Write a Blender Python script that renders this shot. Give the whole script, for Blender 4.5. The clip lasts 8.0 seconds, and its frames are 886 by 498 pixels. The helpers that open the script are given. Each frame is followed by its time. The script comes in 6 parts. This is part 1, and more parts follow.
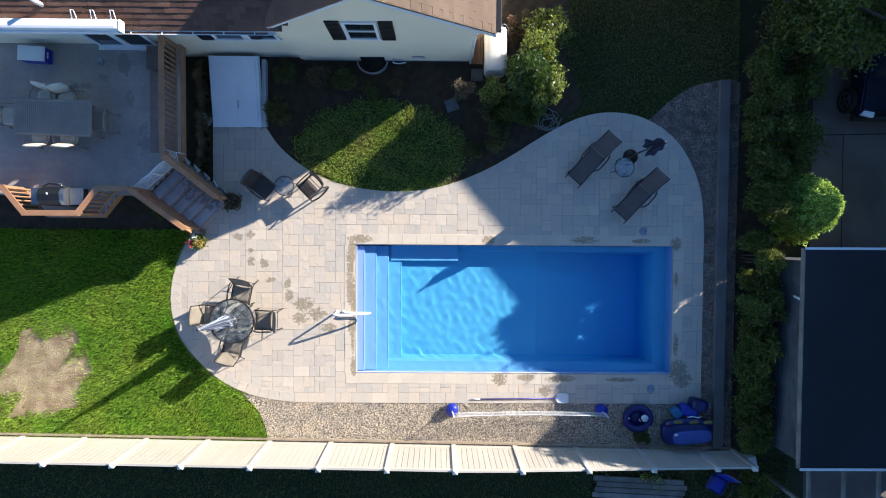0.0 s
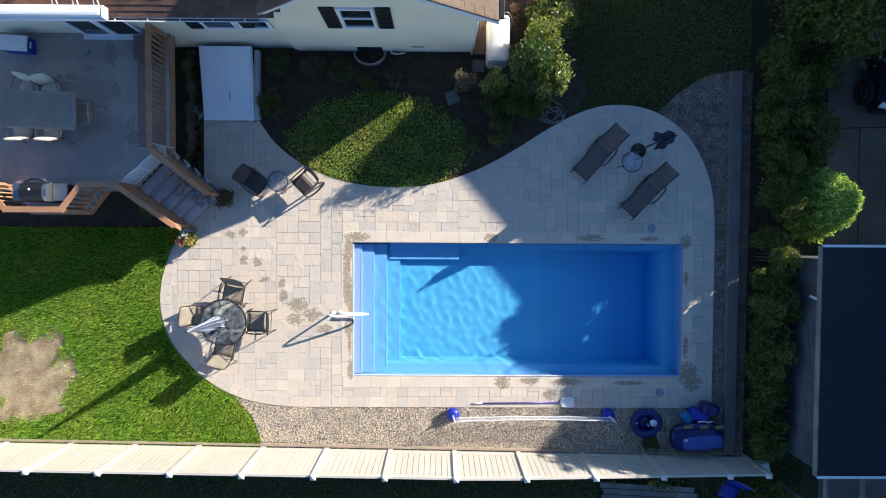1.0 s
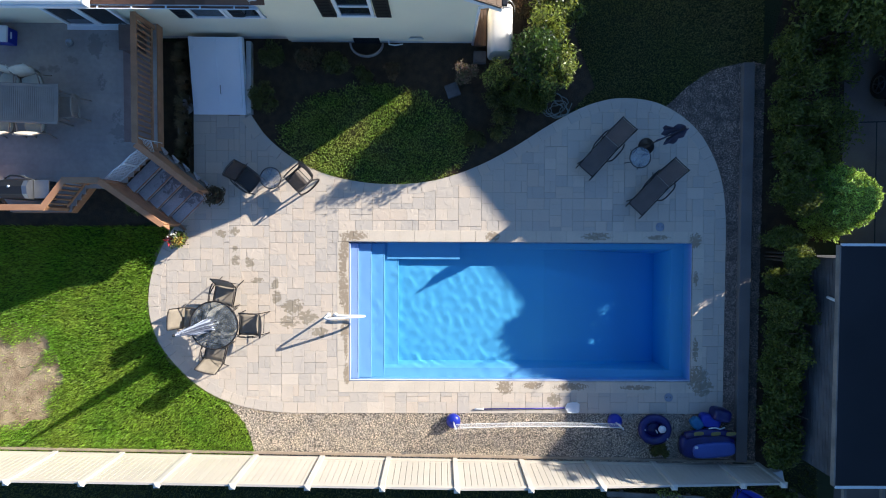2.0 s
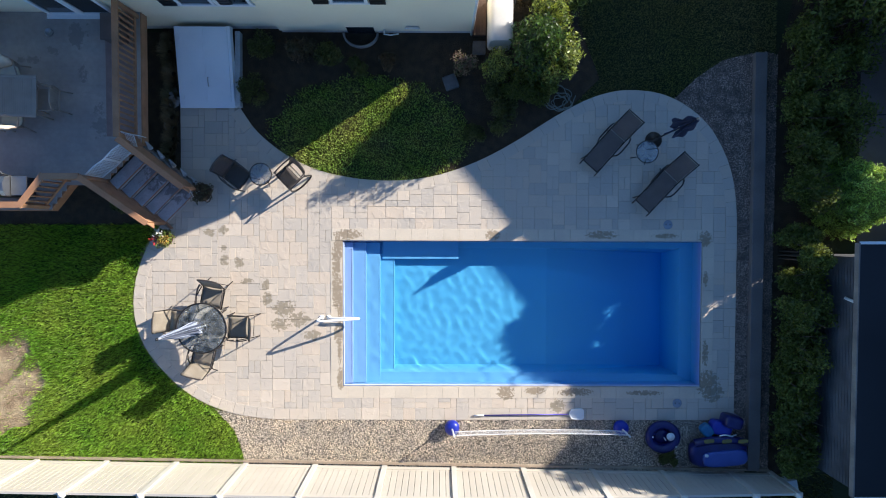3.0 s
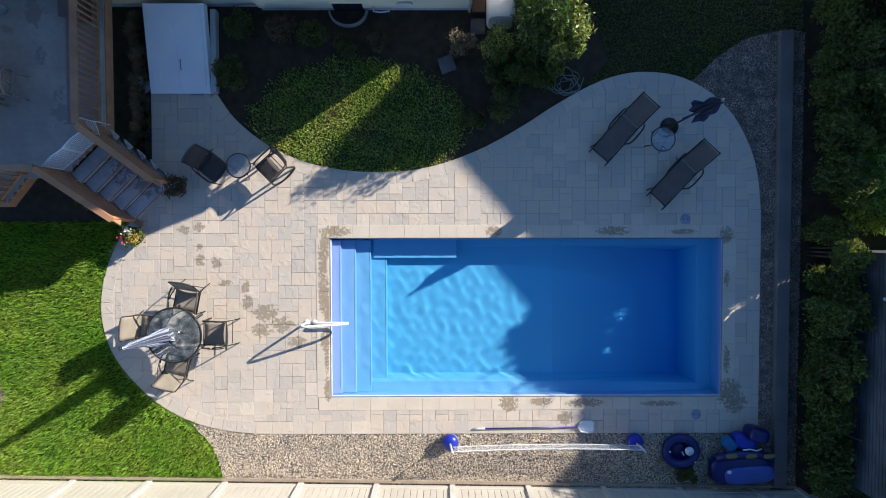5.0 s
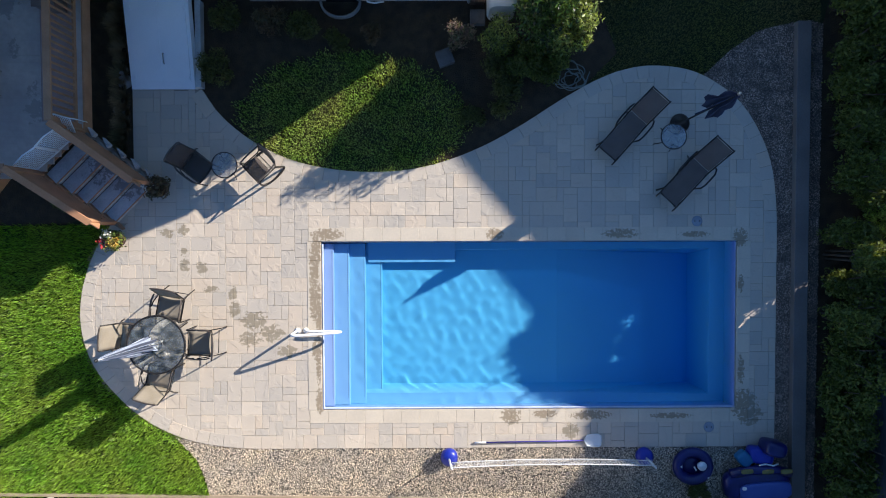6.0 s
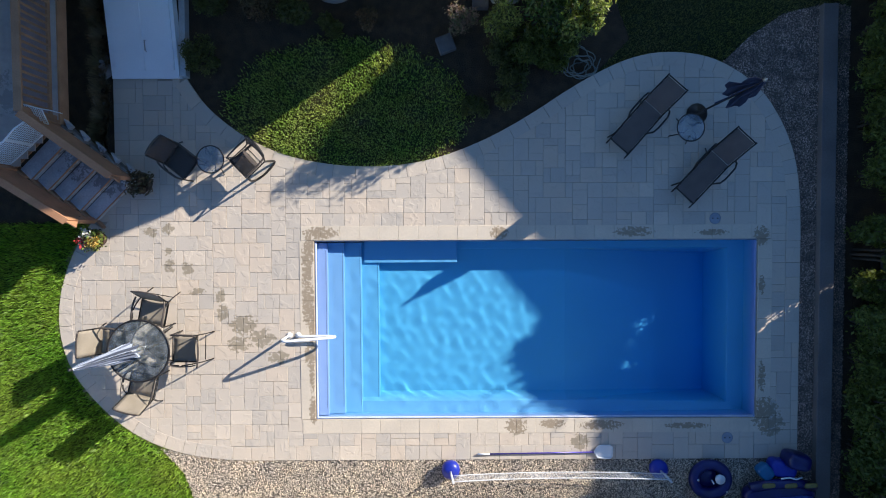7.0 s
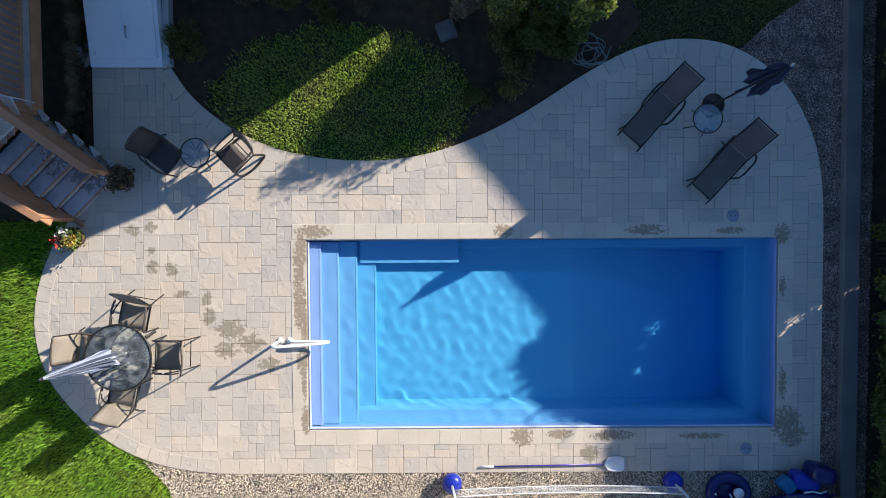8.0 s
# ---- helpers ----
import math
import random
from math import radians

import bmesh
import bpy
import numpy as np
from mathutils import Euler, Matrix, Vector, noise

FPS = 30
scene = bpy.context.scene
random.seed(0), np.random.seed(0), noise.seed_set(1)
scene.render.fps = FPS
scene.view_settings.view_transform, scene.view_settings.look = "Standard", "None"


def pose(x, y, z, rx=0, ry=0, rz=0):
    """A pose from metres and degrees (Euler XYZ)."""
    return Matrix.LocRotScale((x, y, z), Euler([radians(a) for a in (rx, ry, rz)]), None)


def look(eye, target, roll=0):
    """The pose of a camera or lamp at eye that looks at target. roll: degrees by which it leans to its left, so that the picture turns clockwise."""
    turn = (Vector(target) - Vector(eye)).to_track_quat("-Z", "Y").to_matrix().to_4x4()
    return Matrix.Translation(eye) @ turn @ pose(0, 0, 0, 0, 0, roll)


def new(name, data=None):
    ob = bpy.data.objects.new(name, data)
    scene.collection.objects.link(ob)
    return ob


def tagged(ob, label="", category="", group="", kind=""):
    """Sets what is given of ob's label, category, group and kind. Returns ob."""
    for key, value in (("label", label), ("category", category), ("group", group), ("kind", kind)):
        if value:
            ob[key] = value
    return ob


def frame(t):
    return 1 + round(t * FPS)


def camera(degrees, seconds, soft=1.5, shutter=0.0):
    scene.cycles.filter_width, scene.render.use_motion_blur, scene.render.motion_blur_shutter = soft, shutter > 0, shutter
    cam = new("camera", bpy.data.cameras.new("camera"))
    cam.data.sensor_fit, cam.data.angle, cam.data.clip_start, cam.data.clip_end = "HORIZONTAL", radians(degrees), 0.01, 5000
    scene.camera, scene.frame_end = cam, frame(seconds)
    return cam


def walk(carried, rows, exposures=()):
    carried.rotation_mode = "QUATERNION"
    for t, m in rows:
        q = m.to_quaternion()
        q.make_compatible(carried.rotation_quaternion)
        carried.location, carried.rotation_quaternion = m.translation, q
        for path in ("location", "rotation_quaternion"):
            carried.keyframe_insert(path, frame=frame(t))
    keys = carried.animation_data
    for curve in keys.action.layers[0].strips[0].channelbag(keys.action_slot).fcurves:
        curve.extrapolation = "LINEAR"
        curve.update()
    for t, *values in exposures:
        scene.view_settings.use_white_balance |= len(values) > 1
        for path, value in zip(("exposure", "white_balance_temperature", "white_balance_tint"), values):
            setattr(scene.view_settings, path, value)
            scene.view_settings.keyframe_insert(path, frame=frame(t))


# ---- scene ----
cam = camera(72.9, 8.0, 1.0)
PATH = [
    (0.0, -2.177, 2.280, 17.045, -1.875, -0.441, 0.347),
    (0.5, -2.205, 2.250, 16.718, -1.912, -0.505, 0.326),
    (1.0, -2.167, 2.208, 16.388, -1.875, -0.395, 0.300),
    (1.5, -2.197, 2.191, 16.068, -1.898, -0.473, 0.269),
    (3.0, -2.071, 2.115, 15.058, -1.820, -0.267, 0.163),
    (3.5, -2.066, 2.086, 14.729, -1.836, -0.278, 0.088),
    (4.0, -1.999, 2.064, 14.395, -1.918, -0.135, 0.023),
    (4.5, -1.977, 2.024, 14.084, -1.898, -0.218, -0.046),
    (6.0, -1.935, 2.063, 13.031, -1.713, -0.264, -0.208),
    (6.5, -1.862, 2.088, 12.615, -1.863, 0.072, -0.271),
    (7.0, -1.882, 2.100, 12.233, -2.049, 0.043, -0.293),
    (7.5, -1.906, 2.047, 11.857, -1.946, 0.011, -0.322),
    (8.0, -1.929, 2.033, 11.498, -1.899, -0.121, -0.348),
]
walk(cam, [(t, pose(*row)) for t, *row in PATH], [(0.0, 0.65, 6050, 10), (4.0, 0.46, 6050, 10), (8.0, 0.38, 6050, 10)])

# ---- world and sun ----
AZ, ELEV = radians(33.4), radians(22.0)
world = bpy.data.worlds.new("sky")
scene.world = world
world.use_nodes = True
wn = world.node_tree
sky = wn.nodes.new("ShaderNodeTexSky")
sky.sky_type = "NISHITA"
sky.sun_disc = False
sky.sun_elevation = ELEV
sky.air_density, sky.dust_density, sky.ozone_density = 1.0, 0.1, 6.0
sky.sun_rotation = radians(90) - AZ
wn.links.new(sky.outputs[0], wn.nodes["Background"].inputs[0])
wn.nodes["Background"].inputs[1].default_value = 0.135
sun = new("sun", bpy.data.lights.new("sun", "SUN"))
sun.data.energy, sun.data.angle, sun.data.color = 7.2, radians(0.5), (1.0, 0.91, 0.78)
sun.matrix_world = look((0, 0, 0), (-math.cos(ELEV) * math.cos(AZ), -math.cos(ELEV) * math.sin(AZ), -math.sin(ELEV)))
sun.data.cycles.is_caustics_light = True


# ---- materials ----
def mat(name, a, b=None, big=1.5, fine=60.0, rough=0.7, metal=0.0, bump=0.2, depth=0.004, rand=0.0, island=0.0, grain=0.25):
    """Two colours mixed by a coarse pattern, broken up by a fine one, with relief from the fine one."""
    m = bpy.data.materials.new(name)
    m.use_nodes = True
    t = m.node_tree
    n, l = t.nodes, t.links
    bs = n["Principled BSDF"]
    b = b or tuple(c * 0.8 for c in a)
    geo = n.new("ShaderNodeNewGeometry")
    def noise_tex(scale, detail):
        x = n.new("ShaderNodeTexNoise")
        x.inputs["Scale"].default_value, x.inputs["Detail"].default_value = scale, detail
        l.new(geo.outputs["Position"], x.inputs["Vector"])
        return x
    n1, n2 = noise_tex(big, 4), noise_tex(fine, 3)
    ramp = n.new("ShaderNodeMapRange")
    ramp.inputs[1].default_value, ramp.inputs[2].default_value = 0.36, 0.64
    l.new(n1.outputs["Fac"], ramp.inputs[0])
    mix = n.new("ShaderNodeMix")
    mix.data_type = "RGBA"
    mix.inputs[6].default_value, mix.inputs[7].default_value = (*a, 1), (*b, 1)
    l.new(ramp.outputs[0], mix.inputs[0])
    # brightness = 1 + grain*(n2-.5)*2 + rand*(r-.5)*2 + island*(i-.5)*2
    def madd(src, k, add):
        x = n.new("ShaderNodeMath")
        x.operation = "MULTIPLY_ADD"
        l.new(src, x.inputs[0])
        x.inputs[1].default_value = 2 * k
        if isinstance(add, float):
            x.inputs[2].default_value = add - k
        else:
            y = n.new("ShaderNodeMath")
            y.operation = "SUBTRACT"
            l.new(add, y.inputs[0])
            y.inputs[1].default_value = k
            l.new(y.outputs[0], x.inputs[2])
        return x.outputs[0]
    f = madd(n2.outputs["Fac"], grain, 1.0)
    if rand:
        oi = n.new("ShaderNodeObjectInfo")
        f = madd(oi.outputs["Random"], rand, f)
    if island:
        f = madd(geo.outputs["Random Per Island"], island, f)
    mul = n.new("ShaderNodeVectorMath")
    mul.operation = "SCALE"
    l.new(mix.outputs[2], mul.inputs[0])
    l.new(f, mul.inputs["Scale"])
    l.new(mul.outputs[0], bs.inputs["Base Color"])
    bs.inputs["Roughness"].default_value, bs.inputs["Metallic"].default_value = rough, metal
    if bump:
        bp = n.new("ShaderNodeBump")
        bp.inputs["Strength"].default_value, bp.inputs["Distance"].default_value = bump, depth
        l.new(n2.outputs["Fac"], bp.inputs["Height"])
        l.new(bp.outputs[0], bs.inputs["Normal"])
    return m


def stained(m, spots, colour, scale=8.0, cut=0.42):
    """Damp stains of ragged outline round the given spots (x, y, rx, ry)."""
    t = m.node_tree
    n, l = t.nodes, t.links
    bs = n["Principled BSDF"]
    old = bs.inputs["Base Color"].links[0].from_socket
    geo = n.new("ShaderNodeNewGeometry")
    total = None
    for x, y, rx, ry in spots:
        mp = n.new("ShaderNodeVectorMath")
        mp.operation = "SUBTRACT"
        mp.inputs[1].default_value = (x, y, 0)
        l.new(geo.outputs["Position"], mp.inputs[0])
        sc = n.new("ShaderNodeVectorMath")
        sc.operation = "MULTIPLY"
        sc.inputs[1].default_value = (1 / rx, 1 / ry, 0)
        l.new(mp.outputs[0], sc.inputs[0])
        ln = n.new("ShaderNodeVectorMath")
        ln.operation = "LENGTH"
        l.new(sc.outputs[0], ln.inputs[0])
        r = n.new("ShaderNodeMapRange")
        r.inputs[1].default_value, r.inputs[2].default_value = 1.0, 0.0
        l.new(ln.outputs["Value"], r.inputs[0])
        if total is None:
            total = r.outputs[0]
        else:
            mx = n.new("ShaderNodeMath")
            mx.operation = "MAXIMUM"
            l.new(total, mx.inputs[0])
            l.new(r.outputs[0], mx.inputs[1])
            total = mx.outputs[0]
    nz = n.new("ShaderNodeTexNoise")
    nz.inputs["Scale"].default_value, nz.inputs["Detail"].default_value = scale, 8
    nz.inputs["Roughness"].default_value = 0.68
    l.new(geo.outputs["Position"], nz.inputs["Vector"])
    wide = n.new("ShaderNodeMapRange")
    wide.inputs[1].default_value, wide.inputs[2].default_value = 0.33, 0.62
    l.new(nz.outputs["Fac"], wide.inputs[0])
    ad = n.new("ShaderNodeMath")
    ad.operation = "MULTIPLY"
    l.new(total, ad.inputs[0])
    l.new(wide.outputs[0], ad.inputs[1])
    th = n.new("ShaderNodeMapRange")
    th.inputs[1].default_value, th.inputs[2].default_value = cut * 0.5, cut * 0.5 + 0.06
    th.inputs[4].default_value = 0.78
    l.new(ad.outputs[0], th.inputs[0])
    mix = n.new("ShaderNodeMix")
    mix.data_type = "RGBA"
    l.new(th.outputs[0], mix.inputs[0])
    l.new(old, mix.inputs[6])
    mix.inputs[7].default_value = (*colour, 1)
    l.new(mix.outputs[2], bs.inputs["Base Color"])
    return m


STAINS = [(-7.85, 2.04, 0.22, 0.16), (-7.5, 2.1, 0.2, 0.16), (-7.5, 1.62, 0.12, 0.16), (-7.48, 1.34, 0.18, 0.22), (-7.12, 1.28, 0.2, 0.22), (-6.93, 0.81, 0.26, 0.12), (-6.46, 0.72, 0.16, 0.24),
          (-6.41, 0.38, 0.18, 0.3), (-6.0, 0.12, 0.46, 0.32), (-6.1, -0.28, 0.36, 0.26), (-5.62, -0.15, 0.42, 0.3), (-5.28, -0.55, 0.34, 0.22),
          (-4.66, 1.5, 0.2, 0.45), (-4.69, 0.62, 0.15, 0.85), (-4.58, 0.1, 0.10, 0.9), (-4.62, -0.5, 0.2, 0.4), (-4.58, -1.65, 0.14, 0.45), (-4.68, 1.2, 0.16, 0.7), (-4.6, 0.4, 0.12, 0.9), (-4.62, 1.75, 0.2, 0.3), (-4.6, -0.9, 0.08, 0.6),
          (-4.4, 2.0, 0.55, 0.2), (-0.75, 2.0, 0.3, 0.2), (2.0, 2.0, 0.6, 0.16), (4.6, 1.9, 0.25, 0.3), (4.72, -1.75, 0.45, 0.5), (4.85, -2.0, 0.42, 0.36), (-0.4, -2.0, 0.35, 0.3), (0.35, -1.95, 0.4, 0.16),
          (1.35, -1.98, 0.7, 0.16), (0.9, -2.35, 0.3, 0.3), (4.62, 0.9, 0.10, 0.3), (4.64, -1.0, 0.12, 0.5), (3.1, -2.0, 0.7, 0.1), (3.6, 1.98, 0.5, 0.1)]


def paver_mat(name, a, b, per_piece):
    """Cast concrete with a cleft slate face: every piece has its own tone, hue and relief."""
    m = bpy.data.materials.new(name)
    m.use_nodes = True
    n, l = m.node_tree.nodes, m.node_tree.links
    bs = n["Principled BSDF"]
    geo = n.new("ShaderNodeNewGeometry")
    if per_piece:
        rnd = n.new("ShaderNodeObjectInfo").outputs["Random"]
    else:
        rnd = geo.outputs["Random Per Island"]
    far = n.new("ShaderNodeVectorMath")
    far.operation = "SCALE"
    far.inputs[0].default_value = (37.0, 23.0, 51.0)
    l.new(rnd, far.inputs["Scale"])
    own = n.new("ShaderNodeVectorMath")
    l.new(geo.outputs["Position"], own.inputs[0])
    l.new(far.outputs[0], own.inputs[1])
    def tex(scale, detail, rough, src):
        x = n.new("ShaderNodeTexNoise")
        x.inputs["Scale"].default_value, x.inputs["Detail"].default_value, x.inputs["Roughness"].default_value = scale, detail, rough
        l.new(src, x.inputs["Vector"])
        return x
    tone = n.new("ShaderNodeValToRGB")
    tone.color_ramp.interpolation = "LINEAR"
    stops = ((0.0, (0.85, 0.87, 0.90)), (0.25, (0.96, 0.965, 0.98)), (0.62, (1.01, 1.0, 0.99)), (0.88, (1.05, 1.0, 0.955)), (1.0, (1.12, 1.105, 1.085)))
    while len(tone.color_ramp.elements) < len(stops):
        tone.color_ramp.elements.new(0.5)
    for e, (p, c) in zip(tone.color_ramp.elements, stops):
        e.position, e.color = p, (*c, 1)
    l.new(rnd, tone.inputs[0])
    cloud = tex(2.2, 5, 0.55, own.outputs[0])
    mix = n.new("ShaderNodeMix")
    mix.data_type = "RGBA"
    mix.inputs[6].default_value, mix.inputs[7].default_value = (*a, 1), (*b, 1)
    l.new(cloud.outputs["Fac"], mix.inputs[0])
    mul = n.new("ShaderNodeMix")
    mul.data_type, mul.blend_type = "RGBA", "MULTIPLY"
    mul.inputs[0].default_value = 1.0
    l.new(mix.outputs[2], mul.inputs[6])
    l.new(tone.outputs[0], mul.inputs[7])
    fine = tex(120, 3, 0.6, geo.outputs["Position"])
    fr = n.new("ShaderNodeMapRange")
    fr.inputs[3].default_value, fr.inputs[4].default_value = 0.86, 1.14
    l.new(fine.outputs["Fac"], fr.inputs[0])
    sc = n.new("ShaderNodeVectorMath")
    sc.operation = "SCALE"
    l.new(mul.outputs[2], sc.inputs[0])
    l.new(fr.outputs[0], sc.inputs["Scale"])
    l.new(sc.outputs[0], bs.inputs["Base Color"])
    bs.inputs["Roughness"].default_value = 0.85
    # cleft face: broad steps bent by a slow noise, over a fine grain
    cleft = tex(5.0, 3, 0.5, own.outputs[0])
    cleft.inputs["Distortion"].default_value = 0.5
    step = n.new("ShaderNodeMapRange")
    step.interpolation_type = "SMOOTHSTEP"
    step.inputs[1].default_value, step.inputs[2].default_value = 0.50, 0.60
    l.new(cleft.outputs["Fac"], step.inputs[0])
    hgt = n.new("ShaderNodeMath")
    hgt.operation = "MULTIPLY_ADD"
    l.new(cleft.outputs["Fac"], hgt.inputs[0])
    hgt.inputs[1].default_value = 1.3
    l.new(step.outputs[0], hgt.inputs[2])
    bp = n.new("ShaderNodeBump")
    bp.inputs["Strength"].default_value, bp.inputs["Distance"].default_value = 0.34, 0.008
    l.new(hgt.outputs[0], bp.inputs["Height"])
    grain = n.new("ShaderNodeBump")
    grain.inputs["Strength"].default_value, grain.inputs["Distance"].default_value = 0.25, 0.003
    l.new(fine.outputs["Fac"], grain.inputs["Height"])
    l.new(bp.outputs[0], grain.inputs["Normal"])
    l.new(grain.outputs[0], bs.inputs["Normal"])
    return m


STAIN = (0.25, 0.205, 0.135)
PAVER = stained(paver_mat("paver_concrete", (0.59, 0.503, 0.40), (0.525, 0.455, 0.37), True), STAINS, STAIN, 11.0)
PAVER_FIELD = stained(paver_mat("paver_concrete_field", (0.59, 0.503, 0.40), (0.525, 0.455, 0.37), False), STAINS, STAIN, 11.0)
COPING = stained(mat("coping_concrete", (0.64, 0.545, 0.42), (0.58, 0.495, 0.385), 2.0, 30, 0.8, bump=0.3, rand=0.03, grain=0.12), STAINS, (0.24, 0.175, 0.105), 17.0)
SAND = mat("joint_sand", (0.38, 0.325, 0.25), None, 4, 90)
SHELL = mat("pool_gelcoat_depth_tinted", (0.385, 0.45, 0.70), (0.35, 0.43, 0.68), 0.7, 200, 0.35, bump=0.02, grain=0.05)


def paint_depth_tint(m, stops):
    """Paints the water's tint and the deep end's shade into the base colour: red, then green, taken out by height, from
    the top step to the deep floor.
    """
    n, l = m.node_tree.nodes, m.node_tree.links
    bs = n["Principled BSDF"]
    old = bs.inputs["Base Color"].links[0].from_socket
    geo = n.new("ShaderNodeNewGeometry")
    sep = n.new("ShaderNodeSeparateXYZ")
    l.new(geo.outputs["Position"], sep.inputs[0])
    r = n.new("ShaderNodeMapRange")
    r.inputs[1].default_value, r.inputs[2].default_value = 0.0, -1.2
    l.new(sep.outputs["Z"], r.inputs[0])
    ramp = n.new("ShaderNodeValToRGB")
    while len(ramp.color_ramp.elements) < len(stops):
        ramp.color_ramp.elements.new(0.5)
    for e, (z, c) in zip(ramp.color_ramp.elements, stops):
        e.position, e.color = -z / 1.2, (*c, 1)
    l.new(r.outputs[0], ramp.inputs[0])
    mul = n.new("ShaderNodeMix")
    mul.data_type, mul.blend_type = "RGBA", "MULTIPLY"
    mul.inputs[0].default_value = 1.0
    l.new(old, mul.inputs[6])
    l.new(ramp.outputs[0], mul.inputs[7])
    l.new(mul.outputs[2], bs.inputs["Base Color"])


# depth tint of the water, put into the shell's base colour
paint_depth_tint(SHELL, ((-0.12, (0.92, 0.93, 0.96)), (-0.24, (0.60, 0.95, 0.97)), (-0.36, (0.42, 0.95, 0.97)), (-0.56, (0.28, 0.94, 0.96)), (-1.15, (0.06, 0.55, 0.88))))
RIM = mat("pool_rim_white", (0.72, 0.76, 0.82), None, 3, 90, 0.35, bump=0.05, grain=0.06)
GRAVEL = mat("river_gravel", (0.64, 0.53, 0.39), (0.47, 0.40, 0.32), 3, 90, 0.85, island=0.55, grain=0.15)
GRAVEL_BED = mat("gravel_bed", (0.17, 0.145, 0.115), (0.11, 0.097, 0.083), 6, 70, 0.95, bump=0.8, depth=0.02)
# dark kerb-side gravel, with the shade there put into its colour
GRAVEL_GREY = mat("dark_gravel_with_shade", (0.46, 0.335, 0.265), (0.21, 0.16, 0.13), 3, 90, 0.85, island=0.75, grain=0.2)
KERB = mat("dark_weathered_kerb", (0.185, 0.16, 0.145), (0.14, 0.125, 0.115), 1.2, 35, 0.9, bump=0.4)
GRASS = mat("grass_blades", (0.21, 0.38, 0.042), (0.31, 0.42, 0.066), 0.8, 12, 0.42, bump=0.0, island=0.8, grain=0.3)
GRASS_DRY = mat("dry_short_grass", (0.27, 0.40, 0.08), (0.40, 0.45, 0.13), 1.5, 12, 0.85, bump=0.0, island=0.8, grain=0.3)
# darker copy of the grass for shaded ground; the shade is in the colour
GRASS_SHADE = mat("shade_dark_grass", (0.15, 0.165, 0.03), (0.19, 0.175, 0.05), 0.6, 12, 0.7, bump=0.0, island=0.5, grain=0.3)
TURF_DRY = mat("dry_turf_soil", (0.045, 0.045, 0.018), (0.07, 0.06, 0.028), 1.5, 25, 0.95, bump=0.8, depth=0.03)
TURF = mat("turf_soil", (0.022, 0.034, 0.010), (0.035, 0.042, 0.014), 0.7, 25, 0.95, bump=0.8, depth=0.03)
STRAW = mat("straw_patch", (0.46, 0.355, 0.215), (0.29, 0.205, 0.12), 2.6, 26, 0.95, bump=1.0, depth=0.03, grain=0.4)
MULCH = mat("bark_mulch", (0.066, 0.043, 0.022), (0.037, 0.026, 0.014), 5, 45, 0.95, bump=1.0, depth=0.03, grain=0.45)
SIDING = mat("cream_siding", (0.86, 0.78, 0.57), (0.82, 0.74, 0.55), 0.8, 60, 0.6, bump=0.05, grain=0.05)
WHITE = mat("white_paint", (0.80, 0.80, 0.79), (0.72, 0.73, 0.73), 1.2, 60, 0.5, bump=0.05, grain=0.06)
FOUND = mat("foundation_paint", (0.60, 0.60, 0.58), (0.48, 0.48, 0.48), 2.5, 30, 0.85, bump=0.4)
SHUTTER = mat("black_shutter", (0.012, 0.013, 0.016), None, 3, 60, 0.5, bump=0.1)
SHINGLE = mat("brown_shingle", (0.18, 0.092, 0.056), (0.13, 0.066, 0.043), 1.5, 90, 0.95, bump=0.6, depth=0.006, rand=0.25, grain=0.3)
# same brown roof; the east slope's sunlit tan is put into the colour
SHINGLE_SUNLIT = mat("sunlit_shingle", (0.168, 0.118, 0.081), (0.145, 0.10, 0.069), 1.2, 90, 0.95, bump=0.6, depth=0.006, rand=0.10, grain=0.25)
FENCE = mat("tan_vinyl", (0.57, 0.51, 0.425), (0.53, 0.475, 0.395), 0.8, 70, 0.45, bump=0.03, grain=0.04, rand=0.03)
FENCE_POST = mat("pale_vinyl_post", (0.67, 0.62, 0.54), None, 0.8, 70, 0.45, bump=0.03, grain=0.04)
CONCRETE = mat("weathered_concrete", (0.38, 0.35, 0.32), (0.28, 0.26, 0.24), 1.5, 35, 0.9, bump=0.4)
DECK = stained(mat("weathered_deck_stain", (0.44, 0.375, 0.325), (0.34, 0.29, 0.255), 1.1, 9, 0.8, bump=0.2, rand=0.03, grain=0.16), [(-10.35, 6.62, 0.42, 0.42), (-10.33, 6.6, 0.3, 0.3), (-10.42, 6.45, 0.35, 0.35), (-10.3, 5.7, 0.2, 0.4), (-11.0, 6.2, 0.35, 0.2), (-9.9, 4.6, 0.4, 0.7), (-11.5, 6.0, 0.5, 0.15)], (0.255, 0.22, 0.195), 6.0, 0.6)
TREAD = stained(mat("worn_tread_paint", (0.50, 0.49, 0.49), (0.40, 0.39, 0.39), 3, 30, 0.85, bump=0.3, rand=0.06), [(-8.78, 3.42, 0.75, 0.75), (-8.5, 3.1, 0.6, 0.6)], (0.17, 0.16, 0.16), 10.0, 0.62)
CEDAR = mat("cedar_stain", (0.40, 0.205, 0.105), (0.32, 0.16, 0.08), 3, 40, 0.65, bump=0.25, rand=0.12, grain=0.2)
GALV = mat("cellar_door_white", (0.84, 0.86, 0.88), (0.76, 0.79, 0.82), 0.9, 50, 0.5, bump=0.08, grain=0.06)
DARK_METAL = mat("dark_bronze_metal", (0.035, 0.03, 0.027), None, 4, 60, 0.45, 0.4, bump=0.05)
BLACK = mat("black_plastic", (0.012, 0.012, 0.013), None, 4, 60, 0.45, bump=0.05)
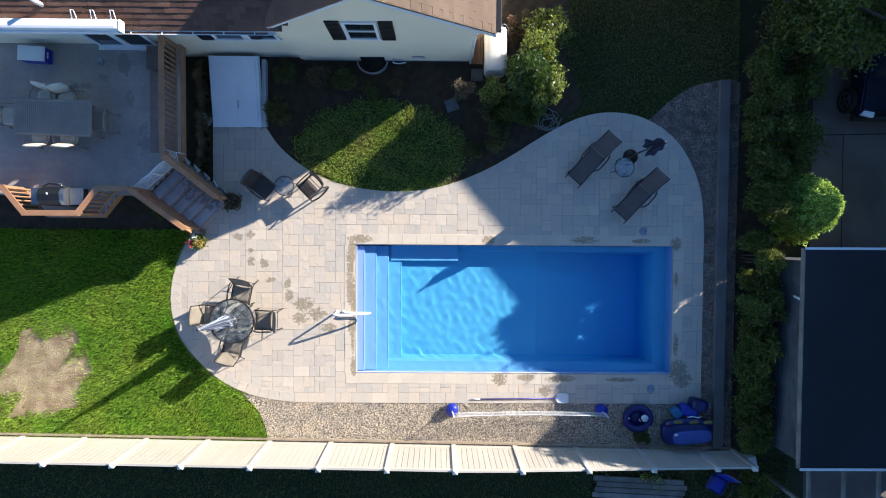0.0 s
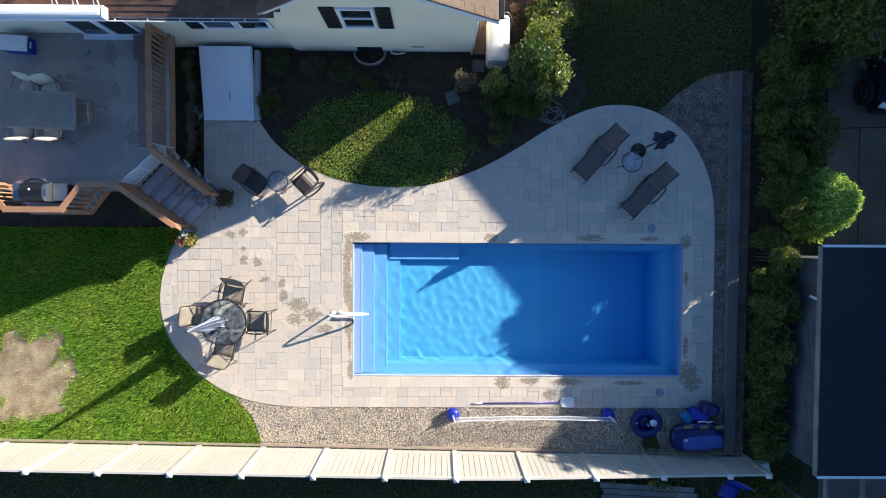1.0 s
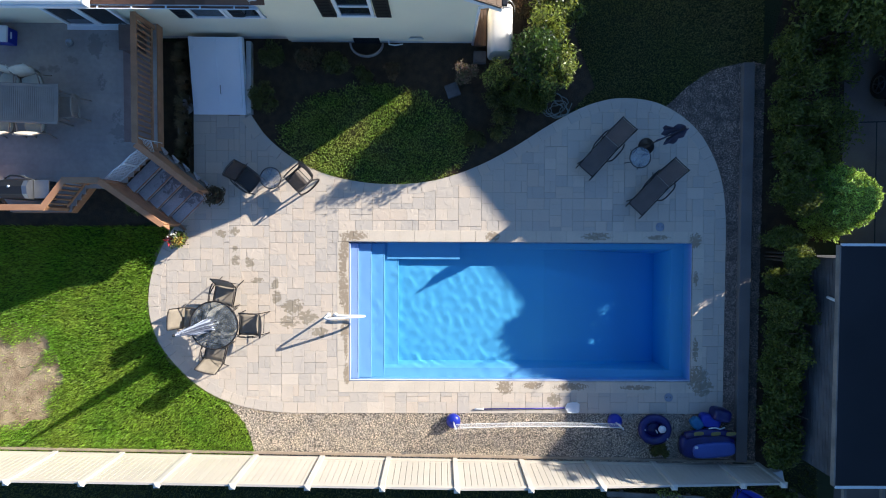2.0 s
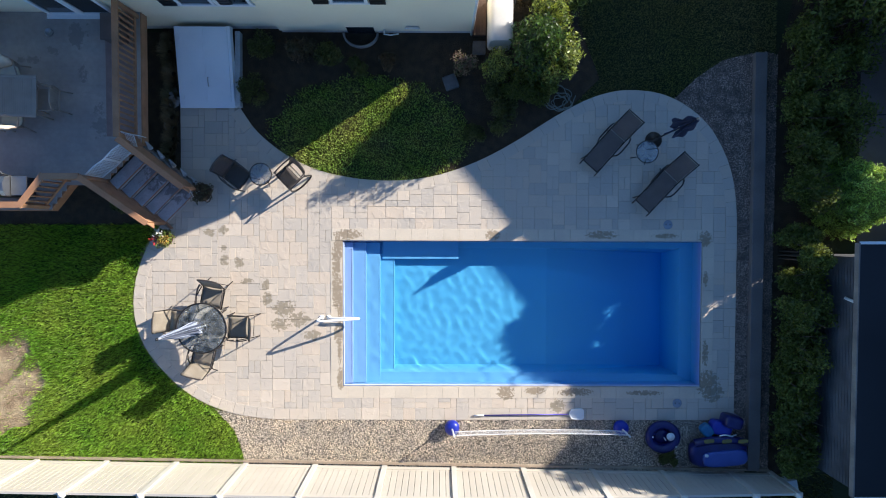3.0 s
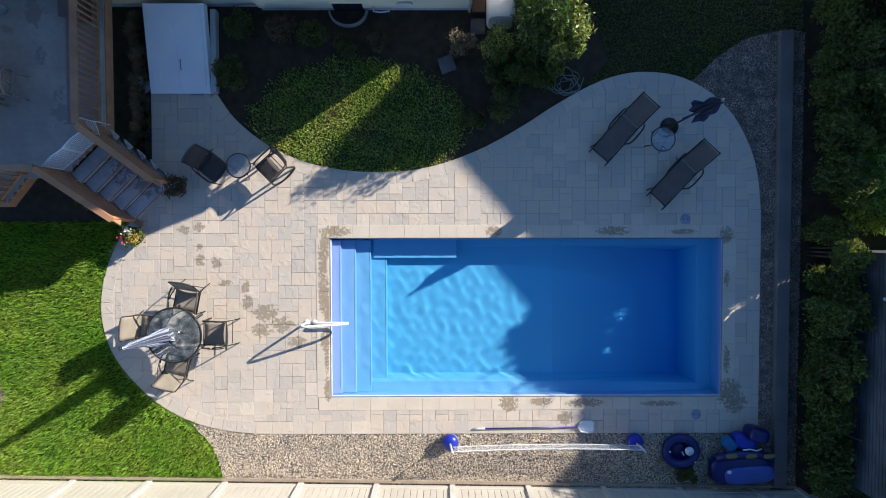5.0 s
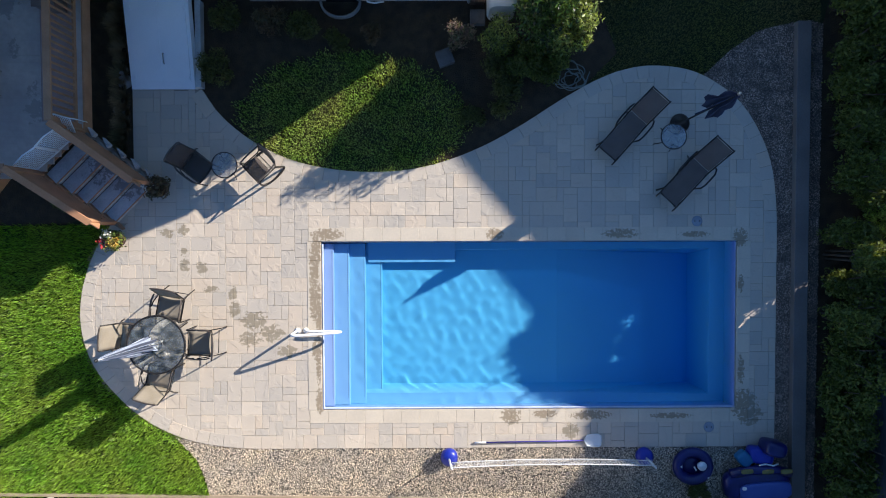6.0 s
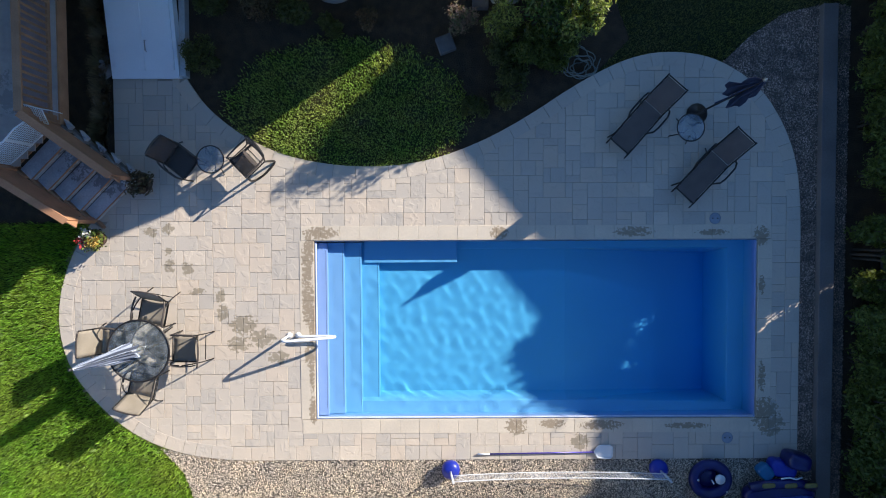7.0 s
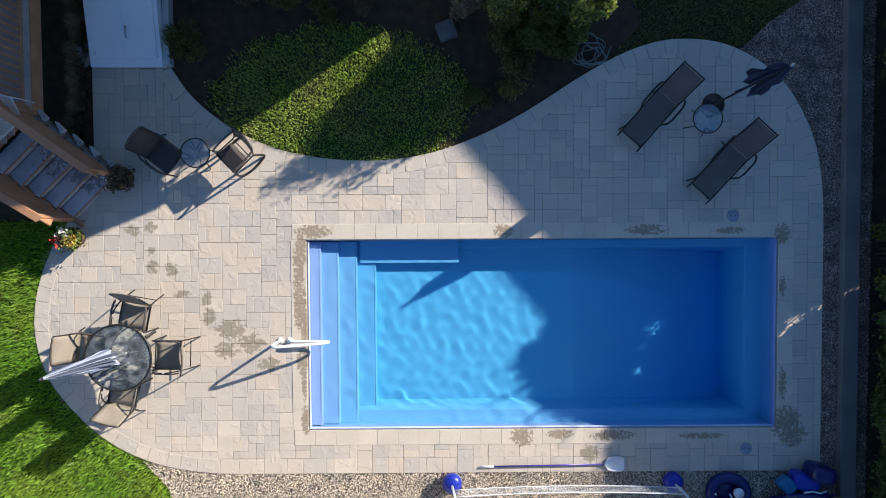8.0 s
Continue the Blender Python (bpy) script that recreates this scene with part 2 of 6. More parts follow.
SLING = mat("tan_sling_fabric", (0.29, 0.245, 0.185), (0.25, 0.21, 0.155), 4, 300, 0.85, bump=0.2, depth=0.002)
SLING_GREY = mat("grey_sling_fabric", (0.155, 0.118, 0.10), (0.125, 0.098, 0.085), 4, 300, 0.85, bump=0.2, depth=0.002)
SLING_BLACK = mat("charcoal_sling_fabric", (0.075, 0.06, 0.053), None, 4, 300, 0.85, bump=0.2, depth=0.002)
RAIL = mat("bronze_rail_paint", (0.10, 0.08, 0.065), (0.075, 0.06, 0.05), 6, 60, 0.4, 0.2, bump=0.05)


def woven(m, share):
    """Open weave: part of the light goes straight through between the strands."""
    n, l = m.node_tree.nodes, m.node_tree.links
    mx = n.new("ShaderNodeMixShader")
    mx.inputs[0].default_value = share
    l.new(n["Principled BSDF"].outputs[0], mx.inputs[1])
    l.new(n.new("ShaderNodeBsdfTransparent").outputs[0], mx.inputs[2])
    l.new(mx.outputs[0], n["Material Output"].inputs["Surface"])


for cloth_, share_ in ((SLING, 0.12), (SLING_GREY, 0.15), (SLING_BLACK, 0.22)):
    woven(cloth_, share_)
CREAM = mat("cream_cushion", (0.66, 0.60, 0.47), (0.58, 0.52, 0.41), 5, 120, 0.9, bump=0.2)
UMB_WHITE = mat("striped_white_canvas", (0.40, 0.44, 0.53), (0.33, 0.37, 0.46), 5, 120, 0.85, bump=0.2, island=0.12)
# grey stripes, darkened to paint in the shade of the gaps between folds
UMB_GREY = mat("grey_stripe_gap_canvas", (0.13, 0.15, 0.21), None, 5, 120, 0.85, bump=0.2)
UMB_BLUE = mat("navy_canvas", (0.012, 0.02, 0.055), (0.02, 0.03, 0.075), 5, 120, 0.85, bump=0.2, island=0.3)
POOL_BLUE = mat("royal_blue_vinyl", (0.014, 0.026, 0.29), (0.016, 0.032, 0.35), 3, 60, 0.35, bump=0.05)
NAVY = mat("navy_vinyl", (0.008, 0.010, 0.075), (0.012, 0.014, 0.12), 3, 60, 0.3, bump=0.05)
SKYBLUE = mat("light_blue_vinyl", (0.055, 0.095, 0.33), (0.045, 0.08, 0.30), 3, 60, 0.35, bump=0.05)
TEAL = mat("teal_vinyl", (0.02, 0.14, 0.30), None, 3, 60, 0.35, bump=0.05)
YELLOW = mat("yellow_vinyl", (0.22, 0.18, 0.05), None, 3, 60, 0.4, bump=0.05)
PURPLE = mat("violet_blue_pole", (0.09, 0.07, 0.33), None, 3, 60, 0.35, 0.3, bump=0.0)
LEAF = mat("leaf_green", (0.06, 0.105, 0.022), (0.03, 0.062, 0.014), 2.5, 20, 0.4, bump=0, island=0.9)
LEAF_YELLOW = mat("leaf_yellow_green", (0.25, 0.28, 0.07), (0.09, 0.13, 0.028), 3.5, 20, 0.4, bump=0, island=0.95)
LEAF_CEDAR = mat("arborvitae_green", (0.40, 0.52, 0.12), (0.27, 0.40, 0.08), 2, 20, 0.6, bump=0, island=0.75)
LEAF_DARK = mat("hedge_green", (0.135, 0.165, 0.032), (0.085, 0.11, 0.021), 1.2, 20, 0.6, bump=0, island=0.5)
LEAF_BED = mat("dull_olive_leaf", (0.125, 0.13, 0.038), (0.08, 0.095, 0.028), 1.2, 20, 0.6, bump=0, island=0.5)
LEAF_RUST = mat("rust_leaf", (0.13, 0.07, 0.03), (0.08, 0.065, 0.025), 2, 20, 0.6, bump=0, island=0.5)
LEAF_PINK = mat("pale_pink_bloom", (0.24, 0.14, 0.12), (0.10, 0.12, 0.05), 6, 20, 0.6, bump=0, island=0.4)


def leafy(m, share):
    """Thin leaves let part of the light through."""
    n, l = m.node_tree.nodes, m.node_tree.links
    bs = n["Principled BSDF"]
    tr = n.new("ShaderNodeBsdfTranslucent")
    tint = n.new("ShaderNodeMix")
    tint.data_type, tint.blend_type = "RGBA", "MULTIPLY"
    tint.inputs[0].default_value = 1.0
    tint.inputs[7].default_value = (1.5, 1.45, 0.8, 1)
    l.new(bs.inputs["Base Color"].links[0].from_socket, tint.inputs[6])
    l.new(tint.outputs[2], tr.inputs["Color"])
    mx = n.new("ShaderNodeMixShader")
    mx.inputs[0].default_value = share
    l.new(bs.outputs[0], mx.inputs[1])
    l.new(tr.outputs[0], mx.inputs[2])
    l.new(mx.outputs[0], n["Material Output"].inputs["Surface"])


for leaf_, share_ in ((LEAF, 0.4), (LEAF_YELLOW, 0.4), (LEAF_CEDAR, 0.26), (LEAF_DARK, 0.4), (LEAF_BED, 0.4), (LEAF_PINK, 0.3), (GRASS, 0.5), (GRASS_DRY, 0.35)):
    leafy(leaf_, share_)
DRY_GRASS = mat("dry_ornamental_grass", (0.26, 0.17, 0.08), (0.13, 0.11, 0.045), 2, 20, 0.8, bump=0, island=0.5)
BARK = mat("bark", (0.10, 0.07, 0.05), (0.07, 0.05, 0.035), 6, 40, 0.95, bump=0.8, depth=0.01)
RED = mat("red_petals", (0.42, 0.03, 0.03), None, 6, 60, 0.6, bump=0, island=0.3)
WHITE_PETAL = mat("white_petals", (0.80, 0.76, 0.66), None, 6, 60, 0.6, bump=0, island=0.2)
GOLD_PETAL = mat("gold_petals", (0.50, 0.30, 0.04), (0.25, 0.2, 0.04), 6, 60, 0.6, bump=0, island=0.3)
TERRA = mat("dark_terracotta", (0.10, 0.045, 0.03), None, 6, 60, 0.8)
TAR = mat("black_roof_membrane", (0.012, 0.013, 0.017), (0.018, 0.019, 0.024), 0.7, 60, 0.8, bump=0.2)
GARAGE = mat("blue_grey_siding", (0.11, 0.11, 0.12), (0.055, 0.055, 0.06), 1.5, 40, 0.8, bump=0.2)
ASPHALT = mat("old_driveway", (0.19, 0.155, 0.135), (0.12, 0.10, 0.09), 0.7, 60, 0.95, bump=0.4)
CAR_PAINT = mat("dark_blue_car_paint", (0.016, 0.022, 0.038), None, 3, 200, 0.2, 0.3, bump=0, grain=0.03)
RUBBER = mat("tyre_rubber", (0.014, 0.014, 0.014), None, 6, 80, 0.9)
ALLOY = mat("alloy_metal", (0.12, 0.12, 0.13), None, 6, 80, 0.35, 0.9, bump=0)
STEEL = mat("stainless_steel", (0.36, 0.36, 0.36), (0.30, 0.30, 0.30), 3, 80, 0.3, 0.9, bump=0.03, grain=0.06)
# darker than cedar: the panel's shade is put into the colour
BROWN_WOOD = mat("shaded_brown_wood", (0.10, 0.055, 0.032), (0.07, 0.04, 0.025), 3, 40, 0.7, bump=0.25, rand=0.12)
STONE = mat("grey_stone", (0.13, 0.13, 0.13), (0.09, 0.09, 0.09), 5, 40, 0.9, bump=0.5)
TABLE_GREY = mat("taupe_cast_metal", (0.36, 0.285, 0.225), (0.30, 0.24, 0.19), 3, 60, 0.6, 0.1, bump=0.1)
OLD_WOOD = mat("grey_old_wood", (0.25, 0.22, 0.19), (0.17, 0.15, 0.13), 2.5, 30, 0.9, bump=0.4, rand=0.15)
NET_WHITE = mat("white_net_cord", (0.80, 0.80, 0.80), None, 3, 60, 0.7, bump=0)


def clear(name, ior, tint, rough=0.0):
    m = bpy.data.materials.new(name)
    m.use_nodes = True
    bs = m.node_tree.nodes["Principled BSDF"]
    bs.inputs["Base Color"].default_value = (*tint, 1)
    bs.inputs["Transmission Weight"].default_value, bs.inputs["IOR"].default_value, bs.inputs["Roughness"].default_value = 1.0, ior, rough
    return m


WATER = bpy.data.materials.new("pool_water")
WATER.use_nodes = True
wt = WATER.node_tree
wg = wt.nodes.new("ShaderNodeBsdfGlass")
wg.inputs["Color"].default_value, wg.inputs["IOR"].default_value, wg.inputs["Roughness"].default_value = (0.93, 0.985, 1.0, 1), 1.07, 0.0
wt.links.new(wg.outputs[0], wt.nodes["Material Output"].inputs["Surface"])
# the pale frosted colour also stands for the sky's reflection in the glass
CLEAR = mat("frosted_table_glass", (0.78, 0.82, 0.84), (0.66, 0.71, 0.74), 5, 60, 0.15, bump=0.02, grain=0.06)
CLEAR.node_tree.nodes["Principled BSDF"].inputs["Transmission Weight"].default_value = 0.82
CLEAR.node_tree.nodes["Principled BSDF"].inputs["IOR"].default_value = 1.3
GLASS = mat("obscure_table_glass", (0.84, 0.88, 0.88), (0.22, 0.27, 0.30), 6.0, 18, 0.06, bump=0.05, grain=0.1)
GLASS.node_tree.nodes["Principled BSDF"].inputs["Transmission Weight"].default_value = 0.9
GLASS.node_tree.nodes["Principled BSDF"].inputs["IOR"].default_value = 1.25
PANE = mat("dark_window_pane", (0.02, 0.025, 0.03), None, 2, 60, 0.06, bump=0, grain=0.02)


# ---- mesh helpers ----
def mesh_ob(name, bm, material):
    for f in bm.faces:
        f.material_index = 0
    me = bpy.data.meshes.new(name)
    bm.to_mesh(me)
    bm.free()
    me.materials.append(material)
    return new(name, me)


def part(name, bm, material, parent, label=""):
    ob = mesh_ob(name, bm, material)
    ob.parent = parent
    return tagged(ob, label)


def raw_ob(name, verts, faces, material, smooth=False):
    me = bpy.data.meshes.new(name)
    me.from_pydata(np.asarray(verts).tolist(), [], np.asarray(faces).tolist() if not isinstance(faces, list) else faces)
    me.materials.append(material)
    if smooth:
        me.polygons.foreach_set("use_smooth", [True] * len(me.polygons))
    return new(name, me)


def raw_part(name, verts, faces, material, parent, label="", smooth=False):
    ob = raw_ob(name, verts, faces, material, smooth)
    ob.parent = parent
    return tagged(ob, label)


def thing(name, label, category, at=(0, 0, 0), rz=0.0, group=""):
    ob = new(name)
    ob.matrix_basis = pose(*at, 0, 0, rz)
    ob.empty_display_size = 0.1
    return tagged(ob, label, category, group)


def struct(ob, label="", category=""):
    return tagged(ob, label, category, kind="structure")


def box(bm, c, s, rz=0.0, bevel=0.0, m=None):
    """A box of size s round c, turned by rz degrees, with its edges rounded off."""
    k = (m or pose(*c, 0, 0, rz)) @ Matrix.Diagonal((*s, 1))
    r = bmesh.ops.create_cube(bm, size=1.0, matrix=k)
    if bevel:
        edges = list({e for v in r["verts"] for e in v.link_edges})
        bmesh.ops.bevel(bm, geom=edges, offset=bevel, segments=2, affect="EDGES", profile=0.6)
    return bm


def boxed(c, s, rz=0.0, bevel=0.0):
    return box(bmesh.new(), c, s, rz, bevel)


def tube(bm, pts, r, seg=8, closed=False, flat=1.0):
    """A round bar along the points; r may be one radius or one for each point."""
    pts = [Vector(p) for p in pts]
    rs = r if isinstance(r, (list, tuple)) else [r] * len(pts)
    rings, side = [], None
    for i, p in enumerate(pts):
        a = pts[(i - 1) % len(pts)] if (i or closed) else p
        b = pts[(i + 1) % len(pts)] if (i < len(pts) - 1 or closed) else p
        t = (b - a).normalized()
        if side is None:
            side = t.orthogonal().normalized()
        side = (side - t * side.dot(t)).normalized()
        up = t.cross(side)
        rings.append([bm.verts.new(p + (side * math.cos(2 * math.pi * k / seg) + up * math.sin(2 * math.pi * k / seg) * flat) * rs[i]) for k in range(seg)])
    n = len(rings)
    for i in range(n if closed else n - 1):
        for k in range(seg):
            bm.faces.new((rings[i][k], rings[i][(k + 1) % seg], rings[(i + 1) % n][(k + 1) % seg], rings[(i + 1) % n][k]))
    if not closed:
        bm.faces.new(rings[0][::-1])
        bm.faces.new(rings[-1])
    for f in bm.faces:
        f.smooth = True
    return bm


def tubed(pts, r, seg=8, closed=False, flat=1.0):
    return tube(bmesh.new(), pts, r, seg, closed, flat)


def lathe(bm, c, profile, seg=24):
    """A turned body round the upright axis through c: profile of (radius, height)."""
    rings = [[bm.verts.new((c[0] + r * math.cos(2 * math.pi * k / seg), c[1] + r * math.sin(2 * math.pi * k / seg), c[2] + z)) for k in range(seg)] for r, z in profile]
    for i in range(len(rings) - 1):
        for k in range(seg):
            bm.faces.new((rings[i][k], rings[i][(k + 1) % seg], rings[i + 1][(k + 1) % seg], rings[i + 1][k]))
    bm.faces.new(rings[0][::-1])
    bm.faces.new(rings[-1])
    for f in bm.faces:
        f.smooth = True
    return bm


def lathed(c, profile, seg=24):
    return lathe(bmesh.new(), c, profile, seg)


def ring_pts(c, r, n=28, ry=None):
    return [(c[0] + r * math.cos(2 * math.pi * k / n), c[1] + (ry or r) * math.sin(2 * math.pi * k / n), c[2]) for k in range(n)]


def prism(bm, poly, z0, z1):
    """An upright prism over a flat outline."""
    lo = [bm.verts.new((x, y, z0)) for x, y in poly]
    hi = [bm.verts.new((x, y, z1)) for x, y in poly]
    bm.faces.new(hi)
    bm.faces.new(lo[::-1])
    for i in range(len(poly)):
        j = (i + 1) % len(poly)
        bm.faces.new((lo[i], lo[j], hi[j], hi[i]))
    return bm


def panel(bm, corners, thick):
    """A plate with the four given upper corners."""
    c = [Vector(p) for p in corners]
    nrm = (c[1] - c[0]).cross(c[3] - c[0]).normalized()
    hi = [bm.verts.new(p) for p in c]
    lo = [bm.verts.new(p - nrm * thick) for p in c]
    k = len(c)
    bm.faces.new(hi)
    bm.faces.new(lo[::-1])
    for i in range(k):
        bm.faces.new((lo[i], lo[(i + 1) % k], hi[(i + 1) % k], hi[i]))
    return bm


def paneled(corners, thick):
    return panel(bmesh.new(), corners, thick)


def spline(pts, step=4):
    """Catmull-Rom through the points, open."""
    p = [Vector(q) for q in pts]
    p = [p[0] * 2 - p[1], *p, p[-1] * 2 - p[-2]]
    out = []
    for i in range(1, len(p) - 2):
        for k in range(step):
            t = k / step
            out.append(0.5 * (2 * p[i] + (p[i + 1] - p[i - 1]) * t + (2 * p[i - 1] - 5 * p[i] + 4 * p[i + 1] - p[i + 2]) * t * t
                              + (3 * p[i] - p[i - 1] - 3 * p[i + 1] + p[i + 2]) * t ** 3))
    return out + [p[-2]]


def inside(poly, x, y):
    """Which of the points lie in the outline."""
    x, y = np.asarray(x, float), np.asarray(y, float)
    r = np.zeros(x.shape, bool)
    for (x1, y1), (x2, y2) in zip(poly, poly[1:] + poly[:1]):
        hit = ((y1 > y) != (y2 > y)) & (x < (x2 - x1) * (y - y1) / ((y2 - y1) or 1e-9) + x1)
        r ^= hit
    return r


rng = np.random.default_rng(7)


def leaves(centres, size, flat=0.0, slim=0.45):
    """Leaf-shaped diamonds round the centres, turned at random; flat: how much they lie level."""
    n = len(centres)
    a = rng.normal(size=(n, 3))
    a[:, 2] *= 1 - flat
    a /= np.linalg.norm(a, axis=1, keepdims=True)
    b = np.cross(a, rng.normal(size=(n, 3)) * (1, 1, 1) + (0, 0, 2 * flat))
    b /= np.linalg.norm(b, axis=1, keepdims=True) + 1e-9
    if flat:
        b = np.cross(a, np.cross(b, a) + 0.0)
        b /= np.linalg.norm(b, axis=1, keepdims=True) + 1e-9
    s = size * rng.uniform(0.6, 1.3, (n, 1))
    v = np.stack([centres - a * s, centres + b * s * slim, centres + a * s, centres - b * s * slim], 1).reshape(-1, 3)
    return v, np.arange(4 * n).reshape(n, 4)


def lump(n, c, r, hollow=0.55):
    """Points in an uneven ellipsoid, denser towards its outside."""
    d = rng.normal(size=(n, 3))
    d /= np.linalg.norm(d, axis=1, keepdims=True)
    ph = rng.uniform(0, 6.28, 3)
    wob = 1 + 0.13 * np.sin(5 * d[:, :1] + ph[0]) + 0.11 * np.sin(6 * d[:, 1:2] + ph[1]) + 0.09 * np.sin(7 * d[:, 2:3] + ph[2])
    return np.asarray(c) + d * np.asarray(r) * wob * rng.uniform(hollow, 1, (n, 1)) ** 0.7


def crown_points(n, c, r, clumps, spread=0.62, small=0.45):
    """Many small clumps over an ellipsoid."""
    out = []
    for k in range(clumps):
        d = rng.normal(size=3)
        d /= np.linalg.norm(d)
        q = np.asarray(c) + d * np.asarray(r) * spread * rng.uniform(0.6, 1.15)
        out.append(lump(n // clumps, q, np.asarray(r) * small * rng.uniform(0.6, 1.2), 0.3))
    return np.concatenate(out)


def shrub(name, at, r, h, leaf, label, n=900, size=0.05, category="shrub", clumps=9, stems=5):
    t = thing(name, label, category, at)
    bm = bmesh.new()
    for k in range(stems):
        a = 6.28 * k / stems + rng.uniform(0, 1)
        q = (r * 0.5 * math.cos(a), r * 0.5 * math.sin(a), h * 0.7)
        tube(bm, [(0.03 * math.cos(a), 0.03 * math.sin(a), -0.05), (q[0] * 0.4, q[1] * 0.4, h * 0.35), q], [0.018, 0.012, 0.005], 5)
    part("stem", bm, BARK, t)
    pts = crown_points(n, (0, 0, h * 0.55), (r, r, h * 0.48), clumps)
    pts[:, 2] = np.maximum(pts[:, 2], 0.02)
    v, f = leaves(pts, size, 0.0, 0.36)
    raw_part("crown", v, f, leaf, t)
    return t


# ---- ground, patio outline, pool ----
PX, PY, CW = 4.5, 1.82, 0.30          # the pool's half length and width, the coping's width
CURVE_LOW = [(-9.05, 2.25), (-9.42, 1.66), (-9.71, 0.85), (-9.77, 0.05), (-9.57, -0.72), (-9.12, -1.38), (-8.4, -2.05), (-7.5, -2.48), (-6.45, -2.67), (-5.4, -2.70)]
CURVE_TOP = [(5.40, 1.8), (5.37, 2.7), (5.26, 3.47), (5.02, 4.13), (4.63, 4.76), (4.08, 5.23), (3.43, 5.53), (2.67, 5.62), (2.03, 5.53), (1.38, 5.28), (0.63, 4.86), (-0.12, 4.38),
             (-0.98, 3.91), (-1.84, 3.57), (-2.6, 3.40), (-3.46, 3.35), (-4.32, 3.42), (-5.17, 3.62), (-5.97, 4.01), (-6.66, 4.57), (-7.07, 5.15)]
low = [(p.x, p.y) for p in spline([(x, y, 0) for x, y in CURVE_LOW])]
top = [(p.x, p.y) for p in spline([(x, y, 0) for x, y in CURVE_TOP])]
PATIO = low + [(5.40, -2.70)] + top + [(-8.55, 5.15), (-8.55, 3.3), (-8.3, 3.1)]


def sheet_with_hole(outer, hole, z, name, material):
    bm = bmesh.new()
    loops = []
    for poly in (outer, hole):
        vs = [bm.verts.new((x, y, z)) for x, y in poly]
        loops += [bm.edges.new((vs[i], vs[(i + 1) % len(vs)])) for i in range(len(vs))]
    bmesh.ops.triangle_fill(bm, use_beauty=True, use_dissolve=False, edges=loops, normal=(0, 0, 1))
    for f in bm.faces:
        if f.normal.z < 0:
            f.normal_flip()
    return mesh_ob(name, bm, material)


hole = [(-PX - 0.02, -PY - 0.02), (PX + 0.02, -PY - 0.02), (PX + 0.02, PY + 0.02), (-PX - 0.02, PY + 0.02)]
struct(sheet_with_hole([(-150, -150), (150, -150), (150, 150), (-150, 150)], hole, -0.06, "ground", TURF), "green lawn ground around the pool", "ground")
patio = struct(sheet_with_hole(PATIO, hole, -0.014, "pavement", SAND), "beige concrete paver patio with curved edges", "patio")

# straw-coloured worn patch in the lawn
def blob_sheet(name, c, rx, ry, z, material, seed, wob=0.16, n=64):
    r = np.random.default_rng(seed)
    ph = r.uniform(0, 6.28, 4)
    pts = []
    for k in range(n):
        a = 2 * math.pi * k / n
        w = 1 + wob * (math.sin(2 * a + ph[0]) + 0.7 * math.sin(3 * a + ph[1]) + 0.22 * math.sin(7 * a + ph[2]) + 0.18 * math.sin(13 * a + ph[3]))
        pts.append((c[0] + rx * w * math.cos(a), c[1] + ry * w * math.sin(a)))
    bm = bmesh.new()
    ctr = bm.verts.new((*c, z + 0.01))
    vs = [bm.verts.new((x, y, z)) for x, y in pts]
    for i in range(n):
        bm.faces.new((ctr, vs[i], vs[(i + 1) % n]))
    return mesh_ob(name, bm, material), pts


patch, PATCH = blob_sheet("bare_patch", (-13.42, -1.92), 1.45, 1.33, -0.045, STRAW, 4, 0.17)
struct(patch, "worn straw-coloured bare patch in the lawn", "bare ground")

# bare soil edge between lawn and paving
bm = bmesh.new()
inner = [bm.verts.new((x, y, -0.032)) for x, y in low]
outer = []
for i_, (x, y) in enumerate(low):
    x0, y0 = low[max(i_ - 1, 0)]
    x1, y1 = low[min(i_ + 1, len(low) - 1)]
    d_ = math.hypot(x1 - x0, y1 - y0)
    w_ = 0.07 + 0.03 * math.sin(1.7 * i_) + 0.02 * math.sin(4.1 * i_)
    outer.append(bm.verts.new((x + (y1 - y0) / d_ * w_ * -1 * -1, y - (x1 - x0) / d_ * w_, -0.036)))
for i_ in range(len(low) - 1):
    bm.faces.new((inner[i_], inner[i_ + 1], outer[i_ + 1], outer[i_]))
struct(mesh_ob("soil_edge", bm, STRAW), "narrow bare soil edge between lawn and paving", "soil edge")

# planting bed between the patio and the house
BED = [(x, y) for x, y in top if x < 1.3] + [(-8.98, 5.2), (-8.98, 7.2), (1.4, 7.2), (1.9, 5.9)]
bm = bmesh.new()
bm.faces.new([bm.verts.new((x, y, -0.04)) for x, y in BED])
bmesh.ops.triangulate(bm, faces=bm.faces[:])
struct(mesh_ob("planting_bed", bm, MULCH), "dark bark mulch bed along the house", "planting bed")
bm = bmesh.new()
bm.faces.new([bm.verts.new((x, y, -0.036)) for x, y in [(-16.0, 7.0), (-16.0, 2.25), (-10.2, 2.2), (-9.3, 2.45), (-8.75, 2.9), (-8.55, 3.2), (-8.55, 7.0)]])
struct(mesh_ob("planting_strip", bm, MULCH), "dark mulch strip under and beside the deck", "planting bed")


# dark sheet added to cover the sunlit grass that showed behind the bushes
SIDE_BED = [(-1.25, 7.2), (1.35, 7.2), (1.5, 8.3), (1.2, 11.0), (-1.25, 11.0)]
bm = bmesh.new()
bm.faces.new([bm.verts.new((x, y, -0.038)) for x, y in SIDE_BED])
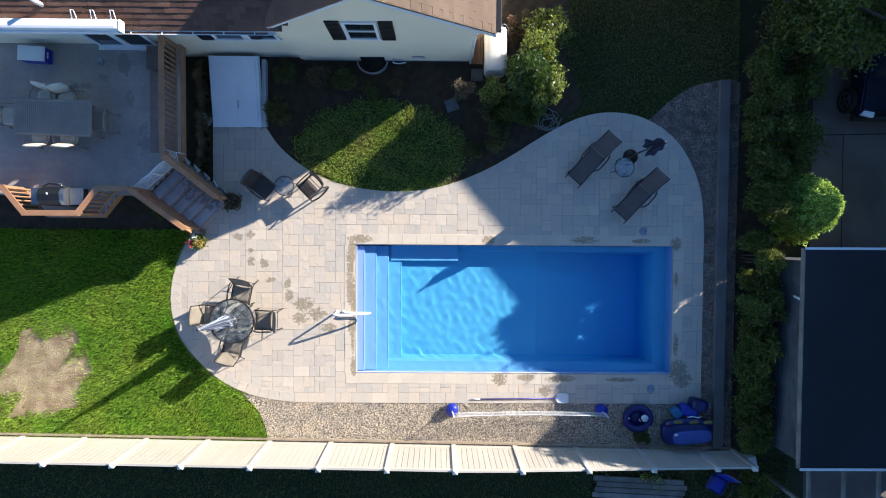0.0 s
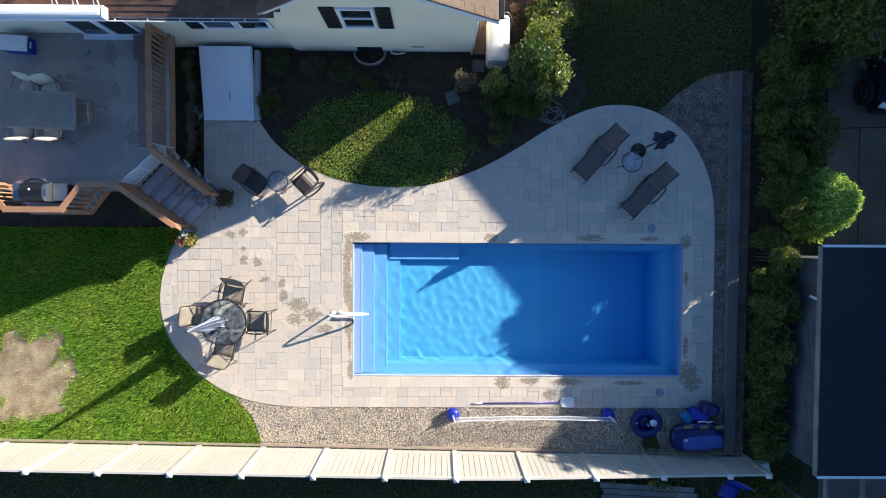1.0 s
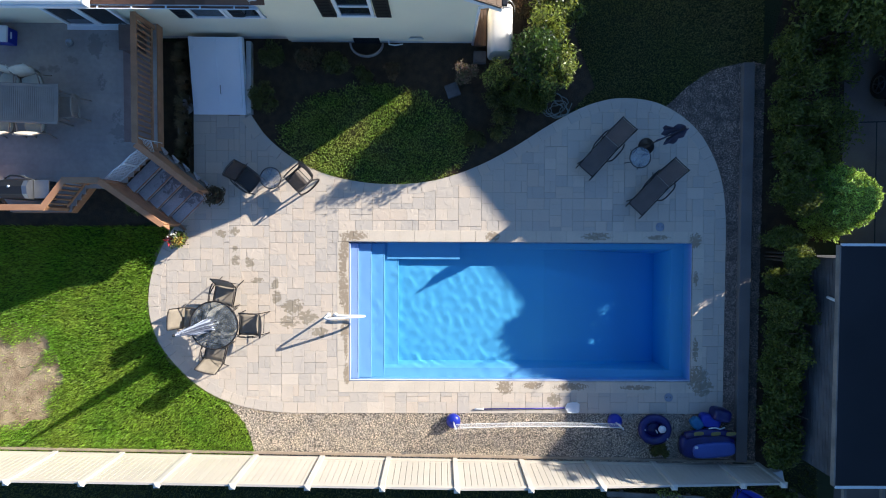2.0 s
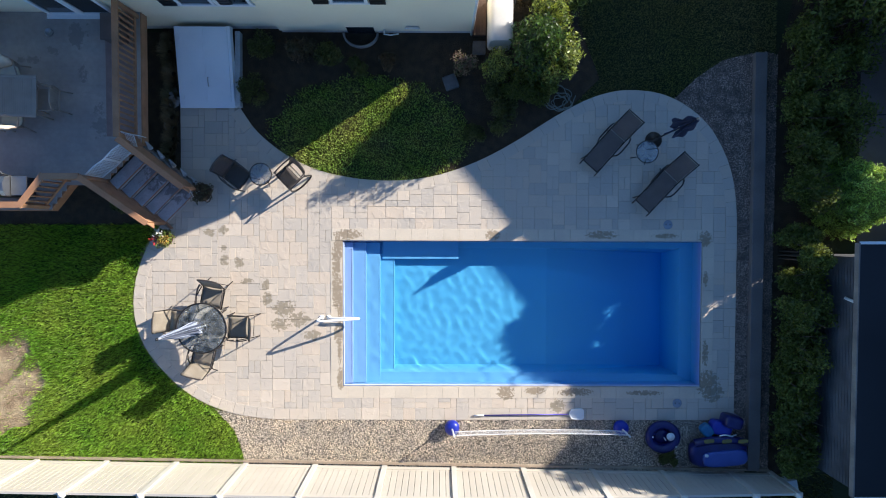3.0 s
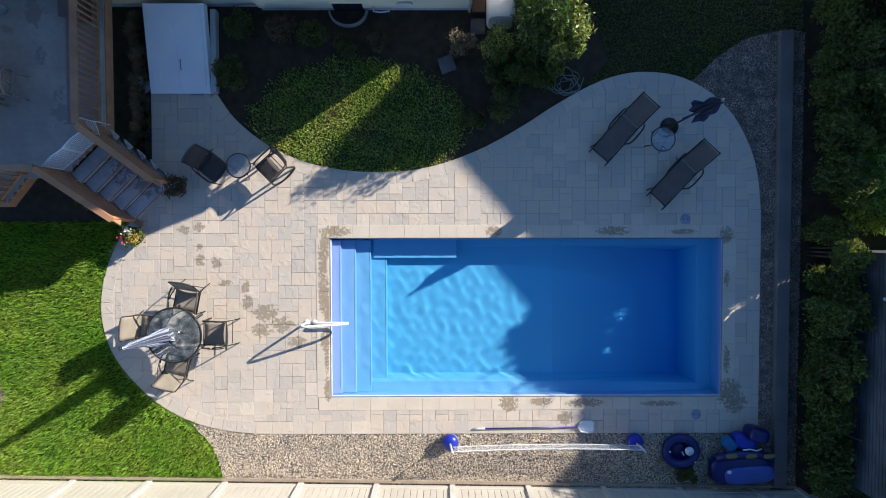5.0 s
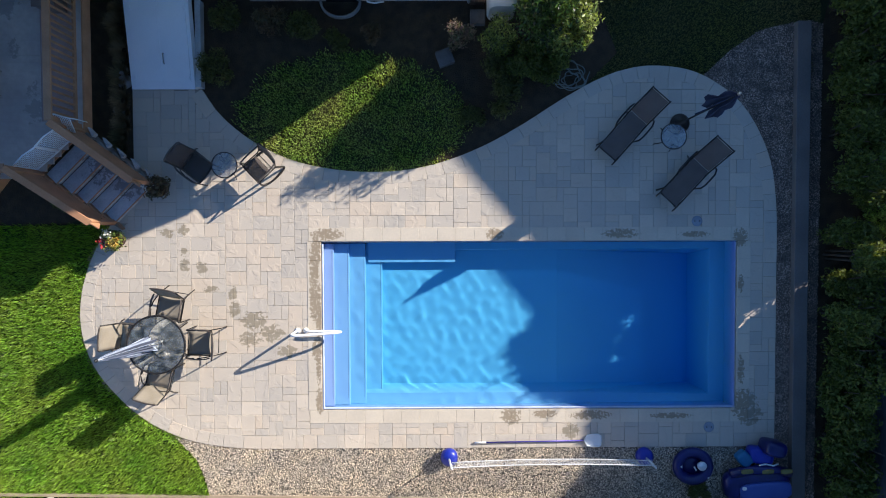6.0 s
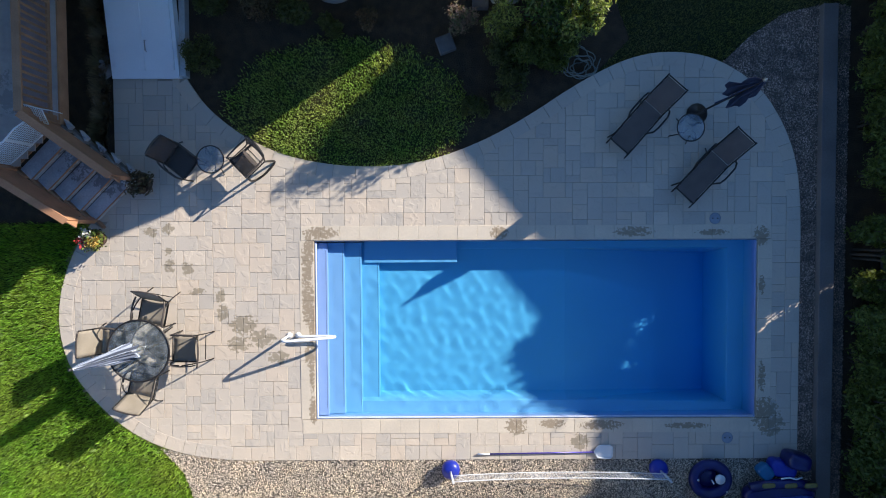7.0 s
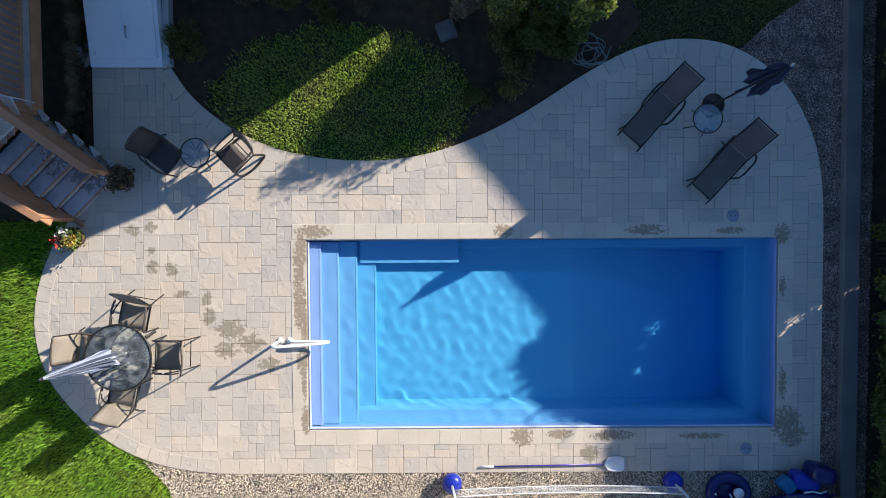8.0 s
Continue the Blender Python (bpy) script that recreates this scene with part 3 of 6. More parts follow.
struct(mesh_ob("side_bed", bm, MULCH), "dark bed added under the bushes to cover sunlit grass", "planting bed")


def island(x, y):
    """The small lawn enclosed by the bed."""
    return (((x + 3.8) / 2.52) ** 2 + ((y - 4.5) / 1.47) ** 2) < 1


bm = bmesh.new()
for gx in np.arange(-6.7, -1.2, 0.1):
    for gy in np.arange(3.2, 6.0, 0.1):
        if island(1.07 * (gx + 0.05 + 3.8) - 3.8, 1.07 * (gy + 0.05 - 4.5) + 4.5) and not inside(PATIO, [gx + 0.05], [gy + 0.05])[0]:
            bm.faces.new([bm.verts.new((gx + a, gy + b, -0.030)) for a, b in ((0, 0), (0.1, 0), (0.1, 0.1), (0, 0.1))])
bmesh.ops.remove_doubles(bm, verts=bm.verts[:], dist=0.001)
struct(mesh_ob("lawn_island", bm, TURF_DRY), "small rounded lawn between bed and patio", "lawn")

# gravel strips
KX0, KX1 = 5.72, 6.02
def fence_y(x):
    return -3.965 - 0.0165 * x


GRAVEL_AREAS = [
    [(5.40, -2.7), (5.40, 1.8)] + [(x, y) for x, y in top if x > 3.75] + [(4.35, 5.95), (5.0, 6.38), (KX0, 6.55), (KX0, fence_y(5.7)), (5.4, fence_y(5.4)), (-7.0, fence_y(-7)), (-7.15, -3.3), (-7.3, -2.95), (-7.75, -2.45), (-6.45, -2.67), (-5.4, -2.7)],
    [(KX1, 6.6), (6.35, 6.5), (6.3, fence_y(6.3)), (KX1, fence_y(6.0))],
]
for poly, nm in zip(GRAVEL_AREAS, ("gravel_bed", "gravel_strip")):
    bm = bmesh.new()
    bm.faces.new([bm.verts.new((x, y, -0.040)) for x, y in poly])
    bmesh.ops.triangulate(bm, faces=bm.faces[:])
    struct(mesh_ob(nm, bm, GRAVEL_BED), "bed of loose grey and tan gravel", "gravel")
bm = boxed(((KX0 + KX1) / 2, (6.53 - 3.95) / 2, 0.0), (KX1 - KX0, 10.48, 0.24), 0, 0.012)
struct(mesh_ob("garden_kerb", bm, KERB), "long dark grey concrete kerb beside the gravel", "kerb")
bm = bmesh.new()
bm.faces.new([bm.verts.new((x, y, -0.045)) for x, y in [(8.45, -8), (40, -8), (40, 40), (8.45, 40)]])
struct(mesh_ob("driveway", bm, ASPHALT), "dark worn concrete driveway with cracks", "driveway")

for k_, (c_, s_) in enumerate((((11.5, 5.1, -0.043), (6.0, 0.03, 0.012)), ((9.35, 3.4, -0.043), (0.025, 3.3, 0.012)), ((10.7, 4.2, -0.043), (0.03, 1.8, 0.012)))):
    struct(mesh_ob("driveway_joint", boxed(c_, s_, 1.5 - k_), BLACK), "dark open joint in the driveway", "joint")

bm = bmesh.new()
bm.faces.new([bm.verts.new((x, y, -0.042)) for x, y in [(6.3, -5.2), (7.06, -5.2), (7.06, 1.9), (8.44, 1.9), (8.44, 9.0), (6.9, 8.6), (6.35, 6.5)]])
struct(mesh_ob("hedge_bed", bm, MULCH), "dark soil under the hedge beside the gravel", "planting bed")

# swimming pool
pool = thing("swimming_pool", "rectangular blue fibreglass pool with entry steps and bench", "swimming pool")
bm = bmesh.new()
ZL, ZF, ZS, ZD = -0.33, -0.50, -0.55, -1.15            # ledge near and far, shallow floor, deep floor
XS = -3.24                                            # foot of the steps
# walls, safety ledge, lower walls and the floor, which falls towards the far end
def course(y, x1, z0, z1):
    """Points along one long side, from the step end to the far end."""
    y, y1 = y if isinstance(y, tuple) else (y, y)
    return [bm.verts.new(p) for p in ((-PX, y, z0), (0.7, y, z0), (x1, y1, z1))]
sides = []
for s in (-1, 1):
    zl, w0 = (ZL, 0.26) if s < 0 else (ZF, 0.16)      # the north ledge is set deeper so that no pale band shows in the camera's view
    sides.append([course(s * PY, PX, -0.01, -0.01), course((s * (PY - 0.02), s * (PY - 0.01)), PX - 0.02, zl, ZF), course((s * (PY - w0), s * (PY - 0.16)), PX - 0.35, zl - 0.02, ZF - 0.02),
                  course((s * (PY - w0 - 0.02), s * (PY - 0.18)), PX - 0.37, zl - 0.04, ZF - 0.05), course((s * (PY - 0.43), s * (PY - 0.30)), PX - 0.62, ZS, ZD)])
for rows in sides:
    for a, b in zip(rows, rows[1:]):
        for k in range(2):
            bm.faces.new((a[k], a[k + 1], b[k + 1], b[k]))
for k in range(4):                                    # the far end wall, and the near one behind the steps
    for e in (0, 2):
        bm.faces.new((sides[0][k][e], sides[0][k + 1][e], sides[1][k + 1][e], sides[1][k][e]))
for k in range(2):
    bm.faces.new((sides[0][4][k], sides[0][4][k + 1], sides[1][4][k + 1], sides[1][4][k]))
bmesh.ops.recalc_face_normals(bm, faces=bm.faces[:])
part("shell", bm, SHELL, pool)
ZW = -0.075
for k, (x1, z) in enumerate(((-4.28, -0.14), (-3.95, -0.23), (-3.60, -0.32), (XS, -0.43))):
    bm = bmesh.new()
    box(bm, ((-PX + x1) / 2, 0, (z - 0.7) / 2), (x1 + PX - 0.004 * k, 2 * PY - 0.05, z + 0.7), 0, 0.018)
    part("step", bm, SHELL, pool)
    bm = bmesh.new()
    for q in range(64):
        box(bm, (x1 - 0.035, -PY + 0.2 + (2 * PY - 0.4) * q / 63, z + 0.001), (0.008, 0.026, 0.004))
    tagged(part("tread_line", bm, NAVY, pool), "dotted dark line along the step edge", kind="stuff")
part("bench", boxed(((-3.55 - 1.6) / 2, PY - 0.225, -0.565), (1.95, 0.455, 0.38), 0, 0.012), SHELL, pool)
bm = bmesh.new()
for c, s in (((0, PY + 0.019, -0.048), (2 * PX + 0.07, 0.03, 0.03)), ((0, -PY - 0.005, -0.048), (2 * PX + 0.07, 0.045, 0.03)),
             ((-PX - 0.008, 0, -0.048), (0.05, 2 * PY - 0.037, 0.03)), ((PX + 0.022, 0, -0.048), (0.03, 2 * PY - 0.037, 0.03))):
    box(bm, c, s, 0, 0.006)
part("rim", bm, RIM, pool, "white pool rim")
# water: one wavy sheet
gx, gy = np.meshgrid(np.linspace(-PX - 0.01, PX + 0.01, 380), np.linspace(-PY - 0.01, PY + 0.01, 156))
wz = np.zeros_like(gx)
for k in range(34):
    a, lam = rng.uniform(0, 6.28), rng.uniform(0.20, 0.48)
    wz += 0.0008 * lam * np.sin((gx * math.cos(a) + gy * math.sin(a)) * 6.28 / lam + rng.uniform(0, 6.28))
wv = np.stack([gx, gy, ZW + wz], -1).reshape(-1, 3)
idx = np.arange(gx.size).reshape(gx.shape)
wf = np.stack([idx[:-1, :-1], idx[:-1, 1:], idx[1:, 1:], idx[1:, :-1]], -1).reshape(-1, 4)
water = raw_part("water_surface", wv, wf, WATER, pool, "clear rippled pool water", True)
water.cycles.is_caustics_caster = True
for ob in pool.children:
    if ob.name.split(".")[0] in ("shell", "step", "bench"):
        ob.cycles.is_caustics_receiver = True


# ---- house ----
house = thing("house", "cream sided house with brown shingle roof", "house")
GY, WY = 7.0, 7.1                    # gable wall, wing wall
GX0, GX1, APX, APZ, PITCH = -6.02, -1.27, -3.80, 5.45, 0.85
PE = 0.768                           # the east slope is a little flatter
EZ = APZ - PE * (GX1 - APX) - 0.05
bm = bmesh.new()
gz = APZ - 0.12
front = [(GX0, 0.18), (GX1, 0.18), (GX1, EZ), (APX, gz), (GX0, gz - PITCH * (APX - GX0) - 0.03)]
lo = [bm.verts.new((x, GY, z)) for x, z in front]
hi = [bm.verts.new((x, 9.45, z)) for x, z in front]
bm.faces.new(lo)
bm.faces.new(hi[::-1])
for i in range(5):
    bm.faces.new((lo[i], hi[i], hi[(i + 1) % 5], lo[(i + 1) % 5]))
part("gable_wall", bm, SIDING, house)
# clapboards on the gable front
for k in range(36):
    z = 0.20 + 0.13 * k
    half0 = min(GX1 - APX, (gz - z - 0.13) / PE)
    west0 = min(APX - GX0, (gz - z - 0.13) / PITCH)
    if half0 < 0.15:
        break
    bm = bmesh.new()
    panel(bm, [(APX - west0, GY - 0.016, z), (APX + half0, GY - 0.016, z), (APX + half0, GY - 0.004, z + 0.13), (APX - west0, GY - 0.004, z + 0.13)], 0.004)
    part("clapboard", bm, SIDING, house)
part("wing_wall", boxed((-11.13, WY + 2.5, 1.75), (10.24, 5.0, 3.2)), SIDING, house)
for k in range(23):
    bm = bmesh.new()
    z = 0.20 + 0.13 * k
    panel(bm, [(-15.9, WY - 0.016, z), (GX0 - 0.02, WY - 0.016, z), (GX0 - 0.02, WY - 0.004, z + 0.13), (-15.9, WY - 0.004, z + 0.13)], 0.004)
    part("clapboard", bm, SIDING, house)
part("foundation", boxed(((GX0 + GX1) / 2, GY + 1.22, 0.04), (GX1 - GX0 - 0.04, 2.4, 0.28)), FOUND, house, "pale painted foundation")
part("foundation", boxed((-11.13, WY + 2.45, 0.04), (10.2, 4.9, 0.28)), FOUND, house, "pale painted foundation")
for s in (-1, 1):
    run, fall = (2.93, PE) if s > 0 else (2.25, PITCH)
    x0, x1 = APX, APX + s * run
    z0, z1 = APZ, APZ - fall * run
    bm = paneled([(x0, 6.75, z0), (x1, 6.75, z1), (x1, 9.6, z1), (x0, 9.6, z0)][::(-1 if s > 0 else 1)][::-1], 0.06)
    part("roof", bm, SHINGLE if s < 0 else SHINGLE_SUNLIT, house, "brown asphalt shingle roof")
    # white rake board under the front edge of the roof
    part("rake_board", paneled([(x0, 6.762, z0 - 0.075), (x1, 6.762, z1 - 0.075), (x1, 6.762, z1 - 0.22), (x0, 6.762, z0 - 0.22)], 0.02), WHITE, house)
    part("soffit", paneled([(x0, 6.75, z0 - 0.13), (x1, 6.75, z1 - 0.13), (x1, 7.0, z1 - 0.13), (x0, 7.0, z0 - 0.13)], 0.015), WHITE, house)
ZE, YE, WP = 3.40, 6.70, 0.5
part("wing_roof", paneled([(-16, YE, ZE), (-6.08, YE, ZE), (-6.08, 10.2, ZE + WP * (10.2 - YE)), (-16, 10.2, ZE + WP * (10.2 - YE))], 0.10), SHINGLE, house, "brown asphalt shingle roof")
part("wing_soffit", boxed((-11.2, 6.90, ZE - 0.13), (9.7, 0.38, 0.02)), WHITE, house)
def shingles(corner, along, up, n_along, n_up, tab, row, face, lift0=0.018, gap=0.006, material=SHINGLE):
    """Rows of shingle tabs, half a tab out of step, on a roof slope."""
    corner, along, up = Vector(corner), Vector(along), Vector(up)
    nrm = along.cross(up).normalized() * face
    for i in range(n_up):
        for k in range(n_along):
            p = corner + up * (row * i) + along * (tab * (k + 0.5 * (i % 2)))
            lift, w = nrm * (lift0 + 0.3 * lift0 * random.random()), along * (tab - gap)
            q = [p + lift, p + w + lift, p + w + up * (row + 0.02) + nrm * 0.006, p + up * (row + 0.02) + nrm * 0.006]
            part("shingle", paneled(q if face > 0 else q[::-1], 0.005), material, house)


wl = math.hypot(1, WP)
shingles((-14.1, YE, ZE), (1, 0, 0), (0, 1 / wl, WP / wl), 28, 13, 0.30, 0.125, 1)
el = math.hypot(1, PE)
shingles((APX + 2.93, 6.77, APZ - PE * 2.93), (0, 1, 0), (-1 / el, 0, PE / el), 8, 26, 0.33, 0.14, 1, 0.006, 0.004, SHINGLE_SUNLIT)
part("vent_stack", tubed([(-10.92, 7.16, 3.6), (-10.92, 7.16, 4.03)], 0.05, 10), WHITE, house)
# gutter: an open trough with brackets
bm = bmesh.new()
prof = [(0.0, 0.0), (0.0, -0.08), (-0.06, -0.08), (-0.085, 0.0), (-0.068, 0.0), (-0.052, -0.068), (-0.012, -0.068), (-0.012, 0.0)]
for x in (-16, -5.88):
    for y, z in prof:
        bm.verts.new((x, YE - 0.005 + y, ZE - 0.01 + z))
bm.verts.ensure_lookup_table()
for i in range(8):
    j = (i + 1) % 8
    bm.faces.new([bm.verts[q] for q in (i, j, 8 + j, 8 + i)])
part("gutter", bm, WHITE, house, "white gutter with dark leaves inside")
part("gutter_debris", boxed((-11.0, YE - 0.04, ZE - 0.05), (9.9, 0.045, 0.03)), SHINGLE, house)
for k in range(14):
    part("gutter_bracket", boxed((-6.33 - 0.692 * k, YE - 0.045, ZE - 0.008), (0.03, 0.09, 0.012)), WHITE, house)
part("side_gutter", boxed((APX + 2.98, 8.2, APZ - PE * 2.93 - 0.02), (0.11, 2.8, 0.10), 0, 0.01), SHUTTER, house, "dark gutter at the side eave")
part("downspout", tubed([(APX + 2.96, 6.86, 3.12), (APX + 2.85, 6.88, 3.0), (GX1 - 0.04, 6.94, 2.7), (GX1 - 0.04, 6.94, 0.1)], 0.035, 8), WHITE, house)


def window(x0, x1, z0, z1, y, shutters=0.34, sash=True):
    bm = bmesh.new()
    for c, s in ((((x0 + x1) / 2, z1 - 0.04), (x1 - x0, 0.08)), (((x0 + x1) / 2, z0 + 0.04), (x1 - x0 + 0.06, 0.08)), ((x0 + 0.04, (z0 + z1) / 2), (0.08, z1 - z0 - 0.16)), ((x1 - 0.04, (z0 + z1) / 2), (0.08, z1 - z0 - 0.16))):
        box(bm, (c[0], y - 0.03, c[1]), (s[0], 0.06, s[1]), 0, 0.006)
    if sash:
        box(bm, ((x0 + x1) / 2, y - 0.025, (z0 + z1) / 2), (x1 - x0 - 0.16, 0.05, 0.06))
    w = part("window", bm, WHITE, house, "white window frame")
    part("pane", boxed(((x0 + x1) / 2, y - 0.02, (z0 + z1) / 2), (x1 - x0 - 0.15, 0.012, z1 - z0 - 0.15)), PANE, w)
    for s in ((-1, 1) if shutters else ()):
        cx = (x0 if s < 0 else x1) + s * (shutters / 2 + 0.03)
        bm = boxed((cx, y - 0.03, (z0 + z1) / 2), (shutters, 0.035, z1 - z0 + 0.06), 0, 0.005)
        for k in range(14):
            box(bm, (cx, y - 0.05, z0 + 0.06 + (z1 - z0 - 0.1) * k / 13), (shutters - 0.08, 0.012, 0.04))
        part("shutter", bm, SHUTTER, w, "black louvred shutter")
    return w


window(-4.44, -3.62, 2.02, 3.26, GY)
window(-7.84, -7.02, 1.60, 2.95, WY)
window(-7.00, -6.20, 1.60, 2.95, WY, 0.0)
part("basement_window", boxed((-4.02, GY - 0.01, 0.24), (0.66, 0.03, 0.42)), PANE, house, "dark basement window")
hood = tubed([(-2.92, GY - 0.05, 0.50), (-2.90, GY - 0.06, 0.56), (-2.75, GY - 0.07, 0.59), (-2.60, GY - 0.06, 0.56), (-2.58, GY - 0.05, 0.50)], 0.022, 6)
box(hood, (-2.75, GY - 0.04, 0.53), (0.30, 0.05, 0.07), 0, 0.015)
part("vent_hood", hood, FOUND, house)
part("outdoor_tap", tubed([(-3.45, GY, 0.28), (-3.45, GY - 0.12, 0.28), (-3.3, GY - 0.14, 0.27), (-3.1, GY - 0.10, 0.24)], 0.018, 6), WHITE, house)
# window well
well = thing("window_well", "grey corrugated half-round window well in mulch", "window well", (-4.05, GY - 0.02, -0.04))
arc = [(0.42 * math.cos(a), -0.34 * math.sin(a)) for a in np.linspace(0, math.pi, 25)]
bm = bmesh.new()
for z0 in (0.0, 0.05, 0.10):
    tube(bm, [(x, y, z0 + 0.03) for x, y in arc], 0.024, 6)
part("well_wall", bm, CONCRETE, well)
# patio door on the deck
door = thing("sliding_door", "white framed sliding glass patio door", "door")
for x0, x1, mt in ((-11.05, -10.28, PANE), (-10.28, -9.5, SHUTTER)):
    bm = bmesh.new()
    for c, s in (((x0 + 0.04, 2.16), (0.08, 2.10)), ((x1 - 0.04, 2.16), (0.08, 2.10)), (((x0 + x1) / 2, 1.15), (x1 - x0 - 0.16, 0.09)), (((x0 + x1) / 2, 3.17), (x1 - x0 - 0.16, 0.08))):
        box(bm, (c[0], WY - 0.05, c[1]), (s[0], 0.07, s[1]), 0, 0.006)
    part("door_frame", bm, WHITE, door)
    part("door_pane", boxed(((x0 + x1) / 2, WY - 0.05, 2.16), (x1 - x0 - 0.15, 0.012, 1.95)), mt, door)
part("sill", boxed((-10.27, WY - 0.10, 1.125), (1.62, 0.16, 0.03), 0, 0.006), WHITE, door)
# roof-mounted awning, rolled in
awning = thing("retractable_awning", "rolled-in white awning mounted over the eave", "awning")
part("cassette", boxed((-12.27, 6.74, 3.60), (6.04, 0.23, 0.22), 0, 0.06), WHITE, awning)
part("front_bar", boxed((-12.27, 6.60, 3.52), (6.04, 0.05, 0.12), 0, 0.015), WHITE, awning)
part("end_cap", boxed((-9.21, 6.71, 3.59), (0.06, 0.27, 0.22), 0, 0.03), WHITE, awning)
for x in (-10.21, -9.78, -9.35):
    part("roof_bracket", tubed([(x - 0.05, 6.82, 3.63), (x - 0.02, 7.02, 3.75), (x + 0.03, 7.02, 3.72), (x + 0.05, 6.82, 3.60)], 0.014, 6), WHITE, awning)

# ---- cellar door ----
cellar = thing("cellar_door", "white sloping metal cellar hatch with two leaves", "cellar door")
X0, X1 = -8.47, -7.13
bm = boxed((-7.065, 6.06, 0.05), (0.125, 1.84, 0.22), 0, 0.015)
struct(mesh_ob('kerb', bm, FOUND), 'low concrete curb beside the cellar hatch', 'kerb')
def hatch(x0, x1, y0, y1, z, up):
    s = (0.50 - 0.16) / (6.98 - 5.10)
    q = lambda y: 0.16 + s * (y - 5.10) + up
    return [(x0, y0, q(y0)), (x1, y0, q(y0)), (x1, y1, q(y1)), (x0, y1, q(y1))]
bm = bmesh.new()
panel(bm, hatch(X0, X0 + 0.10, 5.10, 6.98, 0, 0), 0.20)
panel(bm, hatch(X1 - 0.10, X1, 5.10, 6.98, 0, 0), 0.20)
panel(bm, hatch(X0 + 0.10, X1 - 0.10, 5.10, 5.27, 0, -0.003), 0.20)
part("frame", bm, GALV, cellar)
XM = (X0 + X1) / 2
for x0, x1 in ((X0 + 0.09, XM - 0.006), (XM + 0.006, X1 - 0.07)):
    leaf = part("door_leaf", paneled(hatch(x0, x1, 5.24, 6.96, 0, 0.035), 0.035), GALV, cellar)
    for yy in (5.35, 6.7):
        part("hinge", boxed((x0 + 0.03 if x0 < -7.8 else x1 - 0.03, yy, 0.20 + 0.181 * (yy - 5.1)), (0.04, 0.10, 0.02), 0, 0.004), GALV, leaf)
part("seam_cap", paneled(hatch(XM - 0.025, XM + 0.025, 5.24, 6.96, 0, 0.047), 0.012), GALV, cellar)
part("handle", tubed([(XM + 0.08, 5.60, 0.28), (XM + 0.08, 5.60, 0.33), (XM + 0.08, 5.80, 0.365), (XM + 0.08, 5.80, 0.31)], 0.012, 6), STEEL, cellar)

# ---- deck ----
deck = thing("wooden_deck", "raised wooden deck with stained railing and stairs", "deck")
DZ = 1.10
D45 = math.sqrt(0.5)
ST0, ST1 = (-9.86, 3.19), (-8.98, 4.07)                # the top of the stairs
DECKP = [(-16.0, 7.08), (-8.98, 7.08), ST1, ST0, (-10.62, 3.19), (-11.12, 2.56), (-12.50, 2.56), (-13.02, 3.19), (-16.0, 3.19)]
bm = bmesh.new()
prism(bm, DECKP, DZ - 0.06, DZ - 0.035)
part("joist_frame", bm, CEDAR, deck)
# boards, laid along the house
y = 2.56
while y < 7.05:
    yc = y + 0.07
    xs = []
    for (x1, y1), (x2, y2) in zip(DECKP, DECKP[1:] + DECKP[:1]):
        if (y1 > yc) != (y2 > yc):
            xs.append(x1 + (x2 - x1) * (yc - y1) / (y2 - y1))
    xs.sort()
    for a, b in zip(xs[::2], xs[1::2]):
        part("deck_board", boxed(((a + b) / 2, yc, DZ - 0.018), (b - a - 0.004, 0.1412, 0.034), 0, 0.002), DECK, deck)
    y += 0.142
for a, b in zip(DECKP[1:], DECKP[2:]):                  # rim boards and the skirt below
    if a == ST1 and b == ST0:
        continue
    d = Vector((b[0] - a[0], b[1] - a[1], 0))
    c = ((a[0] + b[0]) / 2, (a[1] + b[1]) / 2, DZ - 0.16)
    part("rim_board", boxed(c, (d.length + 0.03, 0.045, 0.28), math.degrees(math.atan2(d.y, d.x)), 0.004), CEDAR, deck)
for x, y in ((-9.7, 6.8), (-9.7, 5.4), (-9.7, 4.2), (-10.4, 3.6), (-11.6, 3.2), (-12.5, 3.2), (-14.5, 3.8)):
    part("support_post", boxed((x, y, 0.4), (0.1, 0.1, 1.0)), CEDAR, deck)


lift = [0.0]


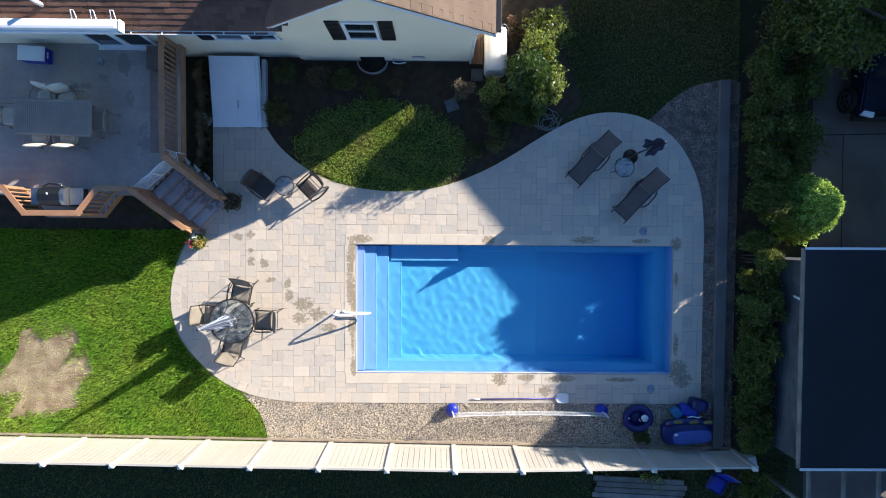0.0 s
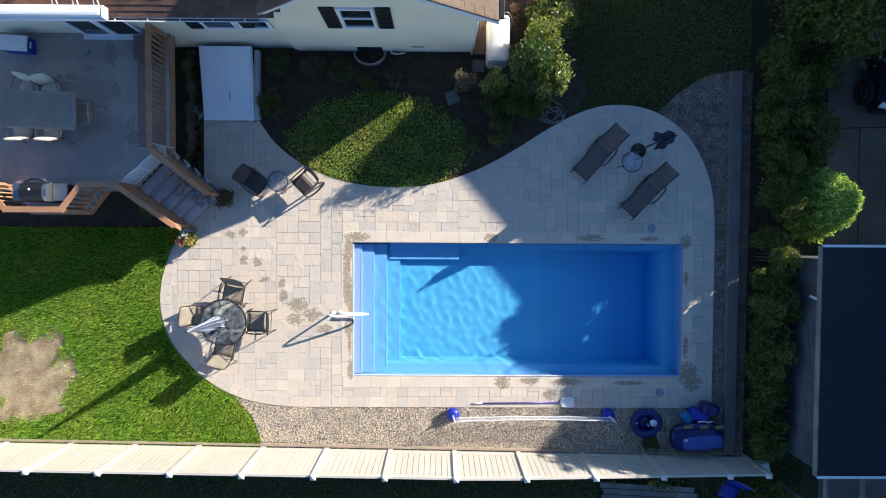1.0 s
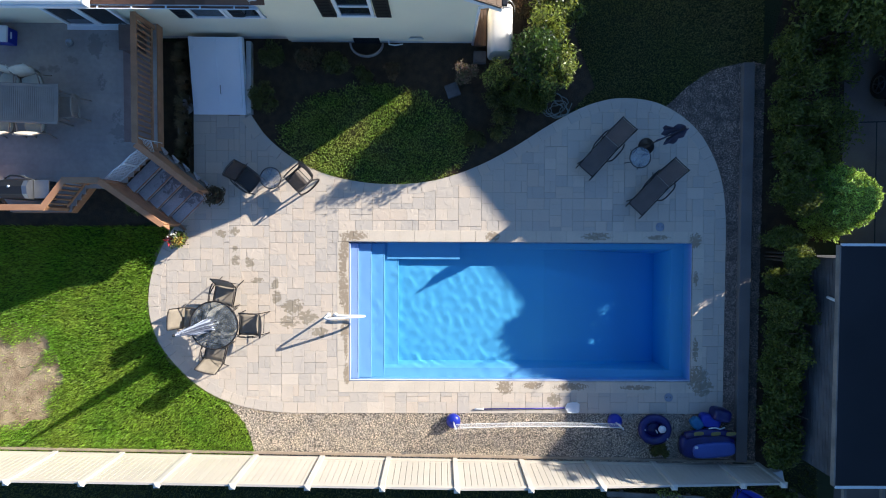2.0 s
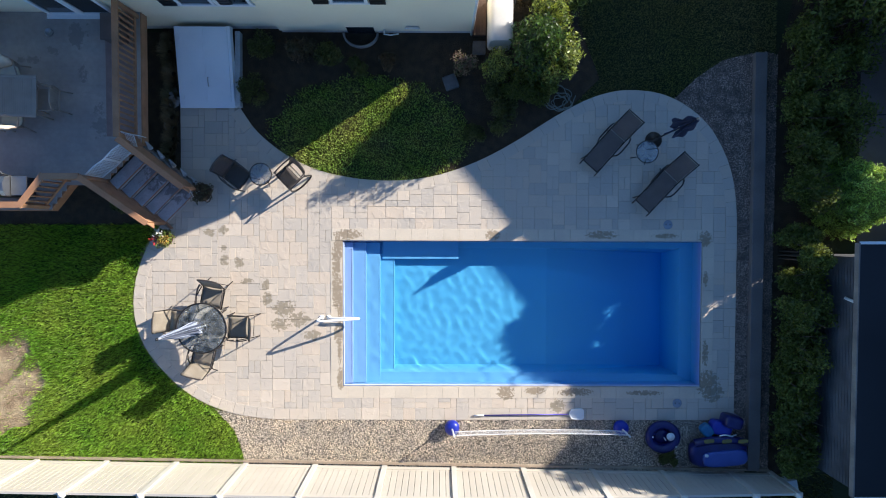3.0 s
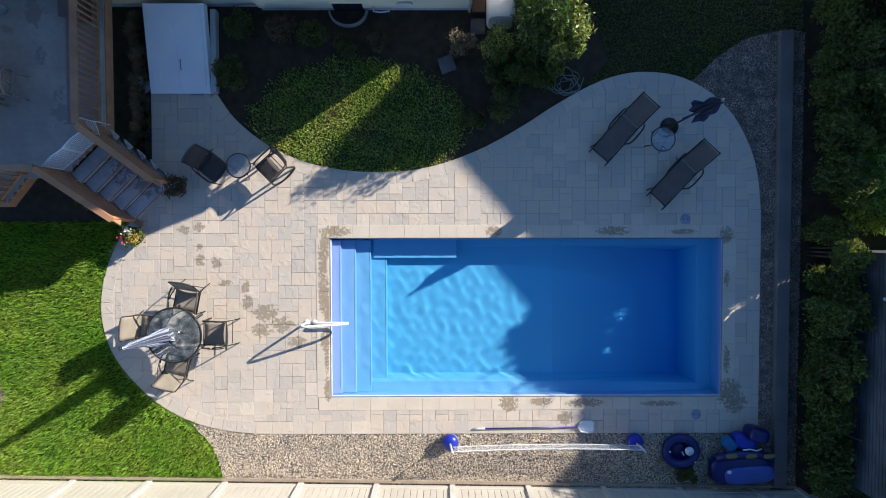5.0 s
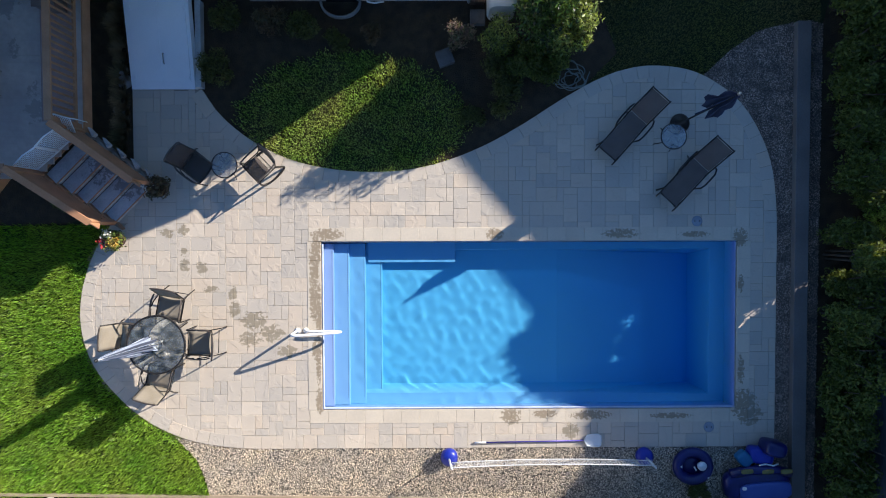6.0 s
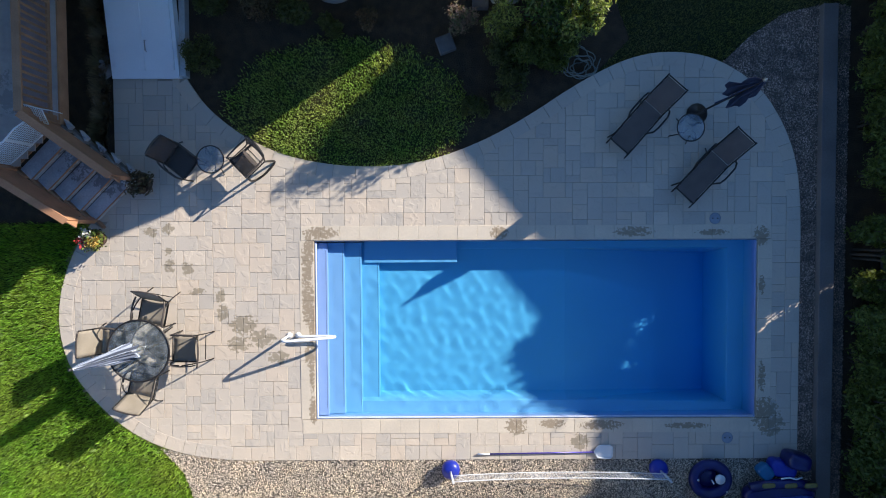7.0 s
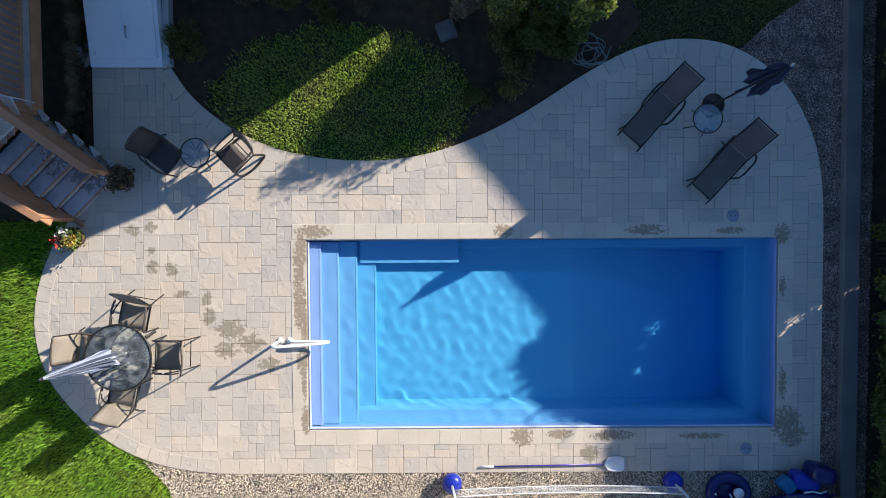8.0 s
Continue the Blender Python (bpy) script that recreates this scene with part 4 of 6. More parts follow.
def railing(a, b, za, zb, first=True, open_=True):
    """Cap, two rails, balusters and posts between two points."""
    a3, b3 = Vector((*a, za)), Vector((*b, zb))
    d = b3 - a3
    flat = Vector((d.x, d.y, 0))
    ang = math.degrees(math.atan2(d.y, d.x))
    tilt = -math.degrees(math.atan2(d.z, flat.length))
    def bar(off, w, h, nm, extra=0.0):
        m = Matrix.Translation((a3 + b3) / 2 + Vector((0, 0, off))) @ pose(0, 0, 0, 0, 0, ang) @ pose(0, 0, 0, 0, tilt, 0)
        part(nm, box(bmesh.new(), None, (d.length + extra, w, h), 0, 0.006, m), CEDAR, deck)
    lift[0] = 0.003 - lift[0]
    bar(0.95 + lift[0], 0.14, 0.038, "rail_cap", 0.10)
    bar(0.895, 0.04, 0.085, "top_rail")
    bar(0.12, 0.04, 0.085, "bottom_rail")
    k = max(2, int(flat.length / 0.125))
    if not open_:
        bar(0.50, 0.028, 0.74, "side_panel")
    for i in range(1, k if open_ else 1):
        p = a3 + d * (i / k)
        part("baluster", boxed((p.x, p.y, p.z + 0.51), (0.035, 0.035, 0.76), ang), CEDAR, deck)
    for p in ((a3, b3) if first else (b3,)):
        part("post", boxed((p.x, p.y, p.z + 0.45), (0.09, 0.09, 0.98), ang), CEDAR, deck)


railing((-9.04, 6.98), (-9.04, 4.15), DZ, DZ)
rail_pts = [(-9.92, 3.25), (-10.66, 3.25), (-11.15, 2.63), (-12.48, 2.63), (-12.98, 3.25), (-15.9, 3.25)]
for a, b in zip(rail_pts, rail_pts[1:]):
    railing(a, b, DZ, DZ, a == rail_pts[0])
# stairs
RISE, GO, SW = DZ / 6, 0.27, 1.14
mid = Vector(((ST0[0] + ST1[0]) / 2, (ST0[1] + ST1[1]) / 2, 0))
dn, ac = Vector((D45, -D45, 0)), Vector((D45, D45, 0))
for k in range(5):
    z = DZ - RISE * (k + 1)
    c = mid + dn * (GO * (k + 0.5) - 0.012)
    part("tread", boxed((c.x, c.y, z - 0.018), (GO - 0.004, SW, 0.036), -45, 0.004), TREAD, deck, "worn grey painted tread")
    e = mid + dn * (GO * (k + 1) - 0.005)
    part("nosing", boxed((e.x, e.y, z - 0.016), (0.013, SW + 0.02, 0.036), -45, 0.004), CEDAR, deck)
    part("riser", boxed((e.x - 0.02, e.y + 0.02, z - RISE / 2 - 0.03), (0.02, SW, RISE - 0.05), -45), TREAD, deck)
for s in (-1, 1):
    for k in range(6):                                  # notched stringer, step by step
        c = mid + ac * s * (SW / 2 + 0.03) + dn * (GO * (k + 0.5) - 0.1)
        h = DZ - RISE * (k + 0.6)
        part("stringer", boxed((c.x, c.y, h - 0.16), (GO + 0.002, 0.045, 0.34), -45), OLD_WOOD if s > 0 else CEDAR, deck)
    a, b = mid + ac * s * (SW / 2 + 0.02), mid + ac * s * (SW / 2 + 0.02) + dn * (GO * 4.9)
    railing((a.x, a.y), (b.x, b.y), DZ, DZ - RISE * 4.9, True, False)

# pale ends of the treads outside the rail
for k in range(6):
    o_ = mid + ac * (SW / 2 + 0.135) + dn * (GO * (k + 0.1) - 0.1)
    z = DZ - RISE * (k + 0.9) + 0.03
    q0, q1 = o_, o_ + dn * GO * 0.8
    q2 = q1 - ac * 0.085
    bm = bmesh.new()
    prism(bm, [(q0.x, q0.y), (q2.x, q2.y), (q1.x, q1.y)], z - 0.12, z)
    part("tread_end", bm, TREAD, deck, "pale worn tread end")

# white plastic safety gate across the top of the stairs
gate = thing("safety_gate", "white plastic lattice safety gate across the stair top", "gate", (mid.x - 0.02, mid.y + 0.02, DZ), 45)
for x0, x1, y0, y1 in ((-0.54, 0.02, 0.05, 0.0), (-0.02, 0.54, 0.012, -0.03)):
    bm = bmesh.new()
    tube(bm, [(x0, y0, 0.05), (x0, y0, 0.72), ((x0 + x1) / 2, (y0 + y1) / 2, 0.78), (x1, y1, 0.72), (x1, y1, 0.05)], 0.016, 6, True)
    part("gate_frame", bm, WHITE, gate)
    bm = bmesh.new()
    for k in range(1, 12):
        f = k / 12
        tube(bm, [(x0 + (x1 - x0) * f, y0 + (y1 - y0) * f, 0.05), (x0 + (x1 - x0) * f, y0 + (y1 - y0) * f, 0.74)], 0.005, 4)
    for k in range(1, 14):
        tube(bm, [(x0, y0, 0.05 + 0.05 * k), (x1, y1, 0.05 + 0.05 * k)], 0.005, 4)
    part("lattice", bm, WHITE, gate)
gate2 = thing("gate_panel", "small white lattice panel by the railing, tilted for the view", "gate", (-8.98, 4.22, 1.28), -14)
# placed and tilted so that the lattice shows in the camera's view
tilted_to_view = lambda u, v: (u, -0.22 * v, 0.58 - 0.26 * v)
bm = bmesh.new()
tube(bm, [tilted_to_view(-0.21, 0), tilted_to_view(-0.21, 1), tilted_to_view(0.21, 1), tilted_to_view(0.21, 0)], 0.014, 6, True)
for k in range(1, 11):
    tube(bm, [tilted_to_view(-0.21 + 0.0382 * k, 0), tilted_to_view(-0.21 + 0.0382 * k, 1)], 0.005, 4)
for k in range(1, 7):
    tube(bm, [tilted_to_view(-0.21, k / 7), tilted_to_view(0.21, k / 7)], 0.005, 4)
for u in (-0.19, 0.19):
    tube(bm, [tilted_to_view(u, 0), (u, 0.02, 0.35), (u, 0.03, 0.0)], 0.010, 5)
part("lattice", bm, WHITE, gate2)

# ---- fence ----
fence = thing("privacy_fence", "tall cream vinyl privacy fence with square posts", "fence")
BAY = 1.755
posts = [-5.22 + BAY * k for k in range(-6, 7)] + [6.35]
def fence_top(x):
    """The top falls towards the corner by the garage."""
    return 1.80 - 0.083 * max(0.0, x + 1.0)


for x in posts:
    FH = fence_top(x)
    p = part("post", boxed((x, fence_y(x), FH / 2), (0.125, 0.125, FH + 0.12), 0, 0.006), FENCE_POST, fence)
    bm = bmesh.new()
    lathe(bm, (x, fence_y(x), FH + 0.06), [(0.10, 0.0), (0.10, 0.03), (0.02, 0.07)], 4)
    bmesh.ops.rotate(bm, verts=bm.verts[:], cent=(x, fence_y(x), 0), matrix=Matrix.Rotation(radians(45), 3, "Z"))
    for f in bm.faces:
        f.smooth = False
    part("post_cap", bm, FENCE_POST, p)
for a, b in zip(posts, posts[1:]):
    a, b = a + 0.0625, b - 0.0625
    xm, w = (a + b) / 2, b - a
    dip = math.degrees(math.atan2(fence_top(a) - fence_top(b), w))
    m = Matrix.Translation((xm, fence_y(xm), fence_top(xm) - 0.05)) @ pose(0, 0, 0, 0, dip, -0.95)
    part("top_rail", box(bmesh.new(), None, (w, 0.06, 0.12), 0, 0.006, m), FENCE, fence)
    part("bottom_rail", boxed((xm, fence_y(xm), 0.10), (w, 0.06, 0.16), -0.95, 0.006), FENCE, fence)
    k = max(1, round(w / 0.152))
    for i in range(k):
        x = a + w * (i + 0.5) / k
        hb = fence_top(x) - 0.26
        part("board", boxed((x, fence_y(x), 0.18 + hb / 2), (w / k - 0.009, 0.03, hb), -0.95, 0.004), FENCE, fence)
struct(mesh_ob("fence_edging", boxed((-4.7, fence_y(-4.7) + 0.10, -0.01), (22, 0.06, 0.10), -0.95, 0.006), mat("tan_timber", (0.36, 0.28, 0.20), (0.27, 0.21, 0.15), 2.5, 30, 0.9, bump=0.4)), "low weathered timber edging under the fence", "edging")

# ---- garage ----
garage = thing("garage", "low grey garage with black flat roof", "garage")
part("wall", boxed((10.2, -1.03, 1.1), (6.3, 5.14, 2.24)), GARAGE, garage)
part("roof", boxed((10.1, -0.9, 2.26), (6.4, 5.5, 0.09)), TAR, garage, "black flat roof membrane")
part("west_fascia", boxed((6.885, -0.9, 2.24), (0.03, 5.52, 0.14)), OLD_WOOD, garage, "stained wooden fascia")
for y in (1.865, -3.665):
    part("drip_edge", boxed((10.1, y, 2.30), (6.4, 0.06, 0.05)), WHITE, garage)
part("downpipe", tubed([(6.98, 0.55, 2.15), (6.98, 0.62, 1.75)], 0.035, 8), WHITE, garage)
bm = bmesh.new()
for k in range(22):
    box(bm, (7.035, -1.03, 0.08 + 0.1 * k), (0.014, 5.10, 0.085))
part("siding_board", bm, GARAGE, garage)
pergola = thing("lean_to_frame", "bare grey wooden rafters behind the garage", "rafter frame")
part("beam", boxed((10.0, -4.75, 1.9), (6.0, 0.09, 0.14)), OLD_WOOD, pergola)
for k in range(7):
    part("rafter", boxed((7.3 + 0.9 * k, -4.25, 2.02), (0.06, 1.15, 0.10)), OLD_WOOD, pergola)
for x in (7.3, 12.7):
    part("post", boxed((x, -4.75, 0.9), (0.09, 0.09, 1.9)), OLD_WOOD, pergola)


# ---- furniture ----
def bent(f, nu, nv, thick):
    """A bent sheet f(u, v) with u from -1 to 1 and v from 0 to 1, given some thickness below."""
    bm = bmesh.new()
    rows = [[Vector(f(-1 + 2 * i / nu, k / nv)) for i in range(nu + 1)] for k in range(nv + 1)]
    nrm = (rows[0][-1] - rows[0][0]).cross(rows[-1][0] - rows[0][0]).normalized() * thick
    hi = [[bm.verts.new(p) for p in r] for r in rows]
    lo = [[bm.verts.new(p - nrm) for p in r] for r in rows]
    for k in range(nv):
        for i in range(nu):
            bm.faces.new((hi[k][i], hi[k][i + 1], hi[k + 1][i + 1], hi[k + 1][i]))
            bm.faces.new((lo[k][i], lo[k + 1][i], lo[k + 1][i + 1], lo[k][i + 1]))
    loop = [(0, i) for i in range(nu)] + [(k, nu) for k in range(nv)] + [(nv, i) for i in range(nu, 0, -1)] + [(k, 0) for k in range(nv, 0, -1)]
    for (a, b), (c, d) in zip(loop, loop[1:] + loop[:1]):
        bm.faces.new((hi[c][d], hi[a][b], lo[a][b], lo[c][d]))
    for q in bm.faces:
        q.smooth = len(q.verts) == 4
    return bm


def sling_chair(name, at, rz, cloth, label, group, bow=0.02, w=0.25):
    """Metal garden chair with a sling seat and a bowed back; it faces +y."""
    t = thing(name, label, "chair", at, rz, group)
    part("seat", bent(lambda u, v: (w * u, -0.22 + 0.48 * v, 0.415 + 0.03 * v - 0.03 * (1 - u * u)), 6, 4, 0.006), cloth, t)
    back = lambda u, v: (w * u, -0.21 - 0.19 * v - bow * (1 - u * u) * v, 0.42 + 0.49 * v)
    part("backrest", bent(back, 8, 5, 0.006), cloth, t)
    part("top_rail", tubed([back(-1 + k / 6, 1.02) for k in range(13)], 0.017, 7), RAIL, t)
    for s in (-1, 1):
        x = s * (w + 0.015)
        part("side_frame", tubed([(x, 0.27, 0.445), (x, -0.21, 0.415), *[(back(s, k / 4)[0] + s * 0.013, back(s, k / 4)[1], back(s, k / 4)[2]) for k in range(1, 5)]], 0.014, 6), DARK_METAL, t)
        part("leg", tubed(spline([(x * 1.05, 0.27, 0.0), (x * 1.05, 0.27, 0.30), (x * 1.07, 0.26, 0.56), (x * 1.10, 0.20, 0.645), (x * 1.10, 0.05, 0.665)], 3), 0.014, 6), DARK_METAL, t)
        part("leg", tubed(spline([(x * 1.05, -0.38, 0.0), (x * 1.05, -0.27, 0.36), (x * 1.06, -0.12, 0.60), (x * 1.10, 0.0, 0.655)], 3), 0.013, 6), DARK_METAL, t)
        arm = [(x * 1.10, 0.24, 0.60), (x * 1.14, 0.20, 0.658), (x * 1.16, 0.04, 0.676), (x * 1.14, -0.14, 0.672), (x * 1.04, -0.27, 0.655)]
        part("armrest", tubed(spline(arm, 4), [0.014] + [0.019] * 15 + [0.013], 7, False, 0.55), RAIL, t)
    part("crossbar", tubed([(-w, 0.27, 0.44), (0, 0.275, 0.425), (w, 0.27, 0.44)], 0.014, 6), DARK_METAL, t)
    part("crossbar", tubed([(-w, -0.30, 0.24), (w, -0.30, 0.24)], 0.010, 6), DARK_METAL, t)
    return t


def bistro_chair(at, rz, cloth, label, w=0.235, rise=0.40, lean=0.13):
    """Low-backed metal chair on bowed sled legs, with open slots between seat and back; it faces +y."""
    t = thing("bistro_chair", label, "chair", at, rz, "bistro chairs")
    part("seat", bent(lambda u, v: (w * u * (0.92 + 0.08 * v), -0.08 + 0.35 * v, 0.405 + 0.025 * v - 0.025 * (1 - u * u)), 6, 4, 0.006), cloth, t)
    back = lambda u, v: (w * u, -0.21 - lean * v - 0.035 * (1 - u * u), 0.43 + rise * v)
    part("backrest", bent(lambda u, v: back(u, 0.2 + 0.8 * v), 8, 5, 0.006), cloth, t)
    part("top_rail", tubed([back(-1 + k / 6, 1.02) for k in range(13)], 0.019, 7), RAIL, t)
    part("back_rail", tubed([back(-1 + k / 6, 0.2) for k in range(13)], 0.011, 6), DARK_METAL, t)
    part("seat_rail", tubed([(-w, -0.14, 0.41), (0, -0.145, 0.40), (w, -0.14, 0.41)], 0.011, 6), DARK_METAL, t)
    for s in (-1, 1):
        x = s * (w + 0.012)
        part("side_frame", tubed([(x, 0.27, 0.43), (x * 0.96, -0.15, 0.405), *[(x, back(s, k / 4)[1], back(s, k / 4)[2]) for k in range(5)]], 0.014, 6), DARK_METAL, t)
        sled = [(x, 0.25, 0.42), (x * 1.02, 0.29, 0.20), (x * 1.08, 0.24, 0.025), (x * 1.24, 0.08, 0.02), (x * 1.26, -0.12, 0.02), (x * 1.12, -0.30, 0.025), (x * 1.02, -0.26, 0.22), (x, -0.21, 0.43)]
        part("sled_leg", tubed(spline(sled, 4), 0.022, 7), DARK_METAL, t)
        part("arm_post", tubed([(x, 0.25, 0.42), (x * 1.05, 0.23, 0.60)], 0.012, 6), DARK_METAL, t)
        arm = [(x * 1.04, 0.25, 0.59), (x * 1.08, 0.18, 0.635), (x * 1.09, 0.0, 0.645), (x * 1.05, -0.16, 0.65), (x, -0.28, 0.66)]
        part("armrest", tubed(spline(arm, 4), 0.02, 7, False, 0.6), RAIL, t)
    part("crossbar", tubed([(-w, 0.27, 0.425), (0, 0.275, 0.41), (w, 0.27, 0.425)], 0.014, 6), DARK_METAL, t)
    return t


def closed_umbrella(name, at, lean, h, cloth, label, folds, tip, r=0.17, lo=0.85):
    """A closed parasol: pole, pleated canopy hanging round it, ribs and finial."""
    t = thing(name, label, "parasol", at)
    top = Vector((lean[0], lean[1], h))
    q = lambda z: Vector((lean[0] * z / h, lean[1] * z / h, z))
    part("pole", tubed([q(0.02), q(h * 0.5), q(h)], 0.019, 8), WHITE if cloth is UMB_WHITE else DARK_METAL, t)
    for k in range(folds):
        a = 2 * math.pi * k / folds
        verts, faces = [], []
        rows = 7
        for i in range(rows + 1):
            f = i / rows
            z = h - 0.06 - (h - lo) * f
            rr = 0.025 + (r - 0.02) * f ** (0.8 if cloth is UMB_WHITE else 0.5) * (1 + (0.12 if cloth is UMB_WHITE else 0.28) * math.sin(3 * a + 9 * f))
            c = q(z)
            for da, k2 in ((-0.55, 0.28), (-0.14, 1.0), (0.14, 1.0), (0.55, 0.28)):
                aa = a + da * math.pi / folds
                verts.append((c.x + rr * k2 * math.cos(aa), c.y + rr * k2 * math.sin(aa), z + 0.11 * f * math.sin(2.3 * k)))
        for i in range(rows):
            for j in range(3):
                b0 = 4 * i + j
                faces.append((b0, b0 + 1, b0 + 5, b0 + 4))
        raw_part("canopy_fold", verts, faces, cloth if k % 2 or cloth is UMB_BLUE else UMB_GREY, t)
    part("finial", lathed((top.x, top.y, h - 0.04), [(0.03, 0), (0.035, 0.03), (0.012, 0.08)], 10), tip, t)
    return t


# dining set on the patio
TX, TY = -7.80, -0.26
table = thing("dining_table", "round glass patio table with dark metal rim", "table", (TX, TY, 0))
part("tabletop", lathed((0, 0, 0.70), [(0.585, 0), (0.59, 0.004), (0.585, 0.008)], 48), GLASS, table, "patterned clear glass top")
part("rim", tubed(ring_pts((0, 0, 0.705), 0.60, 48), 0.018, 8, True), DARK_METAL, table)
part("hub_ring", tubed(ring_pts((0, 0, 0.712), 0.13, 28), 0.007, 6, True), STEEL, table)
for k in range(4):
    a = radians(45 + 90 * k)
    c, s = math.cos(a), math.sin(a)
    part("leg", tubed([(0.56 * c, 0.56 * s, 0.69), (0.42 * c, 0.42 * s, 0.45), (0.36 * c, 0.36 * s, 0.2), (0.50 * c, 0.50 * s, 0.0)], 0.016, 6), DARK_METAL, table)
part("brace", tubed(ring_pts((0, 0, 0.22), 0.36, 28), 0.012, 6, True), DARK_METAL, table)
base = thing("parasol_stand", "round dark parasol stand under the table", "parasol stand", (TX, TY, 0))
part("weight", lathed((0, 0, 0), [(0.25, 0), (0.25, 0.03), (0.12, 0.07), (0.03, 0.10)], 28), BLACK, base)
part("sleeve", lathed((0, 0, 0.10), [(0.03, 0), (0.03, 0.3)], 12), BLACK, base)
closed_umbrella("parasol", (TX, TY, 0.06), (-0.26, 0.04), 2.36, UMB_WHITE, "closed white and grey striped parasol through the table", 15, BLACK, 0.165, 0.80)
G1 = "chairs round the glass table"
for x, y, rz in ((-8.45, -0.13, -95), (-7.62, 0.48, 170), (-6.98, -0.27, 88), (-7.86, -1.00, -14)):
    sling_chair("patio_chair", (x, y, 0), rz, SLING, "bronze metal patio chair with tan sling", G1)

# bistro set beside the lawn
btable = thing("side_table", "small round glass table with dark scrolled frame", "table", (-6.42, 3.45, 0), 0, "small glass tables")
def little_table(t):
    g = part("tabletop", lathed((0, 0, 0.49), [(0.255, 0), (0.26, 0.003), (0.255, 0.006)], 32), CLEAR, t)
    g.visible_shadow = False
    part("rim", tubed(ring_pts((0, 0, 0.493), 0.265, 32), 0.012, 6, True), DARK_METAL, t)
    for k in range(4):
        a = radians(20 + 90 * k)
        part("leg", tubed([(0.27 * math.cos(a), 0.27 * math.sin(a), 0.0), (0.12 * math.cos(a + 0.4), 0.12 * math.sin(a + 0.4), 0.25), (0.25 * math.cos(a), 0.25 * math.sin(a), 0.485)], 0.010, 6), DARK_METAL, t)
        part("spoke", tubed([(0.26 * math.cos(a), 0.26 * math.sin(a), 0.482), (0.15 * math.cos(a + 0.35), 0.15 * math.sin(a + 0.35), 0.482), (0.06 * math.cos(a), 0.06 * math.sin(a), 0.482)], 0.007, 5), DARK_METAL, t)
little_table(btable)
sling_chair("bistro_chair", (-7.02, 3.43, 0), -128, SLING_BLACK, "dark metal chair with dark brown sling", "bistro chairs", 0.03, 0.225)
bistro_chair((-5.70, 3.44, 0), 134, SLING_BLACK, "black metal bistro chair with charcoal sling")


def lounger(at, rz):
    """Sling sun lounger; its head lies towards +y."""
    t = thing("sun_lounger", "grey sling sun lounger with raised back", "sun lounger", at, rz, "loungers by the pool")
    w = 0.215
    part("seat", paneled([(-w, 0.0, 0.30), (w, 0.0, 0.30), (w, 1.00, 0.34), (-w, 1.00, 0.34)], 0.015), SLING_GREY, t)
    part("backrest", paneled([(-w, 1.01, 0.34), (w, 1.01, 0.34), (w, 1.52, 0.66), (-w, 1.52, 0.66)], 0.015), SLING_GREY, t)
    for s in (-1, 1):
        x = s * (w + 0.02)
        part("side_rail", tubed([(x, -0.10, 0.26), (x, 0.02, 0.30), (x, 1.00, 0.34)], 0.016, 6), DARK_METAL, t)
        part("back_rail", tubed([(x, 1.00, 0.345), (x, 1.56, 0.69)], 0.016, 6), DARK_METAL, t)
        part("leg", tubed([(x, 0.15, 0.30), (x * 1.1, 0.08, 0.0)], 0.015, 6), DARK_METAL, t)
        part("leg", tubed([(x, 0.90, 0.33), (x * 1.12, 1.08, 0.0)], 0.015, 6), DARK_METAL, t)
        part("armrest", tubed([(x * 1.05, 0.55, 0.33), (x * 1.28, 0.60, 0.47), (x * 1.32, 0.70, 0.53), (x * 1.30, 0.98, 0.54), (x * 1.2, 1.10, 0.47), (x * 1.08, 1.13, 0.42)], 0.018, 7), BLACK, t)
    part("crossbar", tubed([(-w, 0.01, 0.30), (w, 0.01, 0.30)], 0.014, 6), DARK_METAL, t)
    part("crossbar", tubed([(-w, 1.54, 0.68), (w, 1.54, 0.68)], 0.014, 6), DARK_METAL, t)
    return t


lounger((1.60, 3.68, 0), -41)
lounger((2.90, 2.70, 0), -42.5)
ltable = thing("side_table", "small round glass table between the loungers", "table", (2.94, 4.02, 0), 0, "small glass tables")
little_table(ltable)
pb = thing("parasol_stand", "dark round cast parasol stand beside the loungers", "parasol stand", (3.25, 4.37, 0))
part("weight", lathed((0, 0, 0), [(0.205, 0), (0.21, 0.03), (0.17, 0.06), (0.06, 0.09), (0.035, 0.40)], 28), DARK_METAL, pb)
closed_umbrella("parasol", (3.25, 4.37, 0.06), (0.06, 0.08), 2.44, UMB_BLUE, "closed navy parasol with ragged folds", 9, STEEL, 0.215, 1.36)

# pool handrail
hr = thing("pool_handrail", "white tubular pool handrail at the entry steps", "handrail")
RY0 = -0.09
part("rail", tubed(spline([(-5.05, RY0, 0.0), (-5.05, RY0, 0.45), (-5.04, RY0, 0.62), (-4.97, RY0, 0.68), (-4.80, RY0, 0.63), (-4.25, RY0, 0.38), (-4.12, RY0, 0.30), (-4.08, RY0, 0.22), (-4.14, RY0, 0.16), (-4.40, RY0, 0.14), (-4.76, RY0, 0.14), (-4.85, RY0, 0.10), (-4.87, RY0, 0.0)]), 0.027, 10), WHITE, hr)
for x in (-5.05, -4.87):
    part("flange", lathed((x, RY0, 0.0), [(0.06, 0), (0.06, 0.01), (0.035, 0.03)], 16), WHITE, hr)

